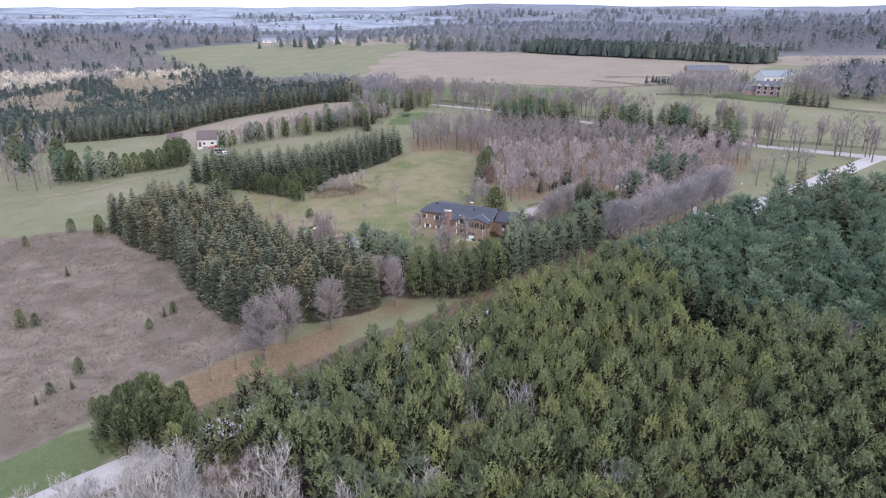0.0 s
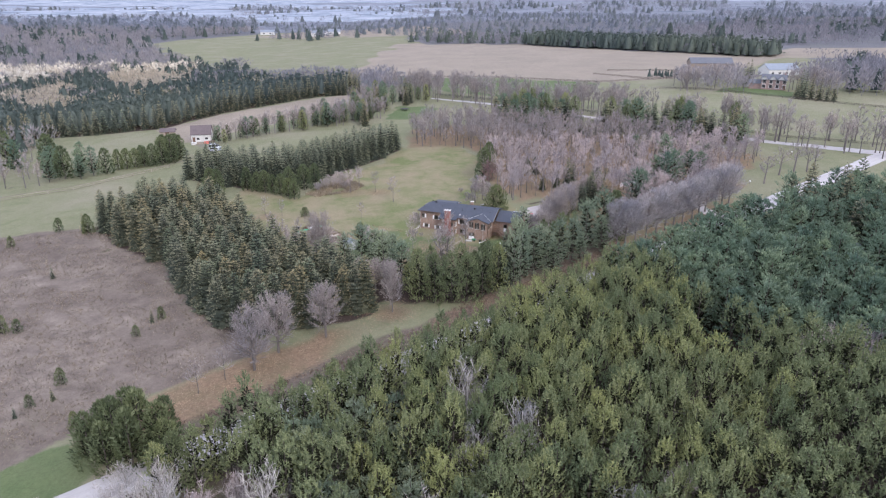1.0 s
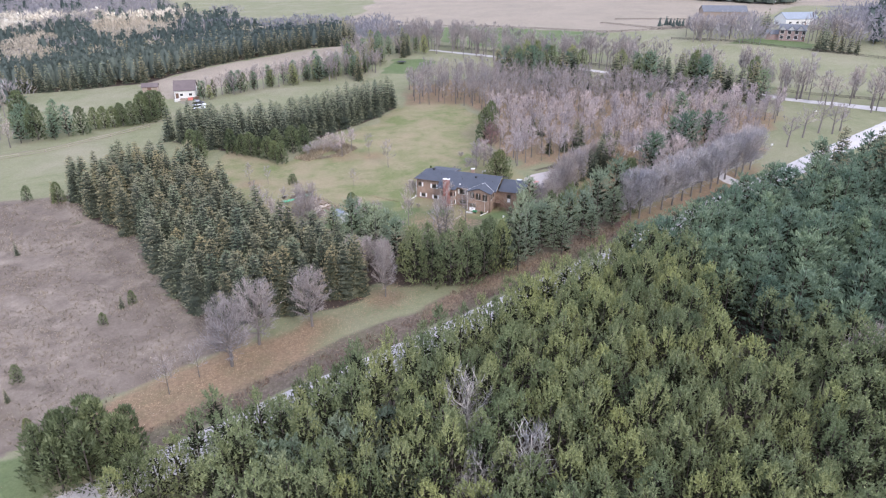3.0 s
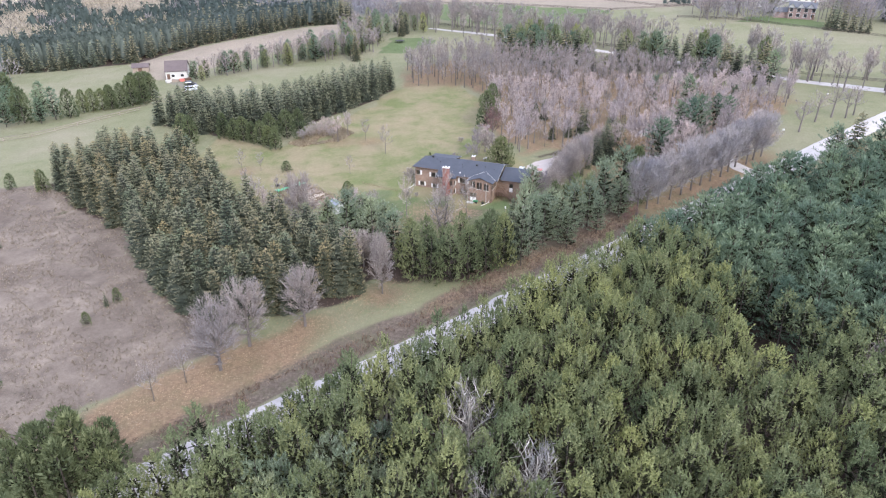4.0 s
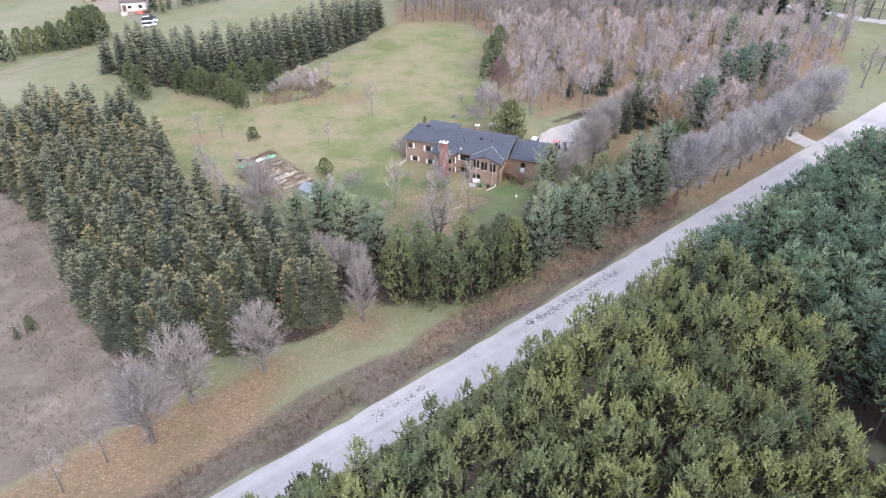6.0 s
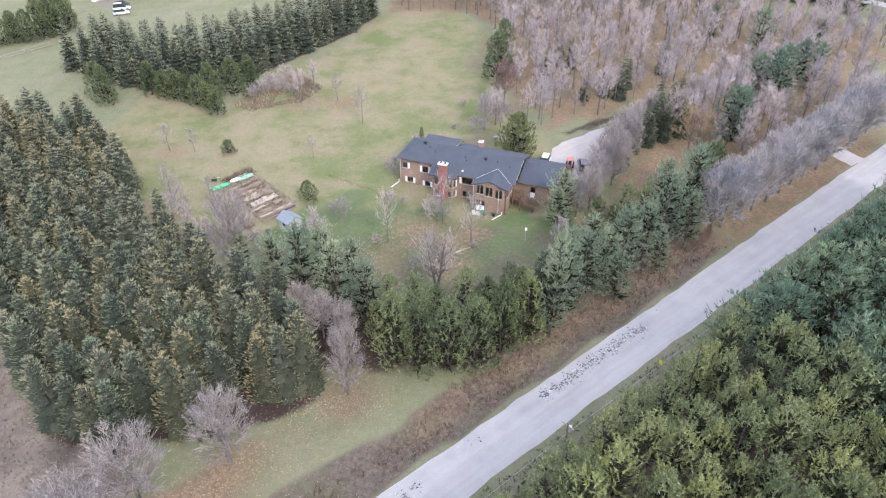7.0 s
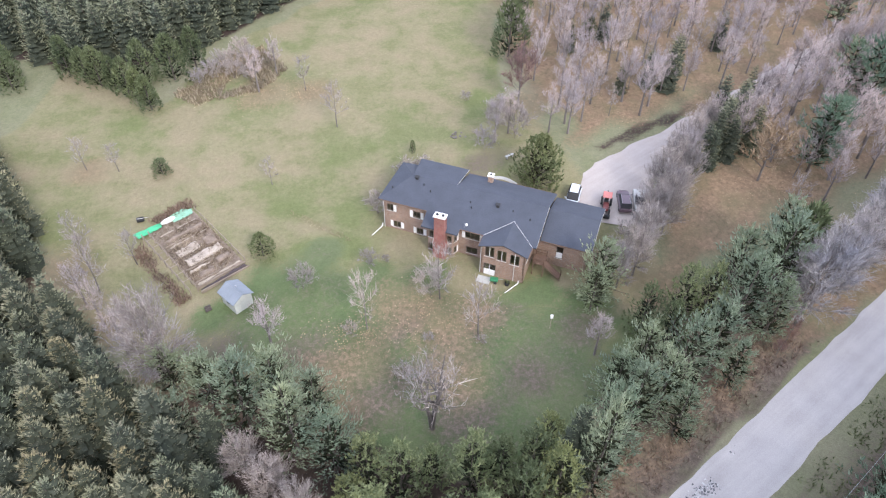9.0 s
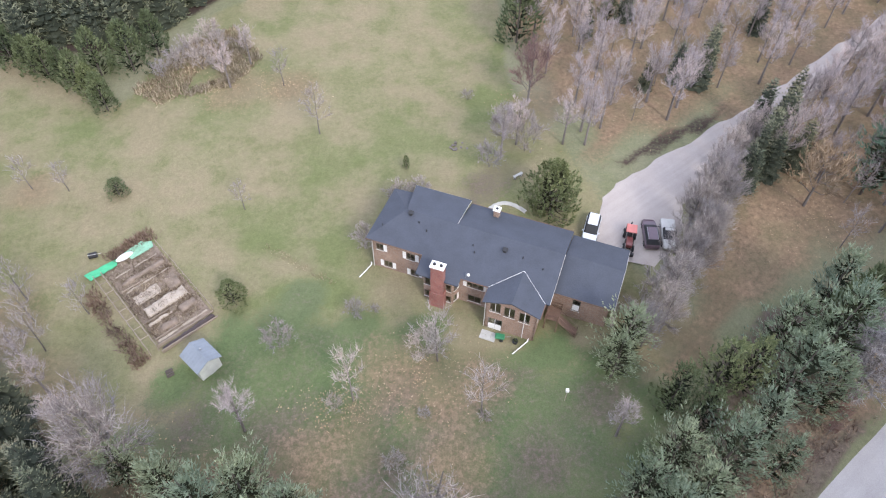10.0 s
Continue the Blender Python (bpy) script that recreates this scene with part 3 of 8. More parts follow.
near_x = np.arange(-150, 150, 2.4)
mid_x = np.geomspace(8, 460, 34)
far_x = np.geomspace(500, 4800, 16)
gx = np.concatenate([-far_x[::-1], -150 - mid_x[::-1] * 0.72, near_x, 150 + mid_x * 0.72, far_x])
gy = np.concatenate([-np.geomspace(4800, 30, 22), np.arange(20, 330, 2.4), 330 + np.geomspace(3, 900, 80), np.geomspace(1290, 4800, 24)])
gx, gy = np.unique(gx), np.unique(gy)
GX, GY = np.meshgrid(gx, gy)
GZ = land(GX, GY)
nx, ny = len(gx), len(gy)
ii = np.arange(nx * ny).reshape(ny, nx)
gf = np.stack([ii[:-1, :-1].ravel(), ii[:-1, 1:].ravel(), ii[1:, 1:].ravel(), ii[1:, :-1].ravel()], 1)
ground_me = mesh_of("ground", np.stack([GX.ravel(), GY.ravel(), GZ.ravel()], 1), gf, None, True)


def cover(poly, soft, ragged=2.0, size=9.0, seed=1):
    """How far a kind of ground cover reaches, 0 to 1, with a ragged edge."""
    return smooth(-soft, soft, inside(poly, GX, GY) + ragged * wob(GX, GY, size, seed))


S_, N_ = road_sn(GX, GY)
lawn = cover(LAWN, 2.5)
meadow = cover(MEADOW, 2.0, 1.2)
leaf = cover(LEAFSTRIP, 1.6, 1.0, 6, 3)
floor_w = np.maximum.reduce([cover(WOOD, 2.5, 2.5, 8, 4), cover(WOOD_S, 2.5, 1.5, 8, 5), cover([(44, 206), (96, 226), (100, 244), (60, 238), (42, 222)], 2.5, 1.5, 8, 6)])
leaf = leaf * (1 - 0.8 * smooth(-27, -17, GX))
leaf = np.maximum(leaf, floor_w * 0.9)
for sx, sy, sr in ((-10.7, 143.3, 4.5), (2, 176, 6), (-4, 179, 5), (6, 178, 4), (-12, 163, 6), (-30, 228, 6), (-21, 228, 5), (3, 168, 5), (44, 200, 9), (16, 222, 5), (-54, 207, 4), (-41, 176, 5), (-22, 166, 5), (60, 189, 6), (75, 201, 7), (88, 210, 6), (-50, 185, 6), (-31, 165, 6), (-13, 168, 5), (0, 179, 4), (-44, 178, 5), (-7, 171, 4)):
    leaf = np.maximum(leaf, 0.62 * np.exp(-(((GX - sx) ** 2 + (GY - sy) ** 2) / sr**2) ** 1.5 * (1 + 0.5 * wob(GX, GY, 3, 7))))
YARD = [(-30, 166), (-14, 158), (14, 152), (26, 172), (27, 184), (14, 181), (0, 185), (-16, 190), (-28, 184)]
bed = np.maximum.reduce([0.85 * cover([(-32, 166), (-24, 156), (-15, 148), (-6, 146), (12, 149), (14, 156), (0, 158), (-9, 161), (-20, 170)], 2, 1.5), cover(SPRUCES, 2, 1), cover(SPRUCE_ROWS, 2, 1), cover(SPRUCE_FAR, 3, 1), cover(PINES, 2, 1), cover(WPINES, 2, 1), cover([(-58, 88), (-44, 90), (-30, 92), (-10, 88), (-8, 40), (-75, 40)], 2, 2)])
scrub = smooth(3.2, 4.2, N_) * (1 - smooth(8.5, 12.0, N_ + 1.5 * wob(GX, GY, 6, 8))) * smooth(-40, -10, S_) * (1 - smooth(92, 108, S_))
scrub = np.maximum(scrub, smooth(3.6, 4.6, -N_) * (0.45 + 0.55 * smooth(7, 9, -N_)) * (1 - smooth(14, 20, -N_)) * smooth(-60, -20, S_) * (1 - smooth(150, 180, S_)))
for sx, sy, sr in ((4, 163, 7), (-6, 166, 7), (12, 168, 6), (2, 171, 7), (-3, 176, 5), (7, 177, 5), (-14, 171, 7), (19, 175, 5), (-25, 172, 5), (8, 205, 5)):
    scrub = np.maximum(scrub, 0.6 * np.exp(-(((GX - sx) ** 2 + (GY - sy) ** 2) / sr**2) ** 1.5 * (1 + 0.6 * wob(GX, GY, 3, 17))))
leaf = np.maximum(leaf, 0.85 * cover([(40, 204), (50, 209), (56, 200), (46, 191), (36, 185), (28, 178), (22, 174), (25, 179), (31, 187), (36, 197)], 2, 1.5, 5, 27))
bed = np.maximum(bed, 0.62 * cover([(21, 205), (26, 208), (31, 210.6), (38.4, 215.4), (45.5, 220), (55, 227), (54, 229.5), (44, 222.8), (37, 218.4), (30, 213.2), (23, 209.5)], 0.8, 0.6, 3, 28))
scrub = np.maximum(scrub, 0.4 * cover(YARD, 5, 7, 4, 21))
scrub = np.maximum(scrub, 0.9 * cover([(13, 152), (20, 165), (40, 186), (54, 190), (42, 176), (24, 160)], 2, 1, 6, 9))
scrub = np.maximum(scrub, 0.55 * cover([(-150, 90), (-95, 78), (-64, 98), (-66, 112), (-84, 112), (-110, 122), (-150, 128)], 6, 4, 9, 19))
leaf = np.maximum(leaf, (0.5 + 0.2 * wob(GX, GY, 5, 33)) * smooth(4.6, 5.6, N_) * (1 - smooth(8.5, 11.5, N_)) * smooth(28, 40, S_) * (1 - smooth(96, 106, S_)))
leaf = np.maximum(leaf, smooth(3.0, 4.0, N_) * (1 - smooth(8, 14, N_)) * smooth(96, 106, S_) * (1 - smooth(140, 170, S_)))
green = np.maximum.reduce([cover(GREENSTRIP, 1.5, 0.8), 0.85 * cover(YARD, 6, 4, 6, 23), cover(GREENFIELD, 4, 3, 30, 10), cover([(-27, 350), (-18, 341), (-3, 372), (-8, 382), (-24, 384)], 2, 2, 8, 31), cover([(154, 404), (187, 380), (200, 392), (186, 412), (166, 416)], 2, 1.5, 8, 32)])
tan = np.maximum.reduce([cover(TANFIELD, 6, 8, 60, 11), cover(TANSTRIP, 2, 1.5), cover(PALEFIELD, 6, 8, 60, 12), cover(FIELD_BACK, 8, 8, 80, 13)])
OPENFIELD = [(-110, 560), (-300, 800), (-436, 1066), (-345, 1500), (-60, 1130), (-30, 930), (-60, 560)]
FARMYARD = [(120, 400), (200, 360), (330, 420), (330, 560), (300, 610), (250, 600), (170, 470), (130, 440)]
far_w = smooth(430, 520, np.hypot(GX * 0.8, GY)) * (1 - tan) * (1 - cover(OPENFIELD, 6, 6, 50, 15)) * (1 - cover(FARMYARD, 6, 6, 30, 16))
# beyond 1250 metres the ground colour takes on blue-grey distance haze
hazed_land = smooth(1250, 1900, np.hypot(GX, GY))
yard = np.exp(-(((GX + 116) / 14) ** 2 + ((GY - 322) / 10) ** 2) ** 2)
tan = np.maximum(tan, 0.8 * yard)
for nm, arr in (("lawn", lawn), ("meadow", meadow), ("leaf", leaf), ("bed", bed), ("scrub", scrub), ("green", green), ("tan", tan), ("woodland", far_w), ("hazed_land", hazed_land)):
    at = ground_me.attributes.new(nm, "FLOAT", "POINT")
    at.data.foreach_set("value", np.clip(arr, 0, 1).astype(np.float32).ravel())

m, n, l = nodes_of("autumn_ground")
at = n.new("ShaderNodeNewGeometry").outputs["Position"]
big, med, fine = noise_node(n, l, 0.035, 5, at), noise_node(n, l, 0.22, 5, at, 0.7), noise_node(n, l, 1.7, 6, at, 0.75)
speck, patch = noise_node(n, l, 6.0, 4, at, 0.8), noise_node(n, l, 0.11, 4, at, 0.6)


def two(f1, c1, c2, f2, amt, c3, lo=0.45, hi=0.7):
    c = ramp_node(n, l, f1, [(0.3, c1), (0.7, c2)])
    return mix_node(n, l, ramp_node(n, l, f2, [(lo, (0, 0, 0)), (hi, (amt, amt, amt))]), c, c3)


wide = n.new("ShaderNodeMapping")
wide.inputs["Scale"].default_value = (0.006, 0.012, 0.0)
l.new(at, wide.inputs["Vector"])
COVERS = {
    # far woods and fields with haze mixed into their colours
    "hazed_land": ramp_node(n, l, noise_node(n, l, 1.0, 8, wide.outputs[0], 0.72), [(0.36, (0.10, 0.122, 0.14)), (0.46, (0.16, 0.173, 0.20)), (0.56, (0.20, 0.212, 0.24)), (0.61, (0.17, 0.183, 0.21)), (0.66, (0.40, 0.40, 0.40))]),
    "pasture": two(med, (0.15, 0.158, 0.086), (0.20, 0.196, 0.122), big, 0.8, (0.235, 0.214, 0.152)),
    "woodland": two(med, (0.115, 0.112, 0.118), (0.145, 0.14, 0.148), big, 0.7, (0.14, 0.142, 0.128)),
    "tan": two(big, (0.225, 0.19, 0.15), (0.285, 0.238, 0.186), med, 0.5, (0.2, 0.178, 0.127)),
    "green": two(med, (0.083, 0.116, 0.050), (0.116, 0.145, 0.066), big, 0.5, (0.137, 0.145, 0.083)),
    "lawn": mix_node(n, l, ramp_node(n, l, patch, [(0.42, (0, 0, 0)), (0.64, (0.7, 0.7, 0.7))]), two(med, (0.155, 0.155, 0.077), (0.222, 0.202, 0.118), big, 0.75, (0.122, 0.145, 0.058), 0.46, 0.6), (0.24, 0.195, 0.128)),
    "meadow": two(med, (0.11, 0.089, 0.073), (0.242, 0.2, 0.163), big, 0.8, (0.118, 0.094, 0.077), 0.44, 0.64),
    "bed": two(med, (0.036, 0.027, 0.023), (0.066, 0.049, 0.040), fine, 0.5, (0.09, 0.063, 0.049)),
    "scrub": two(fine, (0.085, 0.068, 0.055), (0.165, 0.132, 0.105), med, 0.7, (0.118, 0.118, 0.068)),
    "leaf": two(fine, (0.155, 0.108, 0.074), (0.275, 0.192, 0.124), med, 0.75, (0.15, 0.128, 0.075), 0.42, 0.66),
}
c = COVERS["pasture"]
for nm in ("woodland", "hazed_land", "tan", "lawn", "green", "meadow", "bed", "scrub", "leaf"):
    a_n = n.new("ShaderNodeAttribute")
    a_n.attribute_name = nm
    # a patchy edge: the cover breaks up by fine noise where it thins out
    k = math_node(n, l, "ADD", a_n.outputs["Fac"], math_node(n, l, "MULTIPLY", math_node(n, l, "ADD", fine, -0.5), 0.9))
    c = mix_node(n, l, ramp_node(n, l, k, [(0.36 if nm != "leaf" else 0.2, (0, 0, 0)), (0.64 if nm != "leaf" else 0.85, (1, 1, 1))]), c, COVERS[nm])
c = mix_node(n, l, 1.0, c, ramp_node(n, l, speck, [(0.25, (0.74, 0.74, 0.74)), (0.75, (1.24, 1.24, 1.24))]), "MULTIPLY")
c = mix_node(n, l, 1.0, c, ramp_node(n, l, fine, [(0.3, (0.84, 0.84, 0.84)), (0.7, (1.14, 1.14, 1.14))]), "MULTIPLY")
b = n["Principled BSDF"]
l.new(c, b.inputs["Base Color"])
b.inputs["Roughness"].default_value = 0.95
b.inputs["Specular IOR Level"].default_value = 0.1
k = n.new("ShaderNodeBump")
k.inputs["Strength"].default_value, k.inputs["Distance"].default_value = 0.6, 0.25
l.new(fine, k.inputs["Height"])
l.new(k.outputs[0], b.inputs["Normal"])
ground_me.materials.append(m)
ground = tagged(new("ground", ground_me), "autumn lawn, dry meadow and fallen leaves", "ground", kind="structure")

# gravel of the roads and the drive
def gravel(name, tint):
    m, n, l = nodes_of(name)
    at = n.new("ShaderNodeNewGeometry").outputs["Position"]
    mp = n.new("ShaderNodeMapping")
    mp.inputs["Rotation"].default_value = (0, 0, math.atan2(0.619, 0.785))
    mp.inputs["Scale"].default_value = (22, 1.1, 1)
    mp.vector_type = "TEXTURE"
    l.new(at, mp.inputs["Vector"])
    tracks = noise_node(n, l, 1.0, 3, mp.outputs[0])
    med, fine = noise_node(n, l, 0.35, 5, at), noise_node(n, l, 9.0, 5, at, 0.8)
    c = ramp_node(n, l, tracks, [(0.3, (0.225, 0.215, 0.21)), (0.7, (0.335, 0.322, 0.315))])
    c = mix_node(n, l, 0.4, c, ramp_node(n, l, med, [(0.3, (0.20, 0.192, 0.186)), (0.7, (0.345, 0.335, 0.328))]))
    c = mix_node(n, l, 0.3, c, ramp_node(n, l, fine, [(0.3, (0.17, 0.168, 0.166)), (0.7, (0.42, 0.415, 0.41))]))
    b = n["Principled BSDF"]
    l.new(mix_node(n, l, 1.0, c, tint, "MULTIPLY"), b.inputs["Base Color"])
    b.inputs["Roughness"].default_value = 0.9
    k = n.new("ShaderNodeBump")
    k.inputs["Strength"].default_value, k.inputs["Distance"].default_value = 0.4, 0.03
    l.new(fine, k.inputs["Height"])
    l.new(k.outputs[0], b.inputs["Normal"])
    return m


M_GRAVEL = gravel("pale_gravel", (1.38, 1.33, 1.30))
M_DRIVE = gravel("warm_gravel", (1.3, 1.18, 1.1))
M_TRACK = gravel("worn_earth", (0.55, 0.52, 0.38))


def ribbon(name, line, widths, label, lift=0.07, step=2.0, across=9, ragged=0.35, seed=5, mat=None):
    """A crowned gravel strip that follows the land along a line of points."""
    pts = [Vector((*p, 0)) for p in line]
    path, wd = [], []
    for (p, q), (w0, w1) in zip(zip(pts, pts[1:]), zip(widths, widths[1:])):
        cnt = max(1, int((q - p).length / step))
        for i in range(cnt):
            path.append(p.lerp(q, i / cnt)), wd.append(w0 + (w1 - w0) * i / cnt)
    path.append(pts[-1]), wd.append(widths[-1])
    for _ in range(3 if len(line) > 2 else 0):
        path = [path[0]] + [(path[i - 1] + path[i] * 2 + path[i + 1]) / 4 for i in range(1, len(path) - 1)] + [path[-1]]
    vs = []
    for i, p in enumerate(path):
        d = (path[min(i + 1, len(path) - 1)] - path[max(i - 1, 0)]).normalized()
        nn = Vector((-d.y, d.x, 0))
        for j in range(across):
            t = j / (across - 1) * 2 - 1
            w = wd[i] / 2 + ragged * float(wob(p.x + 50 * (t > 0), p.y, 4, seed + int(t > 0)))
            q = p + nn * (t * w)
            edge = -0.12 if abs(t) > 0.99 else lift + 0.10 * (1 - t * t)
            vs.append((q.x, q.y, land1(q.x, q.y) + edge))
    k = np.arange(len(path) * across).reshape(-1, across)
    fs = np.stack([k[:-1, :-1].ravel(), k[1:, :-1].ravel(), k[1:, 1:].ravel(), k[:-1, 1:].ravel()], 1)
    return tagged(new(name, mesh_of(name, vs, fs, mat or M_GRAVEL, True)), label, "road", kind="structure")


def on_road(s, nn=0.0):
    return tuple(ROAD_P + ROAD_D * s + ROAD_N * nn)


ribbon("road", [on_road(-120), on_road(251)], (7.4, 7.4), "straight pale grey gravel road with worn potholes", ragged=0.16)
ribbon("road_crossing", [(300, 172), (178, 258), (132, 283), (76, 334), (24, 384), (-6, 408)], (7, 9, 5, 4.4, 4.4, 3), "pale gravel road past the fields", lift=0.09, step=4)
ribbon("driveway", [(25.5, 193), (26, 196), (27.3, 200.5), (31, 205.2), (37.2, 210.6), (44.5, 216.3), (54.5, 224.3), (66, 234), (80, 244.5)], (7, 11, 12.5, 9.6, 7.0, 6.0, 4.6, 3.8, 3.4), "pale gravel drive that widens into a yard", lift=0.08, across=7, ragged=0.45, seed=9, mat=M_DRIVE)
ribbon("field_entrance", [on_road(140, 3), on_road(141, 9), on_road(145, 14)], (6, 5, 4), "short pale gravel field entrance", 0.08, 1.5, 5)
ribbon("track", [(-190, 218), (-158, 236), (-129, 252), (-106, 278), (-97, 296), (-110, 312)], (0.5, 0.5, 0.5, 0.6, 2.5, 8), "thin worn farm track through pasture", lift=0.05, across=5, seed=3, mat=M_TRACK)

# ---- model trees ----
for q in range(5):
    kind_of(f"pine{q}", "pine_tree", "tree", M_BARK, M_PINE, "crown", make_pine(q, 16.6 + 0.8 * (q % 3), 2.3 + 0.1 * q, 0.58), "bushy olive-green pine in a dense plantation")
    kind_of(f"spruce{q}", "spruce_tree", "tree", M_BARK, M_SPRUCE, "crown", make_spruce(20 + q, 12.2 + 0.6 * (q % 3), 2.7 + 0.12 * q), "dark grey-green spruce with brownish cones near its top")
    kind_of(f"bare{q}", "bare_tree", "tree", M_LIMB, M_TWIG, "crown", make_bare(60 + q, 11.5, 2.2 + 0.15 * q, 0.34, 12, 6, 15, 0.04, 0.02, 1, -0.02, 0.28, 0.008), "leafless grey-brown broadleaf tree among fallen leaves")
for q in range(3):
    kind_of(f"low_pine{q}", "pine_tree", "tree", M_BARK, M_PINE, "crown", make_pine(10 + q, 17.2, 2.45, 0.62, 24, 10, 1.05, 0.45, 0.19), "")
    kind_of(f"edge_pine{q}", "pine_tree", "tree", M_BARK, M_PINE, "crown", make_pine(15 + q, 15.8, 2.6, 0.16, 60, 15, 1.0), "bushy olive-green pine clothed low at a plantation's edge")
    kind_of(f"wpine{q}", "white_pine", "tree", M_BARK, M_WPINE, "crown", make_white_pine(40 + q, 14.5, 4.0 + 0.3 * q), "broad blue-green white pine with feathery boughs")
    kind_of(f"softpine{q}", "white_pine", "tree", M_BARK, M_SOFTPINE, "crown", make_white_pine(45 + q, 14.5, 4.0 + 0.3 * q), "soft grey-green white pine in a sheltering belt")
    kind_of(f"cedar{q}", "cedar_tree", "tree", M_BARK, M_CEDAR, "crown", make_cedar(50 + q, 7.0, 1.9 + 0.25 * q), "dense dark green cedar reaching the grass")
    kind_of(f"birch{q}", "birch_tree", "tree", M_BIRCH, M_TWIGPALE, "crown", make_bare(80 + q, 12.5, 2.7, 0.3, 16, 7, 6, 0.06, 0.018, 1, 0.1, 0.3, 0.02), "leafless white-barked birch above dark pines")
    kind_of(f"maple{q}", "maple_tree", "tree", M_LIMB, M_TWIGGREY, "crown", make_bare(90 + q, 12.5, 3.9, 0.16, 40, 9, 11, 0.045, 0.022, 1, 0.2, 0.2, 0.01, 0.1), "leafless grey maple with a rounded crown of fine twigs")
    kind_of(f"small{q}", "sapling", "tree", M_LIMB, M_TWIGGREY, "crown", make_bare(100 + q, 6.5, 1.5, 0.25, 9, 5, 9, 0.035, 0.012), "slender leafless sapling on the lawn")
    kind_of(f"far_spruce{q}", "spruce_tree", "tree", M_BARK, M_SPRUCE, "crown", make_spruce(120 + q, 14.0, 3.0, 11, 8, 4, 0.8, 0.02, 0.7), "tall dark spruce in a close row beside fields")
    kind_of(f"far_bare{q}", "bare_tree", "tree", M_LIMB, M_TWIGGREY, "crown", make_bare(130 + q, 13.0, 3.0, 0.28, 9, 5, 11, 0.085, 0.018, 1, -0.05, 0.28, 0.01), "leafless grey tree beside a field")
    kind_of(f"pale{q}", "bare_tree", "tree", M_BIRCH, M_TWIGPALE, "crown", make_bare(140 + q, 12.0, 3.0, 0.2, 6, 4, 8, 0.1, 0.012), "pale leafless poplar in a far wood")
    kind_of(f"shrub{q}", "shrub", "shrub", M_LIMB, M_TWIGGREY, "crown", make_bare(150 + q, 3.2, 1.9, 0.06, 9, 6, 12, 0.035, 0.014, 2, 0.0, 0.35), "rounded leafless shrub of thin grey twigs")
for q in range(4):
    kind_of(f"row_spruce{q}", "spruce_tree", "tree", M_BARK, M_SPRUCE, "crown", make_spruce(30 + q, 11.6 + 0.5 * (q % 2), 2.7 + 0.1 * q, 12, 9, 6, 0.6, 0.02, 0.55), "dark spruce in a long planted row")
for q in range(3):
    kind_of(f"rowmaple{q}", "maple_tree", "tree", M_LIMB, M_TWIGROW, "crown", make_bare(190 + q, 12.5, 3.9, 0.2, 34, 9, 14, 0.05, 0.02, 1, 0.2, 0.26, 0.01, 0.08), "")
    kind_of(f"belt{q}", "pine_tree", "tree", M_BARK, (M_PINE, M_CEDAR, M_PINE)[q], "crown", make_pine(170 + q, 11.4, 3.1, 0.06, 60, 15, 1.0, 0.4, 0.16, 1.6), "full mid-green evergreen in a sheltering belt")
kind_of("roundpine", "pine_tree", "tree", M_BARK, M_CEDAR, "crown", make_pine(180, 9.0, 3.7, 0.05, 170, 16, 0.75, 0.36, 0.15, 1.9), "round dark green pine beside the house")
kind_of("redtree", "bare_tree", "tree", M_LIMB, M_TWIGRED, "crown", make_bare(160, 11.0, 3.3, 0.12, 20, 8, 18, 0.045, 0.016), "leafless dark reddish tree at the lawn's edge")
kind_of("oak", "oak_tree", "tree", M_LIMB, M_DRYLEAF, "crown", make_bare(161, 10.5, 4.2, 0.2, 14, 7, 11, 0.11, 0.02), "small oak that keeps some dry tan leaves")
kind_of("bigbare", "bare_tree", "tree", M_LIMB, M_TWIGGREY, "crown", make_bare(162, 14.0, 4.0, 0.25, 10, 5, 5, 0.05, 0.03, 3, -0.2, 0.3), "large leafless grey tree in the back yard")
kind_of("oldtree", "bare_tree", "tree", M_LIMB, M_TWIGGREY, "crown", make_bare(163, 15.0, 5.4, 0.3, 10, 6, 11, 0.07, 0.03), "gnarled old leafless roadside tree")

rnd = np.random.RandomState(11)


def turn():
    return float(rnd.uniform(0, 360))


# the spruce plantation beside the meadow
for i, (x, y) in enumerate(scatter(SPRUCES, 3.8, 21, 0.28)):
    edge = float(inside(SPRUCES, x, y))
    plant(f"spruce{i % 5}", x, y, rnd.uniform(0.82, 1.08), turn(), "grey-green spruce in a dense plantation" if edge > 3 else "grey-green spruce clothed to the ground at a plantation's edge", "spruces of the plantation")
# the rows behind the lawn
row_spots = sorted(scatter(SPRUCE_ROWS, 4.0, 22, 0.25), key=lambda p: p[1] - 0.75 * p[0])
for i, (x, y) in enumerate(row_spots[:-115]):
    plant(f"row_spruce{i % 4}", x, y, rnd.uniform(0.9, 1.1), turn(), "dark spruce in a long planted row", "spruces of the long row")
stuff_of("spruce_row", [(f"row_spruce{i % 4}", x, y, rnd.uniform(0.9, 1.1), math.radians(turn())) for i, (x, y) in enumerate(row_spots[-115:])], "back of a long dark row of spruces", "spruce trees")
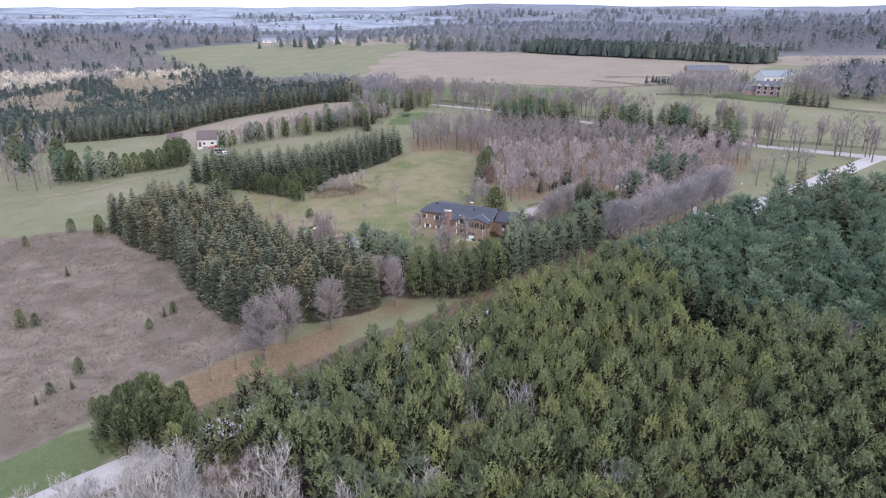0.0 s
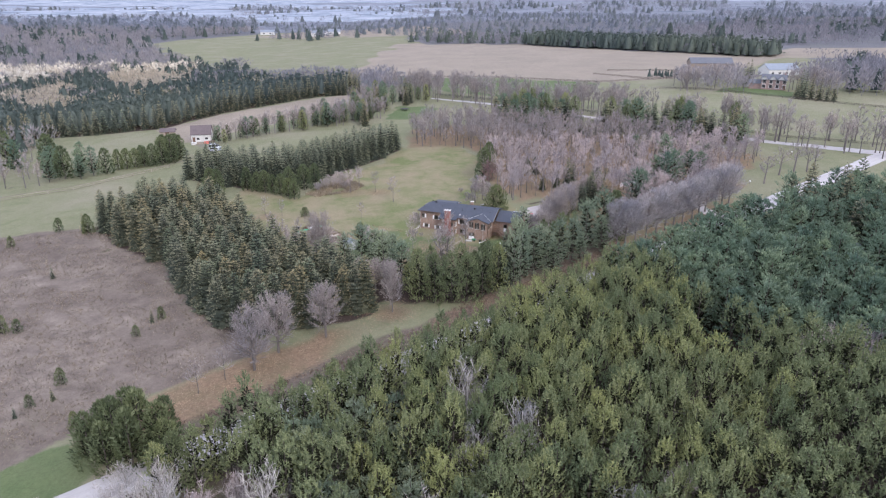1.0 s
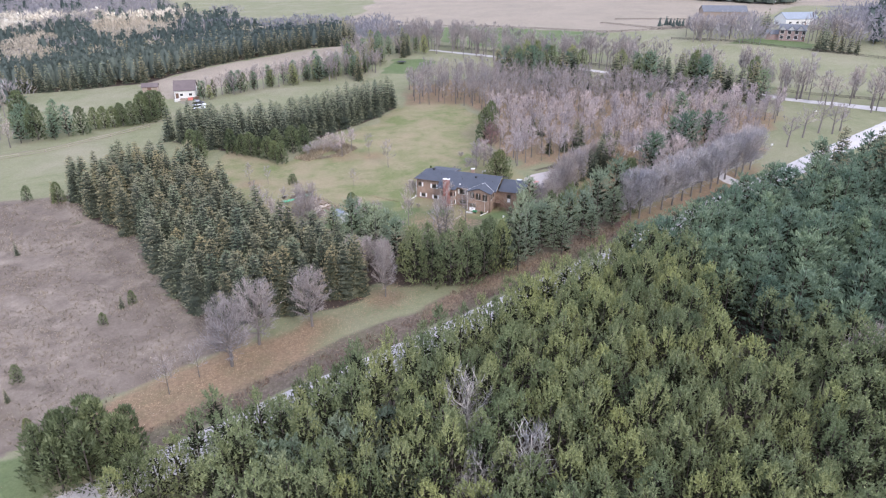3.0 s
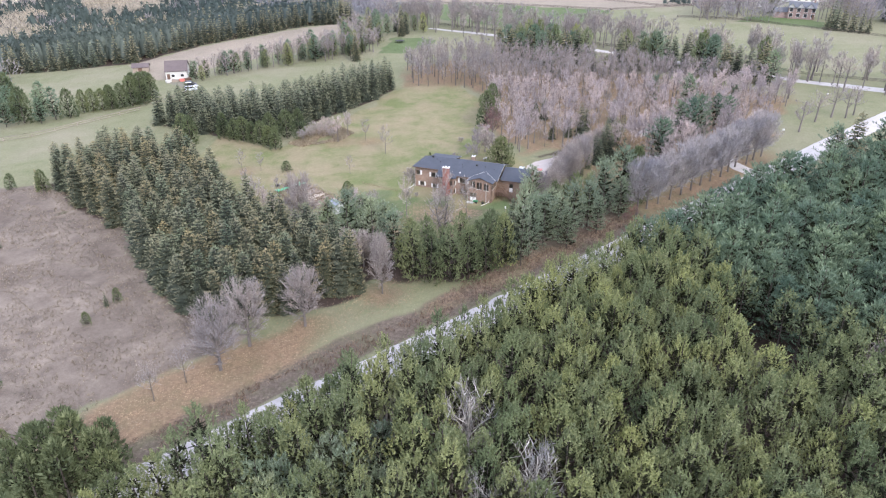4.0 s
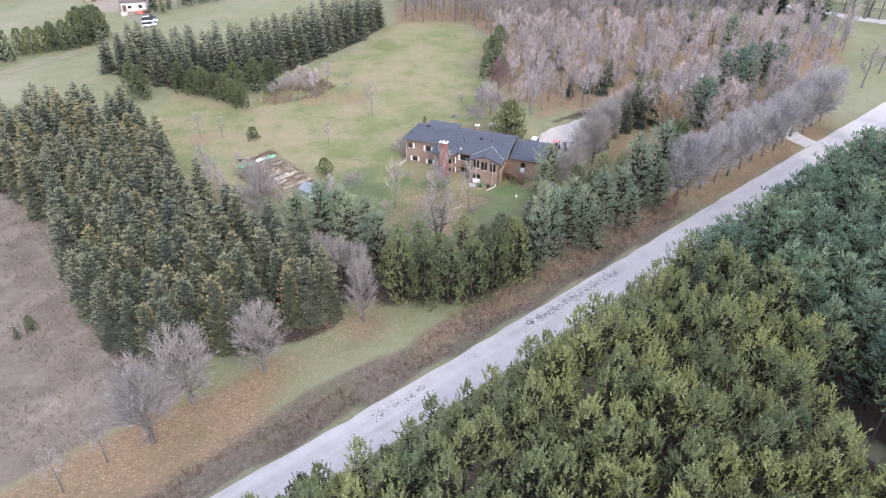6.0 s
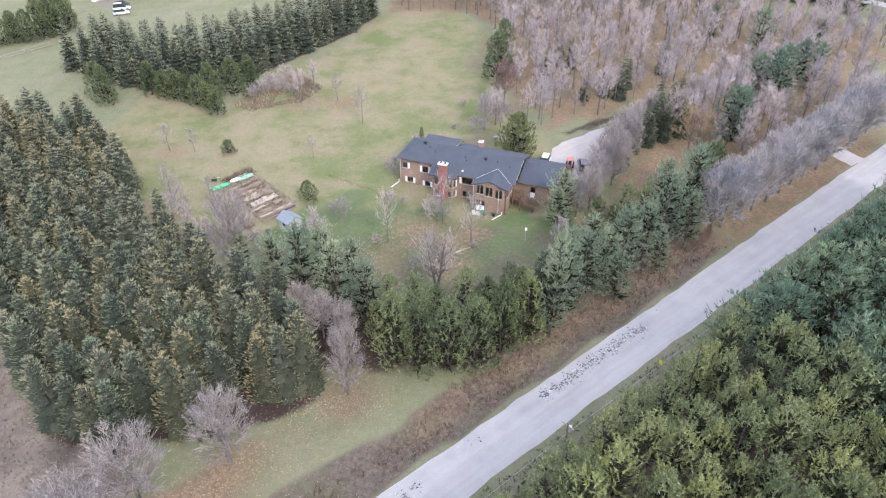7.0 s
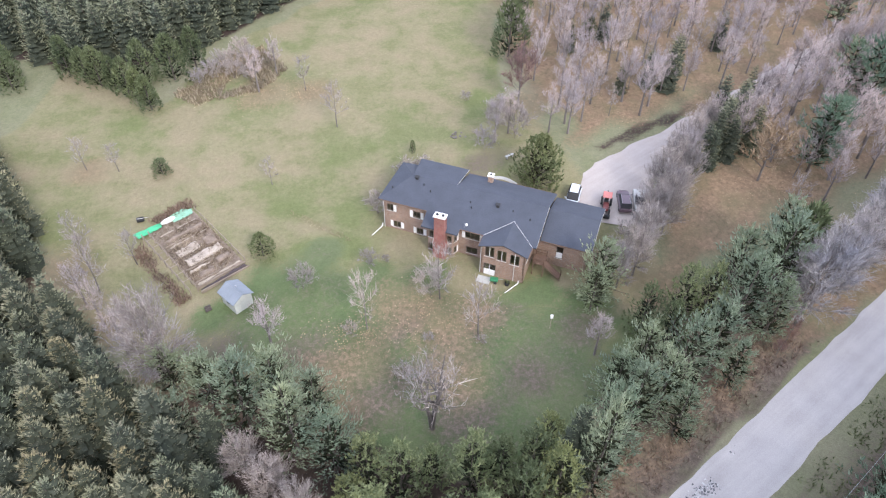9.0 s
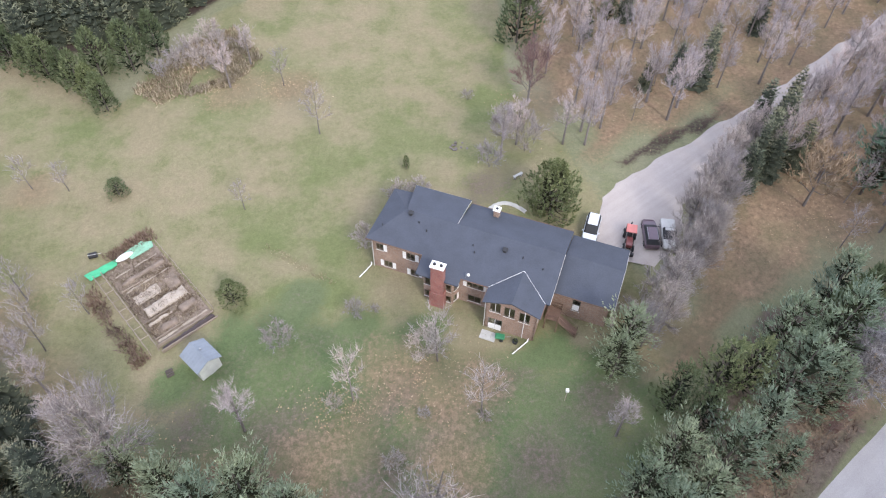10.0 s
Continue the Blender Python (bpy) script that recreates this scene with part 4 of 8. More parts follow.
for i, (x, y, s) in enumerate([(-67, 235, 1), (-63, 233, 0.85), (-60, 231.5, 0.95), (-57, 230.5, 0.8), (-54, 228.5, 0.9), (-51, 226, 0.8), (-48.5, 223.5, 0.85), (-52, 232, 1.05), (-47, 233, 1.1), (-44, 237, 1.0), (-76, 231, 1.1), (-80, 236, 1.0)]):
    plant(f"cedar{i % 3}", x, y, s * 1.2, turn(), "", "cedars along the lawn")
# pine plantation across the road; a dark gap stays open in it
BIRCHES = [(3.6, 96, 1.4), (10.8, 87, 1.35), (4.5, 84.5, 1.2), (-21.6, 74, 1.4), (-2, 71, 1.3), (3.6, 70, 1.3), (21.5, 70, 1.35), (-12.5, 69.5, 1.1)]
BIRCHES += [(-34, 73, 1.4), (-32, 69, 1.3), (-38.5, 69, 1.3), (-29, 67, 1.25), (-19, 68.5, 1.2), (-41, 73, 1.25), (-45, 67, 1.3), (-26, 72, 1.15), (-8, 65, 1.2), (-37, 63.5, 1.3), (-16, 63.5, 1.3), (-24, 63.5, 1.3), (-36, 71.5, 1.4), (-14.5, 74, 1.0), (-11, 68.5, 1.3), (19, 67, 1.2), (-43, 79, 0.9), (-48, 76, 0.9)]


def pine_room(x, y):
    clear = ((x - 47.5) / 4.6) ** 2 + ((y - 113) / 10) ** 2 > 1
    return clear and road_sn(x, y)[1] < -15.2 and all(math.hypot(x - a, y - b + 1.6) > 3.0 for a, b, _ in BIRCHES[:3])


spots = scatter(PINES, 3.6, 23, 0.3, pine_room)
spots += [on_road(s, (-11.4 if s < 8 else -12.8) + rnd.uniform(-0.8, 0.6)) for s in np.arange(-14, 72, 2.9)]
spots.sort(key=lambda p: math.hypot(p[0] - 12, p[1] - 104))
for i, (x, y) in enumerate(spots[:300]):
    edge = road_sn(x, y)[1] > -14.8
    soft = x < -3 - 0.9 * (y - 84) * 0.2 and y < 96 and i % 3 and not edge
    size = 0.9 if edge and x < -12 else 1.0 if edge else 0.94 if soft else 1
    plant(f"softpine{i % 3}" if soft else f"edge_pine{i % 3}" if edge else f"pine{i % 5}", x, y, size * rnd.uniform(0.86, 1.08), turn(), "", "" if soft else "pines of the plantation")
stuff_of("pine_plantation", [(f"low_pine{i % 3}", x, y, rnd.uniform(0.86, 1.08), math.radians(turn())) for i, (x, y) in enumerate(spots[300:])], "olive-green pines standing close together", "pine trees")
# lower growth at the plantation's near end
for i, s in enumerate(np.arange(-24, 14, 2.6)):
    x, y = on_road(s, -8.6 + rnd.uniform(-1.2, 0.8))
    plant(f"belt{i % 3}", x, y, rnd.uniform(0.8, 1.0), turn(), "young olive-green pine beside the road")
# white pines beyond
for i, (x, y) in enumerate(scatter(WPINES, 5.4, 24, 0.3, lambda x, y: road_sn(x, y)[1] < -12.5 and math.hypot(x - 104, y - 190) > 7 and math.hypot(x - 98, y - 164) > 6)):
    plant(f"wpine{i % 3}", x, y, rnd.uniform(0.95, 1.2), turn(), "", "white pines by the road")
for i, s in enumerate(np.arange(70, 132, 4.2)):
    x, y = on_road(s, -11.5 + rnd.uniform(-1, 0.6))
    plant(f"wpine{i % 3}", x, y, rnd.uniform(0.95, 1.1), turn(), "", "white pines by the road")

# birches and bare trees that rise out of the pines
for i, (x, y, s) in enumerate(BIRCHES):
    plant(f"birch{i % 3}", x, y, s, turn(), "", "birches among the pines")
for i, (x, y, s) in enumerate([(29, 75, 1.3), (31, 77, 1.2), (61, 107, 1.35), (65, 109, 1.3), (68.5, 105.5, 1.25), (72, 110, 1.25), (-27, 80, 1.0), (-31, 78, 1.0), (-22, 83, 0.9), (41, 146, 0.45)]):
    plant(f"bare{i % 5}", x, y, s, turn(), "leafless grey tree among pines")
for i, (x, y, s) in enumerate([(-49.5, 99, 1.5), (-53, 97.5, 1.45), (-46, 97.5, 1.3), (-49.5, 95, 1.4), (-55.5, 99.5, 1.2), (-52, 101, 1.35), (-46, 100.5, 1.2), (-56.5, 96, 1.25), (-44, 95.5, 1.1), (-53, 94, 1.2), (-58, 98, 0.8), (-59.5, 101, 0.5)]):
    plant(f"cedar{i % 3}", x + 1.6, y, s * 1.05, turn(), "large dense olive-green cedar beside the road", "cedars by the road", 1.05)
for i, s in enumerate(np.arange(-66, -22, 2.2)):
    x, y = on_road(s, rnd.uniform(-24, -8.5))
    plant(f"birch{i % 3}", x, y, rnd.uniform(0.7, 1.15), turn(), "", "birches among the pines")
# dark spruces round the cabin
for i, (x, y) in enumerate([(97, 181), (101, 178), (108, 183), (112, 188), (114, 195), (96, 188), (106, 198), (118, 182), (111, 176), (104, 170), (92, 176), (120, 198)]):
    plant(f"spruce{i % 5}", x, y, rnd.uniform(1.05, 1.3), turn(), "tall dark spruce beside a cabin", "spruces by the cabin", 1.1)

# maples on the leaf-strewn strip
for i, (x, y, s) in enumerate([(-35.7, 121.2, 1.12), (-32.5, 127.5, 1.08), (-23.9, 133, 1.0), (-10.9, 143.1, 0.64)]):
    plant(f"maple{i % 3}", x, y, s, turn(), "leafless grey maple over fallen orange leaves", "maples by the meadow", 1.55 if i == 3 else 1.0)
plant("maple1", -12.0, 150.5, 0.52, 40, "leafless brownish maple at a conifer belt's edge", "maples by the meadow", 1.5)
for x, y, s in ((-44.1, 114.1, 1.25), (-40.4, 118.3, 1.15)):
    plant("small0", x, y, s, turn(), "small leafless tree beside the meadow", "", 1.0)

# the belt between the road and the back yard
for key, x, y, s, tall in [
    ("belt0", -5.2, 148.4, 1.12, 1), ("belt1", -1.8, 147.2, 1.1, 0.95), ("belt2", 2, 147.4, 1.14, 0.95), ("belt0", 5.6, 148, 1.1, 0.95), ("belt1", 9.2, 150, 1.1, 1.05), ("belt2", 12.8, 152.6, 1.0, 1.05), ("belt2", -2.5, 153.5, 0.98, 1), ("belt0", 4.5, 154, 1.01, 1), ("belt1", 7.5, 155, 0.8, 1), ("belt2", 0.5, 155, 0.7, 1), ("belt1", 10.5, 154.5, 0.94, 1.1), ("belt0", -7.5, 152, 0.7, 1),
    ("wpine0", 16.5, 153.2, 0.66, 1.9), ("spruce1", 14.8, 155.5, 0.95, 1.2), ("wpine1", 18.5, 157, 0.84, 1.15), ("wpine2", 22, 161, 0.84, 1), ("wpine0", 25.5, 163, 0.81, 0.95), ("wpine1", 29, 166.5, 0.84, 1), ("wpine2", 24, 167, 0.73, 1), ("belt1", 28, 171, 0.85, 1), ("wpine0", 33, 169.5, 0.78, 1), ("wpine1", 37, 174, 0.90, 1.05), ("wpine2", 42, 178, 1.01, 1.05), ("wpine0", 38, 179.5, 0.84, 1), ("belt2", 34, 176, 0.85, 1.05), ("cedar0", 46, 181.5, 1.72, 1.2), ("belt0", 31, 176, 0.9, 1),
    ("wpine2", 21.5, 179.5, 0.72, 1.0), ("wpine0", 20.5, 177.8, 0.62, 0.9), ("wpine1", 57.7, 204, 0.9, 1.0), ("wpine2", 60, 206.5, 0.8, 1), ("wpine0", 71, 219, 0.95, 1), ("wpine2", 74, 221.5, 0.95, 1), ("wpine1", 69, 222.5, 0.8, 1), ("wpine0", 85.2, 229.5, 0.8, 0.95), ("wpine2", 82.5, 231.5, 0.75, 1), ("spruce2", 41.3, 226.5, 0.75, 1.1), ("spruce3", 45.1, 209.5, 0.8, 1.1), ("spruce0", 48.4, 213, 0.8, 1.15), ("spruce1", 47, 216.5, 0.7, 1.1), ("wpine1", 71.7, 259, 0.6, 1.1), ("spruce4", 33, 244, 0.6, 1), ("spruce2", 52, 219, 0.6, 1.2), ("spruce0", 50, 209, 0.75, 1), ("spruce4", 46, 207.5, 0.65, 1), ("spruce1", 42.5, 205, 0.6, 1),
    ("wpine2", -16.5, 163.5, 0.85, 0.95), ("wpine0", -12, 162, 0.8, 0.9), ("wpine1", -26.5, 160.5, 0.6, 1), ("belt0", -6, 155, 0.88, 1), ("wpine2", 20.5, 163.5, 0.75, 1), ("wpine1", 27, 160.5, 0.65, 1), ("wpine0", 34.5, 166.5, 0.6, 1), ("wpine1", 41, 173.5, 0.7, 1), ("belt0", 12.5, 158, 0.75, 1), ("belt1", 26, 174, 0.8, 1), ("wpine0", 46, 186, 0.75, 1), ("wpine0", -19.5, 161.5, 0.95, 1), ("wpine1", -14, 158.5, 0.90, 1), ("wpine2", -9.5, 156.5, 0.84, 0.9), ("wpine0", -24, 164.5, 0.78, 0.9), ("spruce2", -22, 158, 0.8, 1), ("wpine1", -29.5, 167, 0.62, 0.9), ("cedar1", 16.6, 247, 1.38, 1.2), ("cedar2", 14.5, 238.5, 1.55, 1.1)]:
    soft = key[0] == "w" and y < 190
    plant("softpine" + key[-1] if soft else key, x, y, s * (1.1 if key[0] == "w" else 1), turn(), "", "", tall)
plant("roundpine", 15.9, 200.4, 1.0, 30)
plant("wpine2", -38.3, 166.8, 0.52, 70, "rounded blue-green pine at the back yard's edge", "", 0.9)
for key, x, y, s, tall in [("maple0", -30.8, 168.5, 1.15, 1.05), ("bare1", -18.9, 172.1, 0.85, 1), ("maple2", -15.5, 153.5, 0.68, 1), ("maple0", -19, 156.5, 0.6, 1), ("bigbare", 0.5, 161.5, 0.95, 1), ("redtree", 15.1, 223.5, 1.0, 1), ("bare3", 10.2, 210.4, 0.8, 1), ("bare2", 12.5, 213, 0.75, 1), ("shrub0", 8.5, 208.5, 1.3, 1), ("shrub1", 13.5, 211.5, 1.6, 1.2), ("shrub2", 11, 214.5, 1.5, 1.2), ("shrub0", 26.8, 187, 1.6, 1.2), ("shrub2", 24.5, 184.5, 1.3, 1.1), ("oak", 49.6, 202.1, 1.0, 1), ("oak", 53, 206.5, 0.7, 1), ("bare4", 19, 213, 0.8, 1), ("bare0", 22, 216, 0.9, 1), ("small1", -43.5, 182, 1.3, 1), ("small2", -46, 186, 1.2, 1), ("small0", -48, 189, 1.25, 1), ("bare1", -41, 176.5, 0.75, 1), ("bare2", -44.5, 180, 0.7, 1), ("bare3", -36.5, 172, 0.75, 1), ("small2", -40, 187, 1.1, 1), ("bare1", 20, 171, 0.7, 1)]:
    plant(key, x, y, s, turn(), "", "", tall)
for i, (x, y, s) in enumerate([(24.5, 181.5, 0.8), (27, 183.5, 0.9), (28.5, 187, 1.0), (30, 190.5, 1.05), (33.2, 193, 1.05), (33, 197.5, 1.0), (35.5, 201, 1.0), (37.5, 204, 0.95), (40, 207.5, 0.9), (43, 210.5, 0.9), (32.5, 191, 0.9), (34.5, 195, 0.9), (37.5, 199.5, 0.9)]):
    plant(f"maple{i % 3}", x, y, 0.68 * s, turn(), "pale leafless tree in a thicket beside the drive", "thicket by the drive", 1.15)
for i, (x, y, s) in enumerate([(39.3, 202.5, 0.5), (41.5, 205.5, 0.55), (44, 208, 0.6), (46.5, 211, 0.6), (49.5, 214, 0.6), (36.5, 197.5, 0.4)]):
    plant(f"spruce{i % 5}", x, y, s, turn(), "slim young spruce beside the drive", "young spruces by the drive", 1.25)
# single trees and shrubs on the lawn
for key, x, y, s, tall in [("small0", -15.6, 217.3, 1.4, 1), ("small1", -22.4, 228.5, 1.15, 1), ("bare2", -30.7, 228.3, 0.75, 1), ("bare4", -28.4, 233.8, 0.72, 1), ("small2", -54.2, 207.5, 1.05, 1), ("small0", -24.1, 203, 0.85, 1), ("small1", -49, 207, 0.9, 1), ("small2", 6.2, 173.5, 1.5, 1.15), ("small0", -7.6, 175.3, 1.45, 1.15), ("small1", 1.5, 180, 1.5, 1.1), ("shrub1", 0.3, 180.5, 1.5, 1.1), ("shrub2", -8, 186, 0.85, 1), ("shrub0", -16.5, 182, 1.2, 1.1), ("shrub1", -9.5, 174.5, 0.7, 1), ("shrub2", 6.5, 173, 0.5, 0.8), ("shrub0", 0, 173.5, 0.5, 0.7), ("shrub0", -7.5, 196, 1.2, 1.0), ("shrub1", -3.5, 203, 1.2, 1.0), ("shrub2", -1, 204.5, 1.0, 0.9), ("shrub1", 6, 224, 0.6, 1), ("redtree", 43.5, 172.6, 0.34, 0.9), ("redtree", 45, 174.5, 0.3, 0.9), ("redtree", 42, 171, 0.28, 0.9), ("shrub2", -5.8, 186.5, 0.4, 1), ("shrub0", -3, 168, 0.8, 1)]:
    plant(key, x, y, s, turn(), "", "", tall)
for key, x, y, s, tall in [("cedar1", -41.8, 206.1, 0.72, 0.6), ("cedar2", -22.9, 188.2, 0.8, 0.75), ("cedar0", -2.8, 209.5, 0.28, 1.3)]:
    plant(key, x, y, s, turn(), "small rounded evergreen alone on the lawn", "", tall)
for i, (x, y, s) in enumerate([(-36, 233, 1.3), (-38, 236, 1.4), (-34, 237, 1.3), (-40, 233, 1.2), (-33, 232.5, 1.0), (-36, 240, 1.4), (-42, 231, 1.0)]):
    plant(f"shrub{i % 3}", x, y, s, turn(), "tangled pale leafless shrub in tall dry grass", "shrub thicket")
# evergreens scattered over the meadow
for i, (x, y, s) in enumerate([(-98, 166, 0.38), (-94, 138, 0.42), (-91, 138.5, 0.3), (-63, 141, 0.34), (-61.5, 142.5, 0.28), (-64, 135, 0.25), (-70, 113, 0.3), (-71, 118, 0.33), (-73, 111, 0.24), (-74, 108, 0.25), (-62, 105, 0.3), (-114, 200, 0.4), (-106, 199, 0.62), (-104, 197.5, 0.55), (-122, 189, 0.3)]):
    plant(("cedar" if i % 3 else "far_spruce") + str(i % 3), x, y, s * (1.6 if i % 3 else 0.7), turn(), "small dark evergreen bush in dry meadow grass", "meadow evergreens")

# the leafless planted wood by the house drive
DRIVE_LINE = [(24, 198), (27.3, 200.5), (31, 205.2), (37.2, 210.6), (44.5, 216.3), (54.5, 224.3), (66, 234), (80, 244.5)]
OPEN_LEAVES = [(39, 203), (50, 208.5), (55, 200), (46, 192), (36, 186), (28, 179), (24, 176), (30, 186), (35, 196)]


def off_drive(x, y):
    return min(math.hypot(x - (a + (c - a) * k / 8), y - (b + (d - b) * k / 8)) for (a, b), (c, d) in zip(DRIVE_LINE, DRIVE_LINE[1:]) for k in range(9)) > 3.4 and float(inside(OPEN_LEAVES, x, y)) < -0.5


wood_pts = scatter(WOOD, 4.9, 31, 0.25, off_drive) + scatter(WOOD_S, 4.5, 32, 0.3, off_drive) + scatter([(38, 208), (46, 210), (70, 229), (92, 236), (92, 242), (66, 236), (46, 224)], 4.4, 33, 0.3, off_drive)
wood_pts.sort(key=lambda p: p[1])
deep = [p for p in wood_pts if p[1] > 258]
stuff_of("leafless_stand", [(("small" if i % 5 == 0 else "bare" if y < 268 else "far_bare") + str(i % 3), x, y, rnd.uniform(0.75, 1.0) * (1.0 if i % 5 else 1.35), math.radians(turn())) for i, (x, y) in enumerate(deep)], "deep stand of leafless mauve-grey trees", "wood")
for i, (x, y) in enumerate([p for p in wood_pts if p[1] <= 258]):
    key = ("small", "bare")[i % 4 > 0] + str(i % 3)
    plant(key, x, y, rnd.uniform(0.72, 1.0) * (1.35 if key[0] == "s" else 1), turn(), "leafless mauve-grey tree in a planted wood", "trees of the leafless wood")
for key, x, y, s in [("spruce1", 43, 303, 0.9), ("spruce2", 60, 303, 0.7), ("cedar0", 64, 300, 1.0), ("spruce0", 26, 240, 0.55), ("spruce3", 38, 228, 0.6), ("spruce4", 44, 232, 0.6), ("spruce0", 54, 240, 0.65), ("wpine1", 79, 247, 0.95), ("wpine2", 96, 252, 0.6), ("spruce2", 33, 226, 0.5), ("cedar1", 30, 244, 0.8)]:
    plant(key, x, y, s, turn(), "evergreen among leafless trees")
# maples that line the road
for i, s in enumerate(np.arange(98, 153, 4.2)):
    x, y = on_road(s, 7.6 + rnd.uniform(-0.6, 0.6))
    plant(f"rowmaple{i % 3}", x, y, rnd.uniform(0.95, 1.12) * (1.05 if i == 0 else 1), turn(), "leafless roadside maple in a straight row", "maples along the road")
# dark conifers before the crossing road
dark = scatter([(22, 334), (30, 314), (46, 312), (64, 309), (62, 318), (46, 330), (30, 342)], 5.0, 34, 0.3) + scatter([(68, 310), (74, 298), (92, 296), (108, 286), (124, 270), (122, 282), (106, 300), (86, 312)], 5.4, 35, 0.3)
for i, (x, y) in enumerate(dark):
    plant(("wpine", "spruce", "spruce", "belt")[i % 4] + str(i % 3), x, y, rnd.uniform(0.95, 1.2) * (1.2 if i % 4 == 3 else 1), turn(), "dark evergreen beside the crossing road", "evergreens by the crossing road")
# gnarled trees along the crossing road
cross = [(150, 274), (136, 284), (122, 297), (108, 309), (94, 321), (84, 332), (62, 352), (48, 366), (34, 378), (20, 391), (6, 402), (-8, 415), (160, 262), (142, 268), (128, 281), (113, 292), (100, 304), (54, 344), (40, 356), (26, 369), (12, 380), (-2, 394), (-20, 424), (-34, 437), (168, 268)]
for i, (x, y) in enumerate(cross):
    plant("oldtree" if i % 2 else f"far_bare{i % 3}", x + rnd.uniform(-2, 2), y + rnd.uniform(-2, 2), rnd.uniform(0.8, 1.05), turn(), "leafless roadside tree beside a pale gravel road", "trees along the crossing road")
distant = []
for i in range(190):
    t = rnd.uniform(0, 1)
    x, y = 175 - 200 * t + rnd.normal(0, 5), 262 + 172 * t + rnd.normal(0, 8)
    if abs((x - 175) * 0.652 + (y - 262) * 0.758) > 4 and y < 335:
        plant(f"far_bare{i % 3}", x, y, rnd.uniform(0.9, 1.25), turn(), "leafless grey tree by the crossing road", "trees along the crossing road")
    elif y >= 335:
        distant.append((f"far_bare{i % 3}", x, y, rnd.uniform(0.9, 1.25), turn()))
for x, y, s in ((116, 237, 0.7), (123, 241, 0.75), (127, 240, 0.7), (131, 243, 0.65), (107, 228, 0.7)):
    plant("oldtree", x, y, s, turn(), "gnarled leafless tree near the road junction")
# hedge row behind the barn lane, clumps in the pasture
for i in range(64):
    t = i / 63
    x, y = -99 + 66 * t + rnd.uniform(-3, 3), 311 + 42 * t + 6 * math.sin(3 * t) + rnd.uniform(-4, 4)
    plant(("belt", "far_bare", "wpine", "far_bare")[i % 4] + str(i % 3), x, y, rnd.uniform(0.7, 0.95) * (0.8 if i % 2 == 0 else 1), turn(), "", "hedgerow by the lane")
for i, (x, y, s) in enumerate([(-127, 270, 1.2), (-124, 271, 1.2), (-121, 272, 1.15), (-118, 273, 1.25), (-115, 274.5, 1.3), (-112, 276, 1.6), (-109, 278, 1.7), (-107, 282, 1.5), (-110, 285, 1.5), (-113, 281, 1.6), (-120, 276, 1.2)]):
    plant(f"cedar{i % 3}", x, y, s, turn(), "round dark evergreen in the pasture", "evergreen clump")
for i, (x, y, s) in enumerate([(-147, 256, 0.75), (-143, 260, 0.8), (-138, 262, 0.8), (-133, 262, 0.75), (-129, 264, 0.65), (-150, 265, 0.9), (-140, 268, 0.8), (-156, 274, 0.95), (-164, 288, 0.9), (-168, 272, 0.9), (-178, 282, 1.0), (-146, 262, 0.8), (-136, 258, 0.6)]):
    plant(("wpine", "cedar", "wpine")[i % 3] + str(i % 3), x, y, s * (1.15, 2.3, 1.0)[i % 3], turn(), "round dark evergreen at a pasture's edge", "pasture trees")
for i, (x, y) in enumerate([(-173, 266), (-152, 249), (-148, 251), (-165, 258), (-170, 254), (-180, 262), (-190, 272), (-200, 285), (-176, 296), (-190, 300), (-160, 250), (-184, 254), (-196, 262), (-158, 262)]):
    plant(f"far_bare{i % 3}", x, y, rnd.uniform(0.8, 1.0), turn(), "leafless grey tree at a pasture's edge", "pasture trees")

for i, (x, y) in enumerate(scatter([(-72, 328), (-38, 332), (-29, 354), (-27, 387), (-10, 387), (-4, 402), (-38, 424), (-52, 408), (-50, 372), (-62, 348)], 6.6, 71, 0.4)):
    key = ("belt", "far_bare", "far_bare", "wpine", "far_bare", "spruce")[i % 6] + str(i % 3)
    if key[0] == "f":
        distant.append((key, x, y, rnd.uniform(0.75, 0.95), turn()))
    else:
        plant(key, x, y, rnd.uniform(0.7, 0.95), turn(), "", "mixed evergreens by the lane")
stuff_of("roadside_wood", distant, "leafless grey trees along a far road and lane", "wood")
plant("spruce1", -103.5, 317.5, 0.6, turn(), "dark evergreen beside a white-walled barn")

# far woods: uncountable
far_r = np.random.RandomState(5)


def woods(name, poly, gap, keys, label, lo=0.7, hi=1.05, seed=0, clumps=(), much=0.62):
    """A wood of far trees; beyond 900 metres fewer and broader ones stand for it."""
    spots = []
    for x, y in scatter(poly, gap, seed, 0.42):
        away = math.hypot(x, y) > 900 and gap < 16
        if not away or far_r.uniform() < 0.42:
            among = clumps if clumps and float(wob(x, y, 75, seed + 200)) > much else keys
            spots.append((among[far_r.randint(len(among))], x, y, far_r.uniform(lo, hi) * (1.35 if away else 1), far_r.uniform(0, 6.28)))
    stuff_of(name, spots, label, "wood")


row = scatter(SPRUCE_FAR, 5.2, 41, 0.25)
front = [p for p in row if float(inside(SPRUCE_FAR, *p)) < 6 and p[0] > -250 and p[1] < 442 and p[1] < 352 + max(0, (p[0] + 142) * 1.0)]
for i, (x, y) in enumerate(front[:90]):
    plant(f"far_spruce{i % 3}", x, y, rnd.uniform(0.85, 1.0), turn(), "", "front spruces of the far wood")
BACK = [(x, y) for x, y in row if (x, y) not in front[:90]]

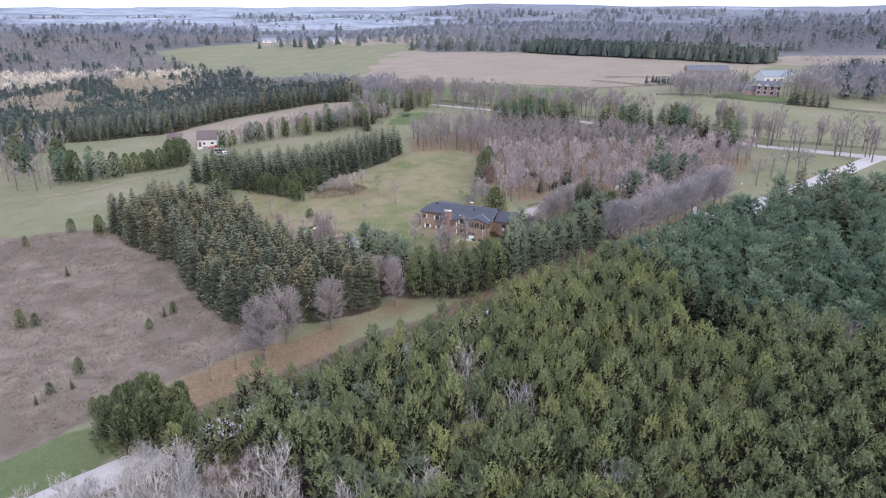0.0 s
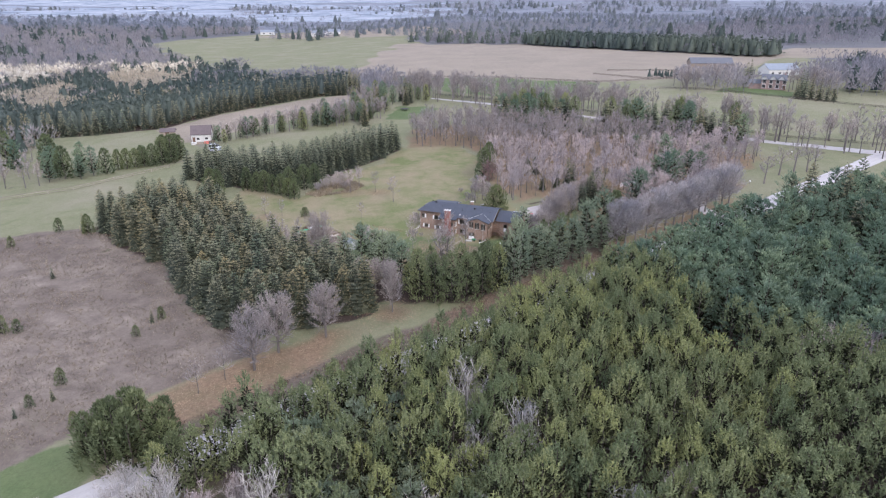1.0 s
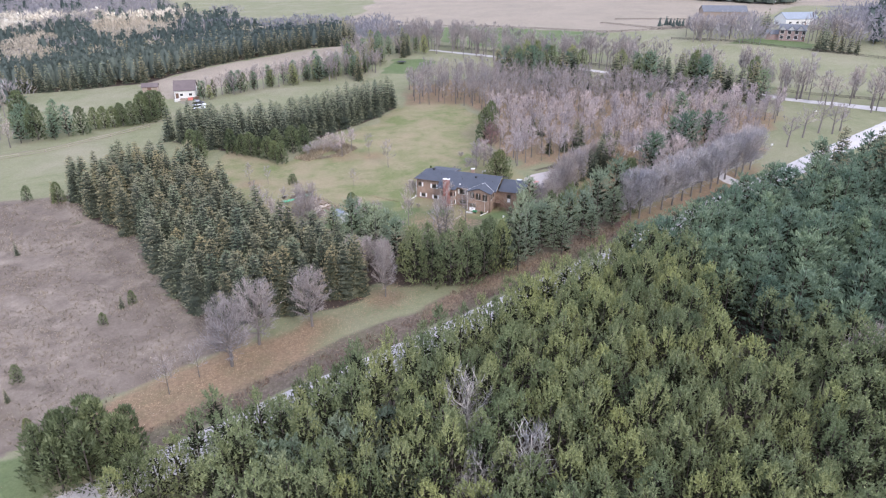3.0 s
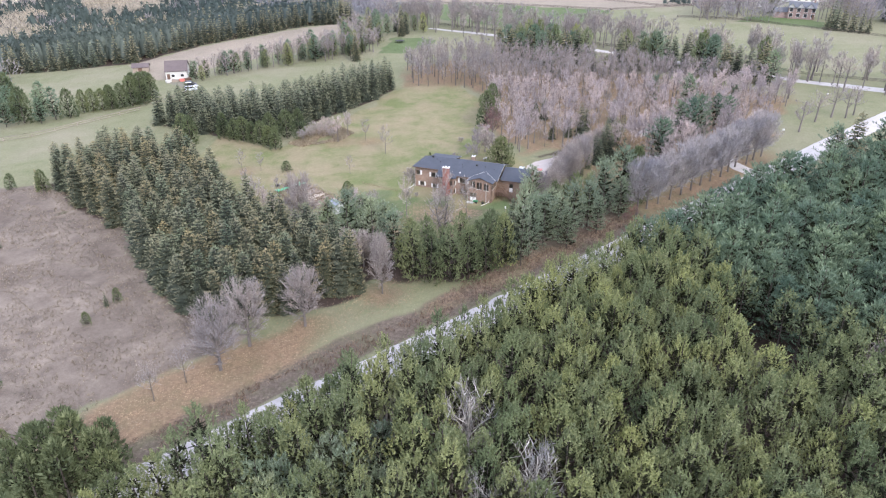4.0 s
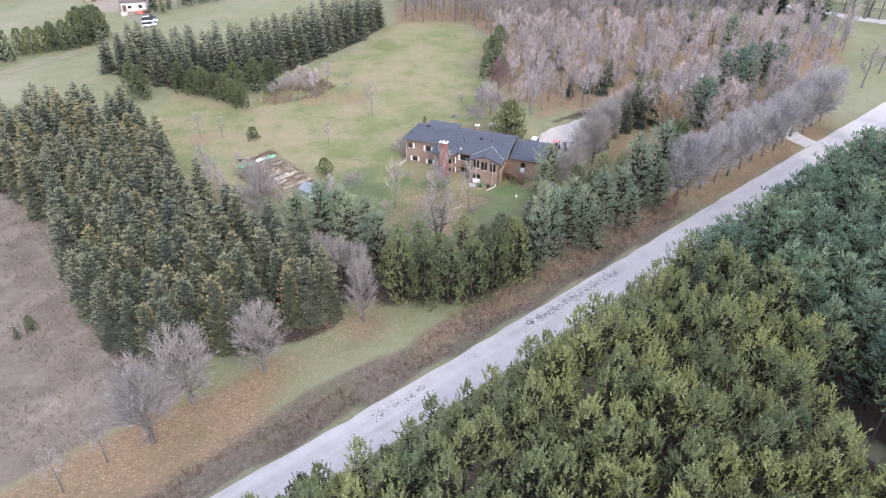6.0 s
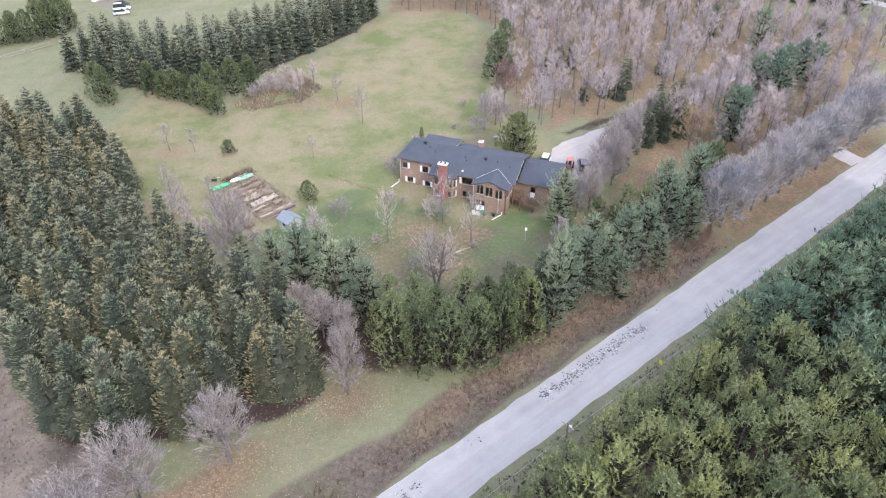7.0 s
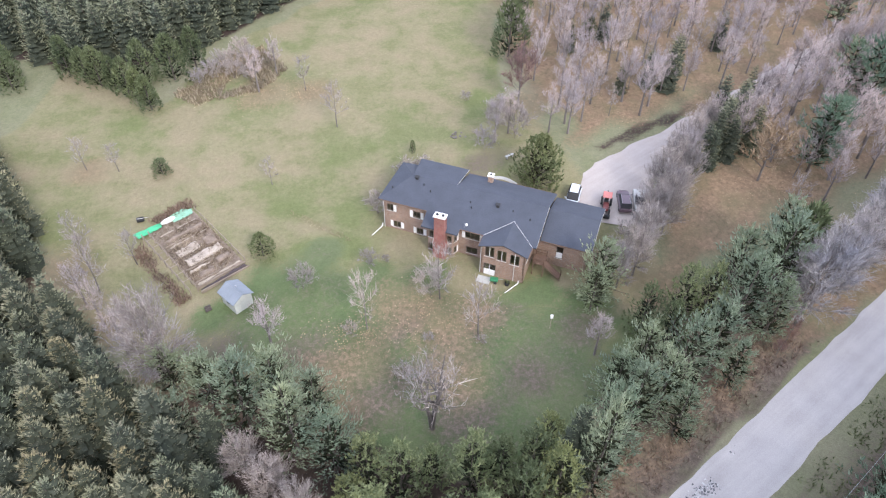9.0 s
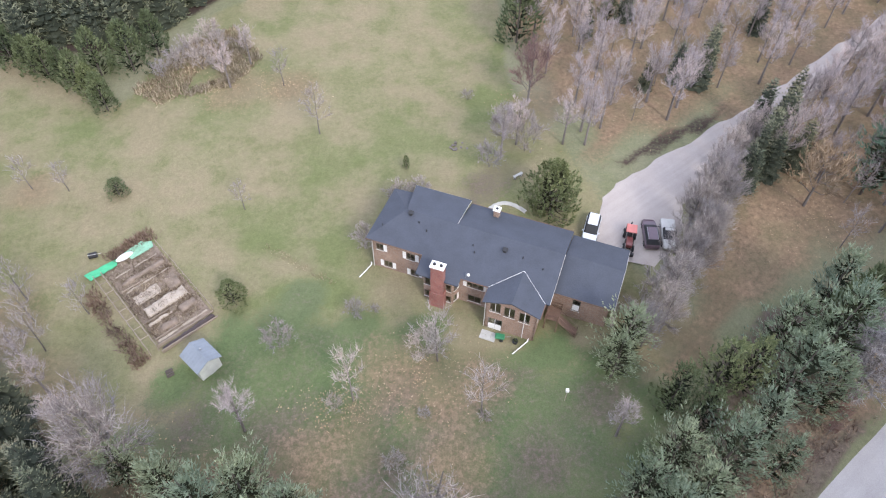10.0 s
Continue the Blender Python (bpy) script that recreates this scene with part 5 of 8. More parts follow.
# far trees: crowns of ragged upright sprays, conifers as uneven cones
def far_tree(seed, h, rad, count, conifer=False):
    r = np.random.RandomState(seed)
    k = r.uniform(0, 1, count)
    az = r.uniform(0, 6.283, count)
    q = rad * (1 - k) if conifer else rad * np.sqrt(np.clip(1 - (1.5 * k - 0.5) ** 2, 0, 1)) * np.sqrt(r.uniform(0.1, 1, count))
    c = np.stack([np.cos(az) * q, np.sin(az) * q, h * (0.05 + 0.8 * k) if conifer else h * (0.22 + 0.55 * k)], 1)
    d = np.stack([np.cos(az) * 0.6, np.sin(az) * 0.6, (0.6 if conifer else 0.9) + 0 * az], 1) + r.normal(0, 0.3, (count, 3))
    wood = sticks([[0, 0, -0.5]], [[0, 0, 0.6 * h]], [0.16], [0.05], 3)
    if conifer:
        return wood, join(lumpy_crown(r, h * np.array([0.1, 0.4, 0.72]), rad * np.array([0.85, 0.6, 0.26]), 7), blades(r, c, d, r.uniform(0.12, 0.2, count) * h, r.uniform(0.06, 0.1, count) * h))
    return wood, blades(r, c, d, r.uniform(0.16, 0.28, count) * h, r.uniform(0.035, 0.065, count) * h)


# distance haze put into these four colours as a shift to blue-grey
M_FARTWIG = leafy("haze_tinted_far_twigs", (0.185, 0.178, 0.203), (0.222, 0.213, 0.24), (0.265, 0.254, 0.282), 0.2, 0.008)
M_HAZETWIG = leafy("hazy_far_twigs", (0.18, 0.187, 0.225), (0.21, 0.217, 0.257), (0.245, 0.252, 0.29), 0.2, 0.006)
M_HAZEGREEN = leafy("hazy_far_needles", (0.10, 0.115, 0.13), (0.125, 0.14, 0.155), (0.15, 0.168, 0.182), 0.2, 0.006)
M_FARGREEN = leafy("haze_tinted_far_needles", (0.06, 0.076, 0.072), (0.085, 0.105, 0.098), (0.115, 0.138, 0.128), 0.2, 0.01)
M_FARPALE = leafy("far_pale_twigs", (0.25, 0.222, 0.195), (0.32, 0.287, 0.252), (0.41, 0.372, 0.33), 0.0, 0.01)
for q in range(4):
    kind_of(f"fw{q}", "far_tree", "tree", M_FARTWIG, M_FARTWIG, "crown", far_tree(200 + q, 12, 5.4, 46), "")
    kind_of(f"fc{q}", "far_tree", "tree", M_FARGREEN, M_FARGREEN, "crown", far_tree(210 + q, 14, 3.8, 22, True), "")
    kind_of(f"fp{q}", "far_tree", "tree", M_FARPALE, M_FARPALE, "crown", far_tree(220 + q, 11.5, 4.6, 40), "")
M_POPLAR = leafy("pale_poplar_twigs", (0.44, 0.40, 0.36), (0.54, 0.50, 0.45), (0.64, 0.60, 0.55), 0.0, 0.01)
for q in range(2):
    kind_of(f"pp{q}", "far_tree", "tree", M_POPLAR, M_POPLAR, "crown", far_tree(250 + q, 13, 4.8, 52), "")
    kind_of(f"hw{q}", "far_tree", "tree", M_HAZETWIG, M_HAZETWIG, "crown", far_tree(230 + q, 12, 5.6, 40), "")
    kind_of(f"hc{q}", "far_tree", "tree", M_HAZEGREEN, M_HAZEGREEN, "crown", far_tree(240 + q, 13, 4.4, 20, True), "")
# farthest trees, with the strongest haze in their colours
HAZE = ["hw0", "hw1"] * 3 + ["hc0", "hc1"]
BARE4, CON4, PALE4 = [f"fw{q}" for q in range(4)], [f"fc{q}" for q in range(4)], [f"fp{q}" for q in range(4)]
stuff_of("spruce_wood", [((f"far_spruce{far_r.randint(3)}" if float(inside(SPRUCE_FAR, x, y)) < 7 else CON4[far_r.randint(4)]), x, y, far_r.uniform(0.85, 1.05), far_r.uniform(0, 6.28)) for x, y in BACK], "dark close-set spruce wood beside a field", "wood")
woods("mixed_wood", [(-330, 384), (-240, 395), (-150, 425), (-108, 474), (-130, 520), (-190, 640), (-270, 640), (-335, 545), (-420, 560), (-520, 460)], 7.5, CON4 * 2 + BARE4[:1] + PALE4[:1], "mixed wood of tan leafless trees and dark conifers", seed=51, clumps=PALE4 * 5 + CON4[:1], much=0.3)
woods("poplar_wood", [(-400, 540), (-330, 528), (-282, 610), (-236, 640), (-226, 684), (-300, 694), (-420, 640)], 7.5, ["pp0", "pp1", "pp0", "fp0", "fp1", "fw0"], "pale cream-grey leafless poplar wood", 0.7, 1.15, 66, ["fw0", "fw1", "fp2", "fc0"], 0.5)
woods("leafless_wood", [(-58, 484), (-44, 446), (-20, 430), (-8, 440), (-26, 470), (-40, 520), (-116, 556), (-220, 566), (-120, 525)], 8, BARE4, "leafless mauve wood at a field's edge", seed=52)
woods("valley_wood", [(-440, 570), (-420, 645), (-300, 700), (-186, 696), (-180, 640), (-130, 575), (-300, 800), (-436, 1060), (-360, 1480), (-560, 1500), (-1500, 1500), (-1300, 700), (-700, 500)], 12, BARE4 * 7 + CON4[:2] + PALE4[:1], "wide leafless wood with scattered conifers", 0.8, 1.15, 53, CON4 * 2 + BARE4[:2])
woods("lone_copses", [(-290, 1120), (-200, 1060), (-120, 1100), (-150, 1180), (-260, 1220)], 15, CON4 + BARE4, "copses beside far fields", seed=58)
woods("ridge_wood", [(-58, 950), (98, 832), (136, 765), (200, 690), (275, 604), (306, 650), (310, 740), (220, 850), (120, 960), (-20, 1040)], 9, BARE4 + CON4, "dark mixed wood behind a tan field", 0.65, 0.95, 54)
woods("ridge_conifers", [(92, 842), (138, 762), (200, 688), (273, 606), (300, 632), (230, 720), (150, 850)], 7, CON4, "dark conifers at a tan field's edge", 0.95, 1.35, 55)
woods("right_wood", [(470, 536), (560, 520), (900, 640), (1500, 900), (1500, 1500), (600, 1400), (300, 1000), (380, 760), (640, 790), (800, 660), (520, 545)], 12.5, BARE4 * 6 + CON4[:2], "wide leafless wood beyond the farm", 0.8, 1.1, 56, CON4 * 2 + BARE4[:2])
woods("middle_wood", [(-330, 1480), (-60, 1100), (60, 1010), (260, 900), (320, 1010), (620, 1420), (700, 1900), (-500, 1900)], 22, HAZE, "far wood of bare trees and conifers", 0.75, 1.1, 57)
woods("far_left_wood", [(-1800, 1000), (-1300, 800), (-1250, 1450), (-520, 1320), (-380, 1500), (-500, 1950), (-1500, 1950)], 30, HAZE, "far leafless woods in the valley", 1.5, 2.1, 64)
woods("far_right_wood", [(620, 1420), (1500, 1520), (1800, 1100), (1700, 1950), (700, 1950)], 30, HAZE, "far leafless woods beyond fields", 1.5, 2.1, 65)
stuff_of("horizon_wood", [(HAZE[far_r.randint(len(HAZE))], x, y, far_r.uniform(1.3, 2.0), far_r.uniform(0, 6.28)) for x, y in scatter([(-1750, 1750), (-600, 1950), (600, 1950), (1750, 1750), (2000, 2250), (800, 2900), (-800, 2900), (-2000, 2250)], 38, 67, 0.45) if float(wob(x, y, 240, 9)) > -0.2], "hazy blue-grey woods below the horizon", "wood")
woods("farm_trees", [(205, 384), (330, 330), (420, 380), (360, 480), (300, 520), (216, 440)], 8, BARE4 * 4 + CON4[:1], "leafless trees round a farmhouse", 0.9, 1.2, 59)
woods("lane_trees", [(140, 402), (168, 396), (186, 418), (196, 470), (150, 462)], 7, BARE4, "leafless trees before a farm lane", 0.7, 1.0, 60)
woods("hedge_trees", [(300, 610), (520, 565), (524, 572), (302, 618)], 9, BARE4, "hedge trees along a pale field", 0.6, 0.8, 61)
woods("yard_shrubs", [(136, 468), (170, 474), (172, 482), (138, 478)], 5, CON4, "low dark evergreens in a paddock", 0.35, 0.5, 62)
woods("left_edge_wood", [(-190, 300), (-180, 330), (-330, 328), (-420, 300), (-300, 240), (-200, 262)], 8, BARE4 + CON4[:1], "leafless wood at a pasture's edge", 0.7, 1.0, 63)
for i, (x, y, s) in enumerate([(182, 427, 1.0), (185, 429, 1.1), (188, 376, 0.8), (191, 374, 1.05), (194, 373, 1.0), (197, 370, 0.9), (200, 368, 0.85), (203, 367, 0.8), (193, 382, 1.1)]):
    plant(f"far_spruce{i % 3}", x, y, s, turn(), "tall dark evergreen by a farmhouse", "farmhouse evergreens")

for i in range(30):
    plant(f"far_bare{i % 3}", far_r.uniform(136, 162) + (58 if i % 2 else 0), far_r.uniform(402, 430) - (24 if i % 2 else 0), far_r.uniform(0.85, 1.15), turn(), "leafless grey tree before a farmhouse", "farmhouse trees")

# hills at the horizon, distance haze put into their colour as pale blue
m, n, l = nodes_of("haze_tinted_hills")
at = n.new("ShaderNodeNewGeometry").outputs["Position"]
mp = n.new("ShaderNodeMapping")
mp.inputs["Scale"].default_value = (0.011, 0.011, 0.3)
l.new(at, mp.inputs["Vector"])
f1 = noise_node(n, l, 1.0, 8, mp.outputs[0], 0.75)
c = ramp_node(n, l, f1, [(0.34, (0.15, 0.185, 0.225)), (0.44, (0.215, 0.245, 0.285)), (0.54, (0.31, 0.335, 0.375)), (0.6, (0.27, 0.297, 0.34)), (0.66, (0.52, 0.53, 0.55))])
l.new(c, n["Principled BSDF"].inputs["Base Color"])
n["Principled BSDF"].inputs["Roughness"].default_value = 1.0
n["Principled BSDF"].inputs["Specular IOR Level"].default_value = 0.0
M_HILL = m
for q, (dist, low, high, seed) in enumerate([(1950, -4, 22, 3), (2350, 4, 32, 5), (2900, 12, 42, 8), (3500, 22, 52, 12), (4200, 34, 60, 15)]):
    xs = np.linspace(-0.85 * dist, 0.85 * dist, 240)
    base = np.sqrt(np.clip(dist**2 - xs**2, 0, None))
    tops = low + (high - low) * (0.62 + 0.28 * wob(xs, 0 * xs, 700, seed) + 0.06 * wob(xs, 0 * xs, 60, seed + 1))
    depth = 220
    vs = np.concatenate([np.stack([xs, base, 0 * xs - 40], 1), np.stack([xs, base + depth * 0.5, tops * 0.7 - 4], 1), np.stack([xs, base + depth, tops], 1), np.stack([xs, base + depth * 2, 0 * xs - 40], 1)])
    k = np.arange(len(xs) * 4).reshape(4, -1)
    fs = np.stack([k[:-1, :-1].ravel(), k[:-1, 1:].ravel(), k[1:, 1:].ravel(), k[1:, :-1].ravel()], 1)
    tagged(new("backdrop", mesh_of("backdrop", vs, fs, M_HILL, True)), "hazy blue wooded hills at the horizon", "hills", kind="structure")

# ---- the house ----
def brick_mat(name, c1, c2, mortar):
    m, n, l = nodes_of(name)
    co = n.new("ShaderNodeTexCoord").outputs["Object"]
    mp = n.new("ShaderNodeMapping")
    sep, cmb = n.new("ShaderNodeSeparateXYZ"), n.new("ShaderNodeCombineXYZ")
    l.new(co, sep.inputs[0])
    l.new(math_node(n, l, "ADD", sep.outputs[0], sep.outputs[1]), cmb.inputs[0])
    l.new(sep.outputs[2], cmb.inputs[1])
    br = n.new("ShaderNodeTexBrick")
    l.new(cmb.outputs[0], br.inputs["Vector"])
    br.inputs["Color1"].default_value, br.inputs["Color2"].default_value, br.inputs["Mortar"].default_value = (*c1, 1), (*c2, 1), (*mortar, 1)
    br.inputs["Scale"].default_value = 1.0
    br.inputs["Brick Width"].default_value, br.inputs["Row Height"].default_value, br.inputs["Mortar Size"].default_value = 0.24, 0.085, 0.006
    big = noise_node(n, l, 0.7, 5, co)
    c = mix_node(n, l, 1.0, br.outputs["Color"], ramp_node(n, l, big, [(0.3, (0.8, 0.78, 0.76)), (0.7, (1.18, 1.16, 1.12))]), "MULTIPLY")
    l.new(c, n["Principled BSDF"].inputs["Base Color"])
    n["Principled BSDF"].inputs["Roughness"].default_value = 0.9
    k = n.new("ShaderNodeBump")
    k.inputs["Strength"].default_value, k.inputs["Distance"].default_value, k.invert = 0.5, 0.01, True
    l.new(br.outputs["Fac"], k.inputs["Height"])
    l.new(k.outputs[0], n["Principled BSDF"].inputs["Normal"])
    return m


M_BRICK = brick_mat("tan_brown_brick", (0.235, 0.155, 0.115), (0.305, 0.21, 0.16), (0.30, 0.265, 0.235))
M_REDBRICK = brick_mat("red_brown_brick", (0.22, 0.085, 0.075), (0.28, 0.115, 0.095), (0.24, 0.18, 0.16))
M_ROOF = solid("charcoal_shingles", (0.055, 0.062, 0.079), 0.9, 0.5, 0.22, bump=0.6, grain=7.0)
M_WHITE = solid("white_paint", (0.75, 0.74, 0.72), 0.5, 1.5, 0.08)
M_TRIM = solid("pale_trim", (0.55, 0.53, 0.50), 0.6, 1.5, 0.12)
M_DARK = solid("dark_rubber", (0.025, 0.025, 0.027), 0.8, 3, 0.2)
M_STEEL = solid("dull_steel", (0.35, 0.36, 0.37), 0.45, 3, 0.2, 0.6)
M_WEATHERED = solid("weathered_wood", (0.27, 0.22, 0.175), 0.9, 2.5, 0.3, bump=0.4, random_tone=0.4)
M_BROWNWOOD = solid("brown_stained_wood", (0.14, 0.085, 0.06), 0.85, 2.5, 0.3, bump=0.3)
M_CONCRETE = solid("pale_concrete", (0.40, 0.39, 0.36), 0.9, 1.2, 0.2, bump=0.2)
M_SASH = solid("taupe_window_frame", (0.17, 0.135, 0.11), 0.6, 1.5, 0.12)
M_ROOM = solid("dim_interior", (0.16, 0.14, 0.12), 0.9, 1.0, 0.2)
m, n, l = nodes_of("window_glass")
n["Principled BSDF"].inputs["Base Color"].default_value = (0.75, 0.8, 0.82, 1)
n["Principled BSDF"].inputs["Transmission Weight"].default_value = 1.0
n["Principled BSDF"].inputs["Roughness"].default_value = 0.03
n["Principled BSDF"].inputs["IOR"].default_value = 1.45
M_GLASS = m

house = thing("house", -6.25, 193.8, 0.0, -21.0, "long tan-brick walkout house with charcoal shingle roof", "house")
WT = 0.25


def wall_part(p0, p1, z0, z1, holes, parent=None, name="wall", mat=None, peak=None):
    """A wall from p0 to p1 (its outside on the right hand), with openings (along, low, width, height) cut through."""
    p0, p1 = Vector((*p0, 0)), Vector((*p1, 0))
    d = (p1 - p0)
    length = d.length
    d.normalize()
    inn = Vector((-d.y, d.x, 0))
    us = sorted({0.0, length, *[h[0] for h in holes], *[h[0] + h[2] for h in holes]})
    zs = sorted({z0, z1, *[h[1] for h in holes], *[h[1] + h[3] for h in holes]})

    def solid_at(i, j):
        if not (0 <= i < len(us) - 1 and 0 <= j < len(zs) - 1):
            return False
        u, z = (us[i] + us[i + 1]) / 2, (zs[j] + zs[j + 1]) / 2
        return not any(h[0] < u < h[0] + h[2] and h[1] < z < h[1] + h[3] for h in holes)

    bm = bmesh.new()
    cache = {}

    def vert(i, j, k):
        if (i, j, k) not in cache:
            cache[i, j, k] = bm.verts.new(p0 + d * us[i] + inn * (WT * k) + Vector((0, 0, zs[j])))
        return cache[i, j, k]

    for i in range(len(us) - 1):
        for j in range(len(zs) - 1):
            if not solid_at(i, j):
                continue
            bm.faces.new([vert(i, j, 0), vert(i + 1, j, 0), vert(i + 1, j + 1, 0), vert(i, j + 1, 0)])
            bm.faces.new([vert(i, j + 1, 1), vert(i + 1, j + 1, 1), vert(i + 1, j, 1), vert(i, j, 1)])
            for di, dj, a0, b0 in ((-1, 0, (i, j), (i, j + 1)), (1, 0, (i + 1, j), (i + 1, j + 1)), (0, -1, (i, j), (i + 1, j)), (0, 1, (i, j + 1), (i + 1, j + 1))):
                if not solid_at(i + di, j + dj):
                    bm.faces.new([vert(*a0, 0), vert(*b0, 0), vert(*b0, 1), vert(*a0, 1)])
    if peak:
        a0, a1 = p0 + Vector((0, 0, z1)), p1 + Vector((0, 0, z1))
        t0 = (p0 + p1) / 2 + Vector((0, 0, peak))
        f = [bm.verts.new(q) for q in (a0, a1, t0)] + [bm.verts.new(q + inn * WT) for q in (a0, a1, t0)]
        for ix in ((0, 1, 2), (5, 4, 3), (0, 3, 4, 1), (1, 4, 5, 2), (2, 5, 3, 0)):
            bm.faces.new([f[q] for q in ix])
    return part(name, bm, mat or M_BRICK, parent or house)


def fit_window(p0, p1, hole, shutters="", bars=1, parent=None, name="window"):
    """Frame, panes and white shutters for an opening of wall_part."""
    p0, p1 = Vector((*p0, 0)), Vector((*p1, 0))
    d = (p1 - p0).normalized()
    m = Matrix.Translation(p0) @ Matrix.Rotation(math.atan2(d.y, d.x), 4, "Z")
    a0, z0, w, h = hole
    win = new(name)
    win.empty_display_size = 0.2
    win.parent = parent or house
    win.matrix_local = m @ Matrix.Translation((a0, 0, z0))
    f = 0.05
    bm = boxes((0, w, -0.03, 0.1, 0, f), (0, w, -0.03, 0.1, h - f, h), (0, f, -0.03, 0.1, f, h - f), (w - f, w, -0.03, 0.1, f, h - f))
    part("frame", bm, M_SASH, win, "taupe frame")
    for q in range(bars):
        x0, x1 = f + (w - 2 * f) * q / bars, f + (w - 2 * f) * (q + 1) / bars
        if q:
            part("mullion", boxes((x0 - 0.03, x0 + 0.03, -0.02, 0.09, f, h - f)), M_TRIM if h > 1.6 else M_SASH, win)
        g0 = part("pane", boxes((x0 + (0.035 if q else 0), x1 - (0.035 if q < bars - 1 else 0), 0.03, 0.042, f, h - f)), M_GLASS, win, "dark reflecting pane")
        g0.visible_shadow = False
    part("sill", boxes((-0.05, w + 0.05, -0.07, 0.02, -0.07, 0.0)), M_TRIM, win)
    for side in shutters:
        x0 = -0.46 if side == "l" else w + 0.04
        bm = boxes((x0, x0 + 0.42, -0.055, -0.004, 0.0, h))
        part("shutter", bm, M_WHITE, win, "white louvred shutter")
    return win


def glazed_wall(p0, p1, z0, z1, wins, **kw):
    """wins: (along, low, width, height, shutters, bars)."""
    wall_part(p0, p1, z0, z1, [w[:4] for w in wins], **kw)
    for w in wins:
        fit_window(p0, p1, w[:4], w[4], w[5], kw.get("parent"))


LOW = -3.6
glazed_wall((0, -0.4), (7.1, -0.4), LOW, 3.12, [(0.55, 1.05, 0.95, 1.15, "r", 2), (4.45, 0.85, 1.1, 1.2, "lr", 2), (1.45, -1.75, 1.1, 1.05, "lr", 2), (4.95, -1.95, 1.0, 1.05, "lr", 2)])
glazed_wall((7.1, -0.4), (7.5, -2.6), LOW, 2.2, [(0.6, 0.2, 0.9, 1.3, "", 1), (0.6, -2.0, 0.9, 1.1, "", 1)])
glazed_wall((7.5, -2.6), (11.0, -2.6), LOW, 2.2, [(0.1, 0.2, 0.75, 1.25, "", 1), (0.1, -2.0, 0.75, 1.1, "", 1), (2.75, 0.0, 0.7, 1.25, "", 1), (2.75, -2.0, 0.7, 1.1, "", 1)])
glazed_wall((11.0, -2.6), (11.5, -1.6), LOW, 2.2, [(0.35, 0.0, 0.5, 1.25, "r", 1), (0.35, -2.0, 0.5, 1.1, "r", 1)])
glazed_wall((11.5, -1.6), (15.6, -1.6), LOW, 2.6, [(1.0, 0.75, 2.0, 1.25, "lr", 3), (1.2, -1.85, 1.6, 1.1, "", 2)])
wall_part((15.6, -1.6), (15.6, -4.0), LOW, 2.55, [])
PORCH = [(0.45, 0.85, 1.25, 1.75, "", 2), (2.1, 0.65, 1.25, 1.75, "", 2), (3.85, 0.5, 1.25, 1.7, "", 2)]
glazed_wall((15.6, -4.0), (21.4, -4.0), LOW, 2.5, PORCH + [(0.35, -2.55, 1.7, 2.1, "", 2)], peak=3.5)
glazed_wall((21.4, -4.0), (21.4, 0.6), LOW, 2.3, [(0.5, 0.7, 1.2, 1.5, "", 2), (2.2, 0.7, 1.2, 1.5, "", 2)])
glazed_wall((21.4, 0.6), (28.6, 0.6), LOW, 2.2, [(3.1, -0.75, 0.95, 2.05, "", 1)])
wall_part((28.6, 0.6), (28.6, 8.4), LOW, 2.2, [], peak=3.9)
glazed_wall((28.6, 8.4), (9.2, 8.4), LOW, 2.4, [(1.5, 0.4, 2.6, 1.9, "", 2), (9.0, 0.9, 1.6, 1.2, "", 2), (15, 0.9, 1.6, 1.2, "", 2)])
wall_part((9.2, 8.4), (9.2, 8.1), LOW, 2.4, [])
glazed_wall((9.2, 8.1), (2.4, 8.1), LOW, 3.7, [(2.2, 1.0, 1.8, 1.3, "lr", 2)])
wall_part((2.4, 8.1), (2.4, 7.4), LOW, 3.0, [])
wall_part((2.4, 7.4), (0, 7.4), LOW, 2.9, [])
glazed_wall((0, 7.4), (0, -0.4), LOW, 2.9, [(3.0, 0.9, 1.2, 1.2, "", 2)])
part("floor_slab", boxes((0.3, 28.3, 1.0, 7.2, -3.3, -3.1), (0.3, 28.3, 1.0, 7.2, -0.2, 0.0), (7.6, 21.2, -1.3, 0.98, -3.3, -3.1)), M_ROOM, house)
part("inner_wall", boxes((0.3, 21.0, 1.4, 1.55, -3.0, 2.6), (12.0, 12.12, 1.6, 8.0, 0.05, 2.6)), M_ROOM, house)
# lower double door of the garden room, garage side door
for nm, x0, y0, z0, w, h, leaves in (("door", 15.6 + 0.42, -3.99, -2.48, 1.56, 1.0, 2), ("door", 21.4 + 3.17, 0.61, -0.68, 0.81, 0.95, 1)):
    door = new(nm)
    door.parent = house
    door.location = (x0, y0, z0)
    tagged(door, "white door with a window pane")
    for q in range(leaves):
        part("leaf", boxes((q * w / leaves, (q + 1) * w / leaves - 0.02, -0.02, 0.025, 0, h), bevel=0.008), M_WHITE, door)
        part("handle", tubes(((0.1 + q * w / leaves, -0.06, h * 0.93), (0.1 + q * w / leaves, -0.02, h * 0.93), 0.03, 0.03)), M_STEEL, door)


def zn(v):
    return 5.0 + (v - 3.5) * 0.419


def zf(v):
    return 5.0 - (v - 3.5) * 0.34


def zg(v):
    return 4.2 + (v - 4.2) * 0.476 if v <= 4.2 else 4.2 - (v - 4.2) * 0.34


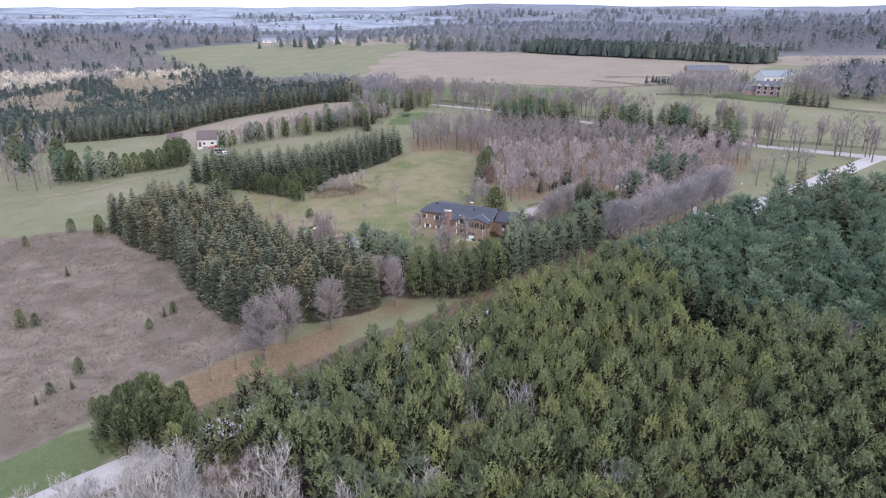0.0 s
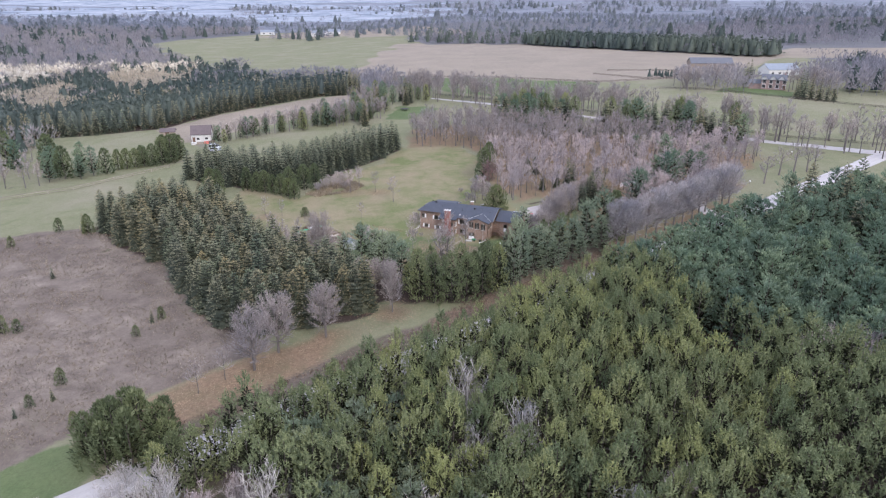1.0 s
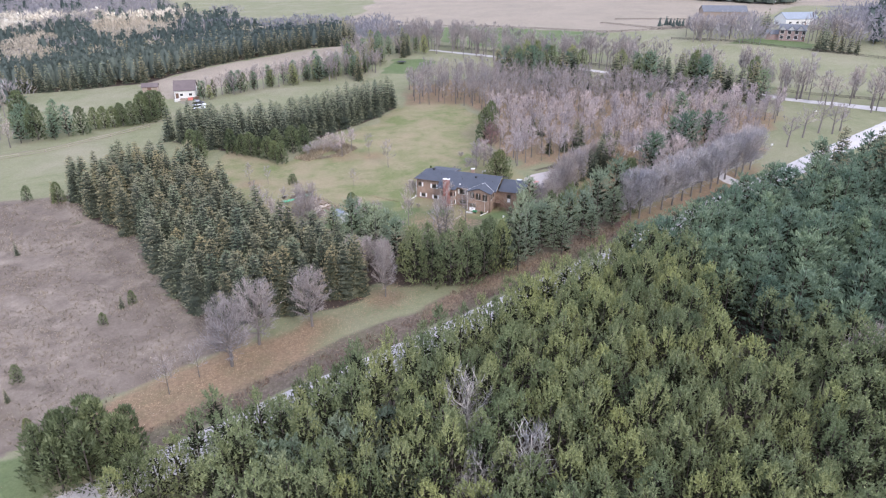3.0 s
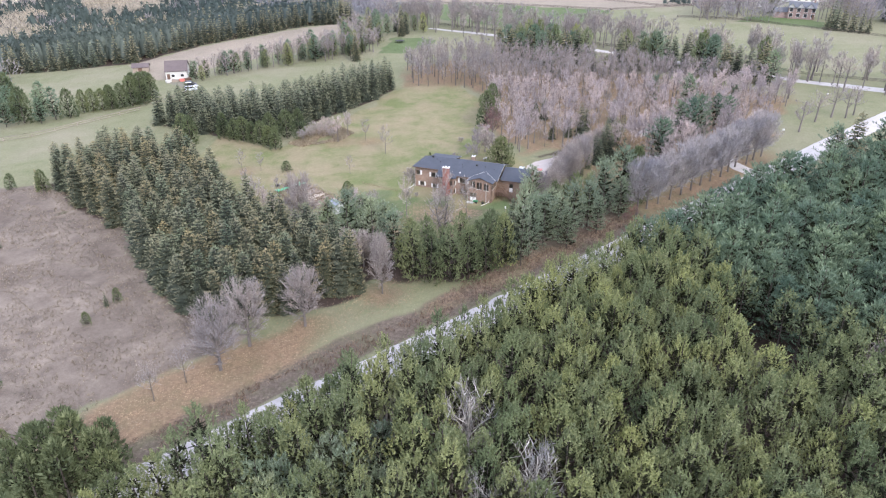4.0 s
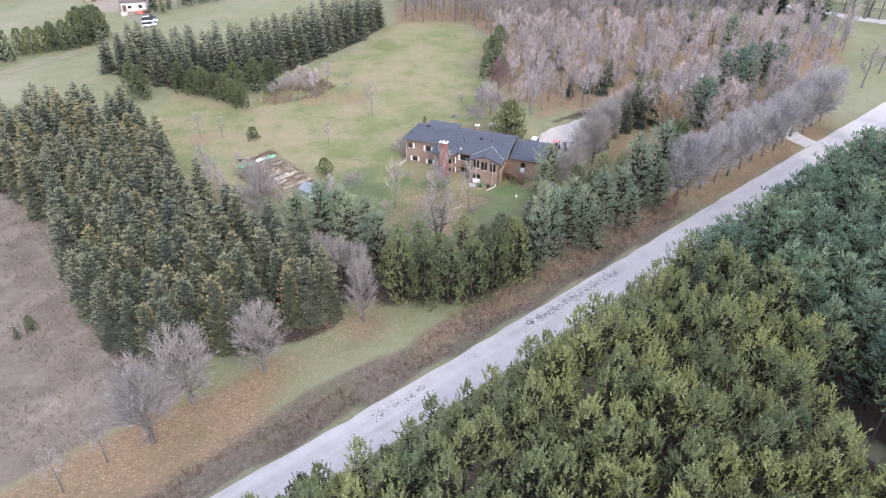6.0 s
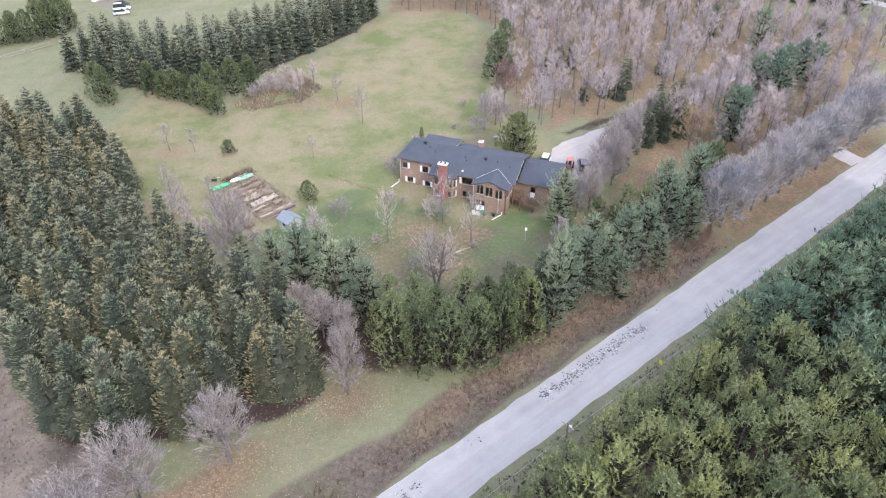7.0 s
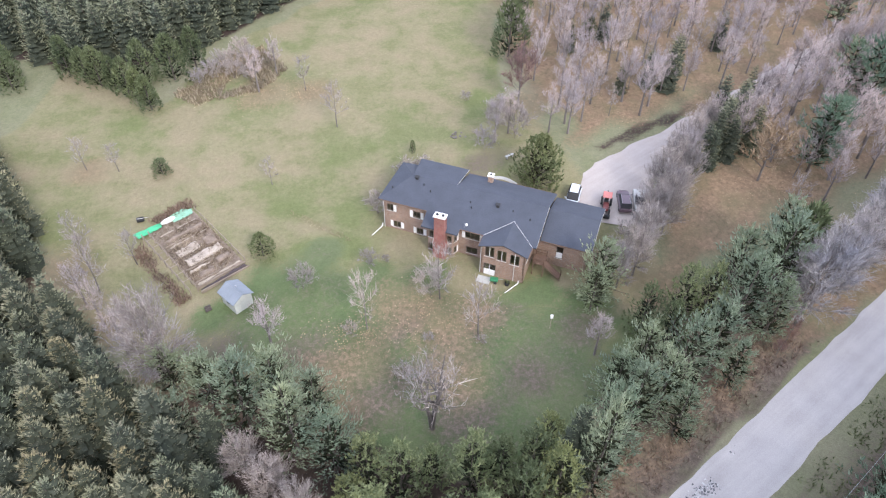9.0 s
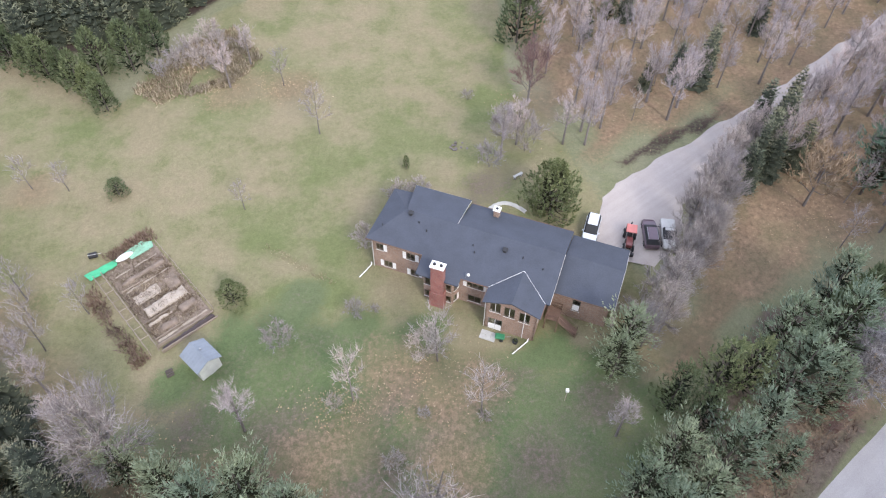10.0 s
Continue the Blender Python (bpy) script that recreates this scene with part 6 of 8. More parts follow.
def roof_part(ring, thick=0.18, mat=None, name="roof"):
    bm = bmesh.new()
    slab(bm, ring, thick)
    return part(name, bm, mat or M_ROOF, house)


near = [(-0.5, -0.9), (6.7, -0.9), (6.7, -3.1), (11.9, -3.1), (11.9, -2.2), (22.3, -2.2), (22.3, 3.5), (3.0, 3.5)]
roof_part([(u, v, zn(v)) for u, v in near])
roof_part([(-0.5, -0.9, zn(-0.9)), (2.996, 3.5, 5.0), (-0.5, 7.9, 3.16)])
roof_part([(3.0, 3.504, 5.0), (2.1, 8.0, 3.25), (-0.5, 7.904, 3.16)])
roof_part([(3.0, 3.504, 5.0), (9.4, 3.504, 5.0), (9.4, 8.7, 3.96), (2.1, 8.7, 3.96)])
roof_part([(9.404, 3.504, 5.0), (22.3, 3.504, 5.0), (22.3, 8.9, zf(8.9)), (9.404, 8.9, zf(8.9))])
roof_part([(22.304, 0.0, zg(0)), (29.1, 0.0, zg(0)), (29.1, 4.196, zg(4.196)), (22.304, 4.196, zg(4.196))])
roof_part([(22.304, 4.2, zg(4.2)), (29.1, 4.2, zg(4.2)), (29.1, 8.9, zg(8.9)), (22.304, 8.9, zg(8.9))])
roof_part([(18.5, 0.5, 3.78), (15.2, -2.25, 2.63), (15.2, -4.4, 2.63), (18.5, -4.4, 3.78)], 0.14)
roof_part([(18.504, 0.5, 3.78), (18.504, -4.4, 3.78), (21.8, -4.4, 2.63), (21.8, -2.25, 2.63)], 0.14)
# pale flashing in the valleys, gutters, and verge boards
for p, q, r in (((18.5, 0.5, 3.8), (15.2, -2.25, 2.65), 0.018), ((18.5, 0.5, 3.8), (21.8, -2.25, 2.65), 0.018)):
    part("flashing", tubes((p, q, r, r), sides=6), M_WHITE, house, "white metal valley flashing")
for p, q in (((22.33, 3.5, 4.97), (22.33, -2.2, zn(-2.2) - 0.03)), ((9.43, 3.5, 4.97), (9.43, 8.7, 3.93)), ((9.4, 8.74, 3.9), (2.1, 8.74, 3.9)), ((29.13, 0, 2.15), (29.13, 4.2, 4.15)), ((29.13, 4.2, 4.15), (29.13, 8.9, 2.55))):
    part("verge_board", tubes((p, q, 0.022, 0.022), sides=4), M_TRIM, house, "pale verge board")
for p, q in (((-0.5, -0.96, zn(-0.9) - 0.06), (6.7, -0.96, zn(-0.9) - 0.06)), ((11.9, -2.26, zn(-2.2) - 0.06), (15.2, -2.26, zn(-2.2) - 0.06)), ((15.15, -4.4, 2.57), (15.15, -2.3, 2.57)), ((21.85, -4.4, 2.57), (21.85, -2.3, 2.57)), ((22.4, -0.06, zg(0) - 0.07), (29.1, -0.06, zg(0) - 0.07)), ((9.45, 8.96, zf(8.9) - 0.06), (22.3, 8.96, zf(8.9) - 0.06))):
    part("gutter", tubes((p, q, 0.06, 0.06), sides=6), M_BROWNWOOD, house, "brown metal gutter")
for x, y, z1 in ((20.1, -4.07, 2.5), (15.5, -4.05, 2.5), (0.1, -0.5, 3.0)):
    part("downpipe", tubes(((x, y, -2.4), (x, y, z1), 0.05, 0.05), sides=6), M_TRIM, house)
chim = part("chimney", boxes((8.55, 10.35, -3.55, -2.62, -3.4, 0.2), (8.7, 10.2, -3.5, -2.63, 0.2, 4.75), bevel=0.03), M_REDBRICK, house, "red-brown brick chimney with white cap")
part("cap", boxes((8.6, 10.3, -3.6, -2.53, 4.75, 4.92), bevel=0.02), M_WHITE, chim, "white concrete cap")
for x in (9.05, 9.85):
    part("flue", tubes(((x, -3.07, 4.9), (x, -3.07, 5.12), 0.19, 0.17), sides=10), M_DARK, chim, "dark clay flue")
chim = part("chimney", boxes((12.6, 13.3, 7.3, 8.0, 2.9, 4.7), bevel=0.02), M_BRICK, house)
part("cap", boxes((12.5, 13.4, 7.2, 8.1, 4.7, 4.82), bevel=0.02), M_WHITE, chim)
part("flue", tubes(((12.95, 7.65, 4.8), (12.95, 7.65, 4.95), 0.17, 0.15), sides=10), M_DARK, chim)
for u, v in ((15.7, 2.0), (3.7, 3.1)):
    bm = boxes((u - 0.2, u + 0.2, v - 0.2, v + 0.2, zn(v) - 0.15, zn(v) + 0.3), bevel=0.04)
    box(bm, u - 0.3, u + 0.3, v - 0.3, v + 0.3, zn(v) + 0.3, zn(v) + 0.38, 0.03)
    part("roof_vent", bm, M_DARK, house, "dark square roof vent")
for u, v in ((0.9, 1.0), (5.0, 2.4), (6.2, 1.7), (12.0, 1.6), (12.4, 0.9), (17.9, 1.8), (20.4, 1.2)):
    part("vent_pipe", tubes(((u, v, zn(v) - 0.1), (u, v, zn(v) + 0.28), 0.07, 0.07), sides=8), M_DARK, house)
aerial = part("aerial", tubes(((12.4, -1.9, 2.6), (12.4, -1.9, 3.6), 0.025, 0.02), ((12.4, -1.9, 3.3), (12.75, -2.1, 3.5), 0.02, 0.02), sides=6), M_STEEL, house)
bm = bmesh.new()
bmesh.ops.create_uvsphere(bm, u_segments=12, v_segments=6, radius=0.2, matrix=Matrix.Translation((12.75, -2.1, 3.55)) @ Matrix.Rotation(0.9, 4, "X") @ Matrix.Diagonal((1, 1, 0.25, 1)))
part("dish", bm, M_TRIM, aerial, "small pale satellite dish")
for q, (x, y) in enumerate([(22.1, -1.9), (23.5, -1.9), (22.1, -0.2), (23.5, -0.2)]):
    part("deck_post", boxes((x - 0.06, x + 0.06, y - 0.06, y + 0.06, -3.2, 0.75)), M_BROWNWOOD, house)
for q in range(9):
    part("deck_board", boxes((22.0, 23.6, -2.0 + 0.22 * q, -1.81 + 0.22 * q, -0.25, -0.2)), M_BROWNWOOD, house)
for y in (-1.95, -0.15):
    part("deck_rail", boxes((22.0, 23.6, y - 0.04, y + 0.04, 0.68, 0.75), (22.0, 23.6, y - 0.03, y + 0.03, 0.2, 0.26)), M_BROWNWOOD, house)
for q in range(9):
    part("stair_tread", boxes((23.6 + 0.24 * q, 23.88 + 0.24 * q, -1.95, -1.0, -0.35 - 0.19 * q, -0.31 - 0.19 * q)), M_BROWNWOOD, house)
for y in (-1.97, -0.98):
    part("stair_stringer", tubes(((23.6, y, -0.3), (25.8, y, -2.2), 0.05, 0.05), ((23.6, y, 0.6), (25.8, y, -1.3), 0.035, 0.035), ((25.8, y, -2.4), (25.8, y, -1.25), 0.04, 0.04), sides=4), M_BROWNWOOD, house)


def at_house(u, v):
    c, s = math.cos(radians(-21)), math.sin(radians(-21))
    return -6.25 + u * c - v * s, 193.8 + u * s + v * c


def on_house(name, u, v, turn=0.0, **kw):
    x, y = at_house(u, v)
    return thing(name, x, y, None, turn - 21, **kw)


for u, v, ang, ln in ((-0.2, -0.7, -105, 2.3), (20.9, -4.4, -118, 2.4)):
    ob = on_house("downspout_extension", u, v, ang, label="white plastic drain pipe lying on the grass", category="pipe")
    part("pipe", tubes(((0, 0, 0.25), (ln, 0, 0.12), 0.07, 0.07), sides=8), M_WHITE, ob)
    part("elbow", tubes(((0, 0, 0.2), (-0.05, 0, 0.7), 0.075, 0.075), sides=8), M_WHITE, ob)
ob = on_house("patio", 16.4, -5.1, 0, label="small pale stone patio at the garden door", category="patio")
for q in range(6):
    part("paving_slab", boxes((-0.9 + 0.62 * (q % 3), -0.3 + 0.62 * (q % 3), -0.6 + 0.62 * (q // 3), 0.0 + 0.62 * (q // 3), -0.1, 0.09), bevel=0.015), M_CONCRETE, ob)
M_GREENBIN = solid("green_plastic", (0.03, 0.18, 0.08), 0.5, 2, 0.2)
ob = on_house("garden_cart", 17.8, -5.0, 10, label="green plastic garden cart by the patio", category="cart")
bm = boxes((-0.55, 0.55, -0.35, 0.35, 0.3, 0.65), bevel=0.08)
part("tub", bm, M_GREENBIN, ob)
for y in (-0.4, 0.4):
    part("wheel", tubes(((0.2, y - 0.04, 0.22), (0.2, y + 0.04, 0.22), 0.22, 0.22), sides=12), M_DARK, ob)
part("handle", tubes(((0.5, 0, 0.5), (1.2, 0, 0.75), 0.025, 0.025), sides=6), M_STEEL, ob)
ob = on_house("planter", 19.6, -4.9, 0, label="dark round planter with dry stems by the wall", category="planter")
part("pot", tubes(((0, 0, 0), (0, 0, 0.4), 0.28, 0.36), sides=12), M_DARK, ob)
part("stems", mesh_of("stems", *blades(np.random.RandomState(3), np.random.RandomState(4).normal(0, 0.12, (40, 3)) * [1, 1, 0] + [0, 0, 0.38], np.random.RandomState(5).normal(0, 0.5, (40, 3)) + [0, 0, 1], np.full(40, 0.5), np.full(40, 0.06)), M_CEDAR), None, ob)
# curved pale path before the front door
ribbon("garden_path", [at_house(11.6, 8.9), at_house(11.9, 10.2), at_house(13.2, 11.0), at_house(15, 10.9), at_house(17.2, 10.2)], (1.2, 1.1, 1.1, 1.1, 1.2), "curved pale stone garden path", 0.06, 0.5, 5, 0.05)


ob = on_house("firewood_stack", 29.3, 2.6, 90, label="split firewood stacked against the garage wall", category="firewood")
r = np.random.RandomState(14)
for q in range(26):
    x, z = -1.9 + 0.3 * (q % 13), 0.14 + 0.27 * (q // 13)
    part("log", tubes(((x, -0.32 + r.uniform(-0.08, 0.08), z), (x + r.uniform(-0.04, 0.04), 0.3 + r.uniform(-0.08, 0.08), z), 0.13, 0.12), sides=7), M_WEATHERED, ob)
ribbon("garden_path", [(7.4, 200.4), (8.7, 201.9), (10.2, 202.4), (11.6, 201.8), (12.9, 200.6)], (0.8, 0.8, 0.8, 0.8, 0.8), "narrow curved pale path behind the house", 0.05, 0.6, 5, 0.05, 4, M_CONCRETE)

# ---- shed and kitchen garden ----
M_SHEDROOF = solid("blue_grey_metal_roof", (0.20, 0.225, 0.255), 0.6, 0.8, 0.2)
M_SHEDWALL = solid("pale_board_wall", (0.46, 0.47, 0.44), 0.8, 1.2, 0.2)
shed = thing("garden_shed", -24.7, 179.9, None, -43, "small pale shed with a blue-grey metal roof", "shed")
bm = boxes((-1.5, 1.5, -1.3, 1.3, -0.3, 2.0))
v = [bm.verts.new(p) for p in ((-1.5, -1.3, 2.0), (-1.5, 1.3, 2.0), (-1.5, 0, 2.75), (1.5, -1.3, 2.0), (1.5, 1.3, 2.0), (1.5, 0, 2.75))]
bm.faces.new((v[0], v[1], v[2])), bm.faces.new((v[5], v[4], v[3]))
part("wall", bm, M_SHEDWALL, shed)
for sg in (-1, 1):
    bm = bmesh.new()
    slab(bm, [(-1.75, sg * 0.002, 2.84), (1.75, sg * 0.002, 2.84), (1.75, sg * 1.6, 1.95), (-1.75, sg * 1.6, 1.95)], 0.06)
    rf = part("roof", bm, M_SHEDROOF, shed)
    for q in range(8):
        x = -1.6 + q * 0.457
        part("rib", tubes(((x, sg * 0.02, 2.86), (x, sg * 1.58, 1.97), 0.025, 0.025), sides=4), M_SHEDROOF, rf)
part("door", boxes((1.5, 1.56, -0.45, 0.45, 0, 1.8), bevel=0.01), M_SHEDWALL, shed, "pale plank door")
part("window", boxes((-0.3, 0.3, -1.34, -1.3, 1.0, 1.5)), M_DARK, shed, "small dark window")
part("roof_vent", tubes(((-0.2, 0.35, 2.5), (-0.2, 0.35, 2.85), 0.12, 0.12), sides=8), M_STEEL, shed)

GARDEN_T = -47.7
garden = thing("kitchen_garden", -32.6, 189.9, None, GARDEN_T, "fenced kitchen garden with bare straw-covered beds", "garden")
M_SOIL = solid("bare_soil", (0.20, 0.155, 0.12), 0.95, 1.6, 0.5, bump=0.8, grain=5)
M_STRAWBED = solid("straw_mulch", (0.38, 0.325, 0.265), 0.95, 1.5, 0.25, bump=0.8, grain=6)
M_TARPOLD = solid("faded_tarp", (0.20, 0.38, 0.26), 0.7, 1.5, 0.35, bump=0.4, grain=2.5)
M_TARP = solid("green_tarp", (0.05, 0.36, 0.17), 0.55, 1.0, 0.2, bump=0.4, grain=2.5)


def lumpy(x0, x1, y0, y1, h, seed, step=0.24):
    """A low bed with an uneven top."""
    xs, ys = np.arange(x0, x1 + 0.01, step), np.arange(y0, y1 + 0.01, step)
    X, Y = np.meshgrid(xs, ys)
    r = np.random.RandomState(seed)
    Z = h * (1.5 + 0.6 * wob(X, Y, 1.1, seed)) + r.uniform(-0.04, 0.06, X.shape)
    Z[0], Z[-1], Z[:, 0], Z[:, -1] = -0.25, -0.25, -0.25, -0.25
    k = np.arange(X.size).reshape(X.shape)
    c, s = math.cos(radians(GARDEN_T)), math.sin(radians(GARDEN_T))
    wx, wy = -32.6 + X * c - Y * s, 189.9 + X * s + Y * c
    Z = Z + land(wx, wy) - land1(-32.6, 189.9)
    return mesh_of("bed", np.stack([X.ravel(), Y.ravel(), Z.ravel()], 1), np.stack([k[:-1, :-1].ravel(), k[:-1, 1:].ravel(), k[1:, 1:].ravel(), k[1:, :-1].ravel()], 1), None, True)


part("soil", lumpy(-7.6, 7.2, -3.6, 3.6, 0.06, 1), M_SOIL, garden)
for q, (x0, x1, y0, y1, ms, h) in enumerate([(-5.6, -4.9, -3.0, 3.2, M_STRAWBED, 0.14), (-4.2, -3.2, -2.8, 3.2, M_SOIL, 0.2), (-2.6, -1.9, -3.0, 3.3, M_STRAWBED, 0.16), (-1.4, 0.6, -2.8, 1.0, M_STRAWBED, 0.13), (-1.3, 1.2, 1.2, 3.3, M_SOIL, 0.2), (1.0, 3.0, -2.6, 3.0, M_STRAWBED, 0.18), (3.4, 4.2, -3.2, 0.2, M_STRAWBED, 0.22), (3.5, 5.0, 0.6, 3.2, M_SOIL, 0.22), (4.6, 6.0, -2.6, 0.2, M_SOIL, 0.2), (6.2, 6.9, -3.4, 3.4, M_STRAWBED, 0.2)]):
    part("bed", lumpy(x0, x1, y0, y1, h, 10 + q), ms, garden, "straw-covered bed" if ms is M_STRAWBED else "dark soil bed")
for z0, x0, x1, y0, y1 in ((0.3, 7.0, 7.12, -3.6, 3.6), (0.3, 8.0, 8.12, -3.6, 3.6), (0.25, 3.2, 3.3, -3.3, 0.3), (0.25, -2.8, -2.7, -3.2, 3.4), (0.25, 6.05, 6.15, -3.4, 0.3)):
    part("timber_edging", boxes((x0, x1, y0, y1, -0.3, z0), bevel=0.02), M_WEATHERED, garden)
part("dark_bed", lumpy(7.15, 8.0, -3.5, 3.5, 0.14, 33, 0.28), solid("dark_compost", (0.06, 0.045, 0.045), 0.95, 2, 0.3), garden, "dark compost bed")
for k2, yy in enumerate((-3.75, -4.75)):
    for q in range(9):
        x = -6.6 + q * 1.75
        part("fence_post", boxes((x - 0.05, x + 0.05, yy - 0.05, yy + 0.05, -0.4, 1.05)), M_WEATHERED, garden)
    for z in (0.45, 0.95):
        part("fence_rail", boxes((-6.6, 7.4, yy - 0.03, yy + 0.03, z, z + 0.07)), M_WEATHERED, garden)
for q in range(7):
    x = -4.8 + q * 1.75
    part("cross_rail", boxes((x - 0.03, x + 0.03, -4.75, -3.75, 0.96, 1.02)), M_WEATHERED, garden)
for q in range(9):
    x = -7.2 + q * 1.75
    part("fence_post", boxes((x - 0.045, x + 0.045, 3.65, 3.75, -0.4, 0.95)), M_WEATHERED, garden)
part("fence_rail", boxes((-7.2, 7.0, 3.67, 3.73, 0.7, 0.77)), M_WEATHERED, garden)


def tarp(name, pts, x, y, label, mat):
    ob = thing(name, x, y, None, GARDEN_T, label, "tarpaulin")
    bm = bmesh.new()
    slab(bm, [(*p, 0.34) for p in pts], 0.05)
    bmesh.ops.triangulate(bm, faces=bm.faces)
    bmesh.ops.subdivide_edges(bm, edges=bm.edges, cuts=4, use_grid_fill=True)
    for v in bm.verts:
        v.co.z += 0.09 * float(wob(v.co.x + x, v.co.y + y, 0.8, 6))
    part("sheet", bm, mat, ob)


tarp("green_tarp", [(-0.8, -2.6), (0.6, -2.3), (0.5, 1.2), (-0.6, 1.6)], -39.7, 193.4, "bright green tarpaulin spread over the garden's end", M_TARP)
tarp("green_tarp", [(-0.7, -1.8), (0.9, -1.6), (0.8, 1.4), (-0.2, 1.7), (-1.0, 0.6)], -36.3, 196.4, "faded green tarpaulin beside a white tub", M_TARPOLD)
ob = thing("tub", -37.9, 195.1, None, 42, "white upturned plastic tub on a green tarpaulin", "tub")
bm = bmesh.new()
bmesh.ops.create_uvsphere(bm, u_segments=16, v_segments=8, radius=1.0, matrix=Matrix.Translation((0, 0, 0.4)) @ Matrix.Diagonal((1.15, 0.45, 0.35, 1)))
part("shell", bm, M_WHITE, ob)
ob = thing("barrel", -42.0, 195.4, None, 20, "black plastic barrel lying by the garden", "barrel")
part("drum", tubes(((-0.5, 0, 0.38), (0.5, 0, 0.38), 0.38, 0.38), sides=14), M_DARK, ob)
for x in (-0.28, 0.28):
    part("hoop", tubes(((x - 0.03, 0, 0.38), (x + 0.03, 0, 0.38), 0.405, 0.405), sides=14), M_DARK, ob)
part("handle", tubes(((-0.5, -0.2, 0.74), (1.2, -0.5, 0.9), 0.03, 0.03), sides=5), M_TRIM, ob)
ob = thing("log_pile", -28.4, 178.9, None, 30, "dark heap of cut logs on the grass", "logs")
for q in range(5):
    part("log", tubes(((-0.4, -0.4 + 0.2 * q, 0.12 + 0.1 * (q % 2)), (0.4, -0.35 + 0.2 * q, 0.14 + 0.1 * (q % 2)), 0.11, 0.1), sides=7), M_BARK, ob)
ob = thing("bird_feeder", 15.1, 175.0, None, 0, "slim post with a white top on the lawn", "post")
part("post", tubes(((0, 0, -0.3), (0, 0, 2.0), 0.05, 0.05), sides=6), M_WEATHERED, ob)
part("feeder", boxes((-0.16, 0.16, -0.16, 0.16, 2.0, 2.45), bevel=0.03), M_WHITE, ob, "white feeder box")
ob = thing("stone_pile", 4.0, 213.4, None, 0, "small heap of pale stones and brush", "stones")
r = np.random.RandomState(8)
for q in range(9):
    bm = bmesh.new()
    bmesh.ops.create_icosphere(bm, subdivisions=1, radius=1.0, matrix=pose(r.normal(0, 0.6), r.normal(0, 0.6), 0.12, r.uniform(0, 90), 0, r.uniform(0, 360)) @ Matrix.Diagonal((r.uniform(0.18, 0.4), r.uniform(0.15, 0.3), r.uniform(0.12, 0.22), 1)))
    part("stone", bm, M_LIMB, ob)
ob = thing("garden_bench", 12.2, 206.3, None, 35, "pale stone bench among bare shrubs", "bench")
part("seat", boxes((-0.75, 0.75, -0.2, 0.2, 0.42, 0.52), bevel=0.02), M_CONCRETE, ob)
for x in (-0.5, 0.5):
    part("leg", boxes((x - 0.1, x + 0.1, -0.15, 0.15, 0, 0.42)), M_CONCRETE, ob)

# ---- vehicles ----
def paint(name, col, rough=0.3):
    m, n, l = nodes_of(name)
    b = n["Principled BSDF"]
    at = n.new("ShaderNodeTexCoord").outputs["Object"]
    c = ramp_node(n, l, noise_node(n, l, 1.2, 5, at), [(0.3, shade(col, 0.85)), (0.7, shade(col, 1.1))])
    l.new(c, b.inputs["Base Color"])
    b.inputs["Roughness"].default_value = rough
    b.inputs["Coat Weight"].default_value = 0.5
    return m


def lofted(sections):
    """A body through rings of (x, half width low, half width top, z low, z top)."""
    bm = bmesh.new()
    rings = []
    for x, wl0, wt, z0, z1 in sections:
        zm = z0 + (z1 - z0) * 0.55
        rings.append([bm.verts.new(p) for p in ((x, -wl0 * 0.94, z0), (x, -wl0, zm), (x, -wt, z1 - 0.04), (x, -wt * 0.8, z1), (x, wt * 0.8, z1), (x, wt, z1 - 0.04), (x, wl0, zm), (x, wl0 * 0.94, z0))])
    for r0, r1 in zip(rings, rings[1:]):
        for i in range(8):
            j = (i + 1) % 8
            bm.faces.new((r0[i], r0[j], r1[j], r1[i]))
    bm.faces.new(rings[0][::-1]), bm.faces.new(rings[-1])
    return bm


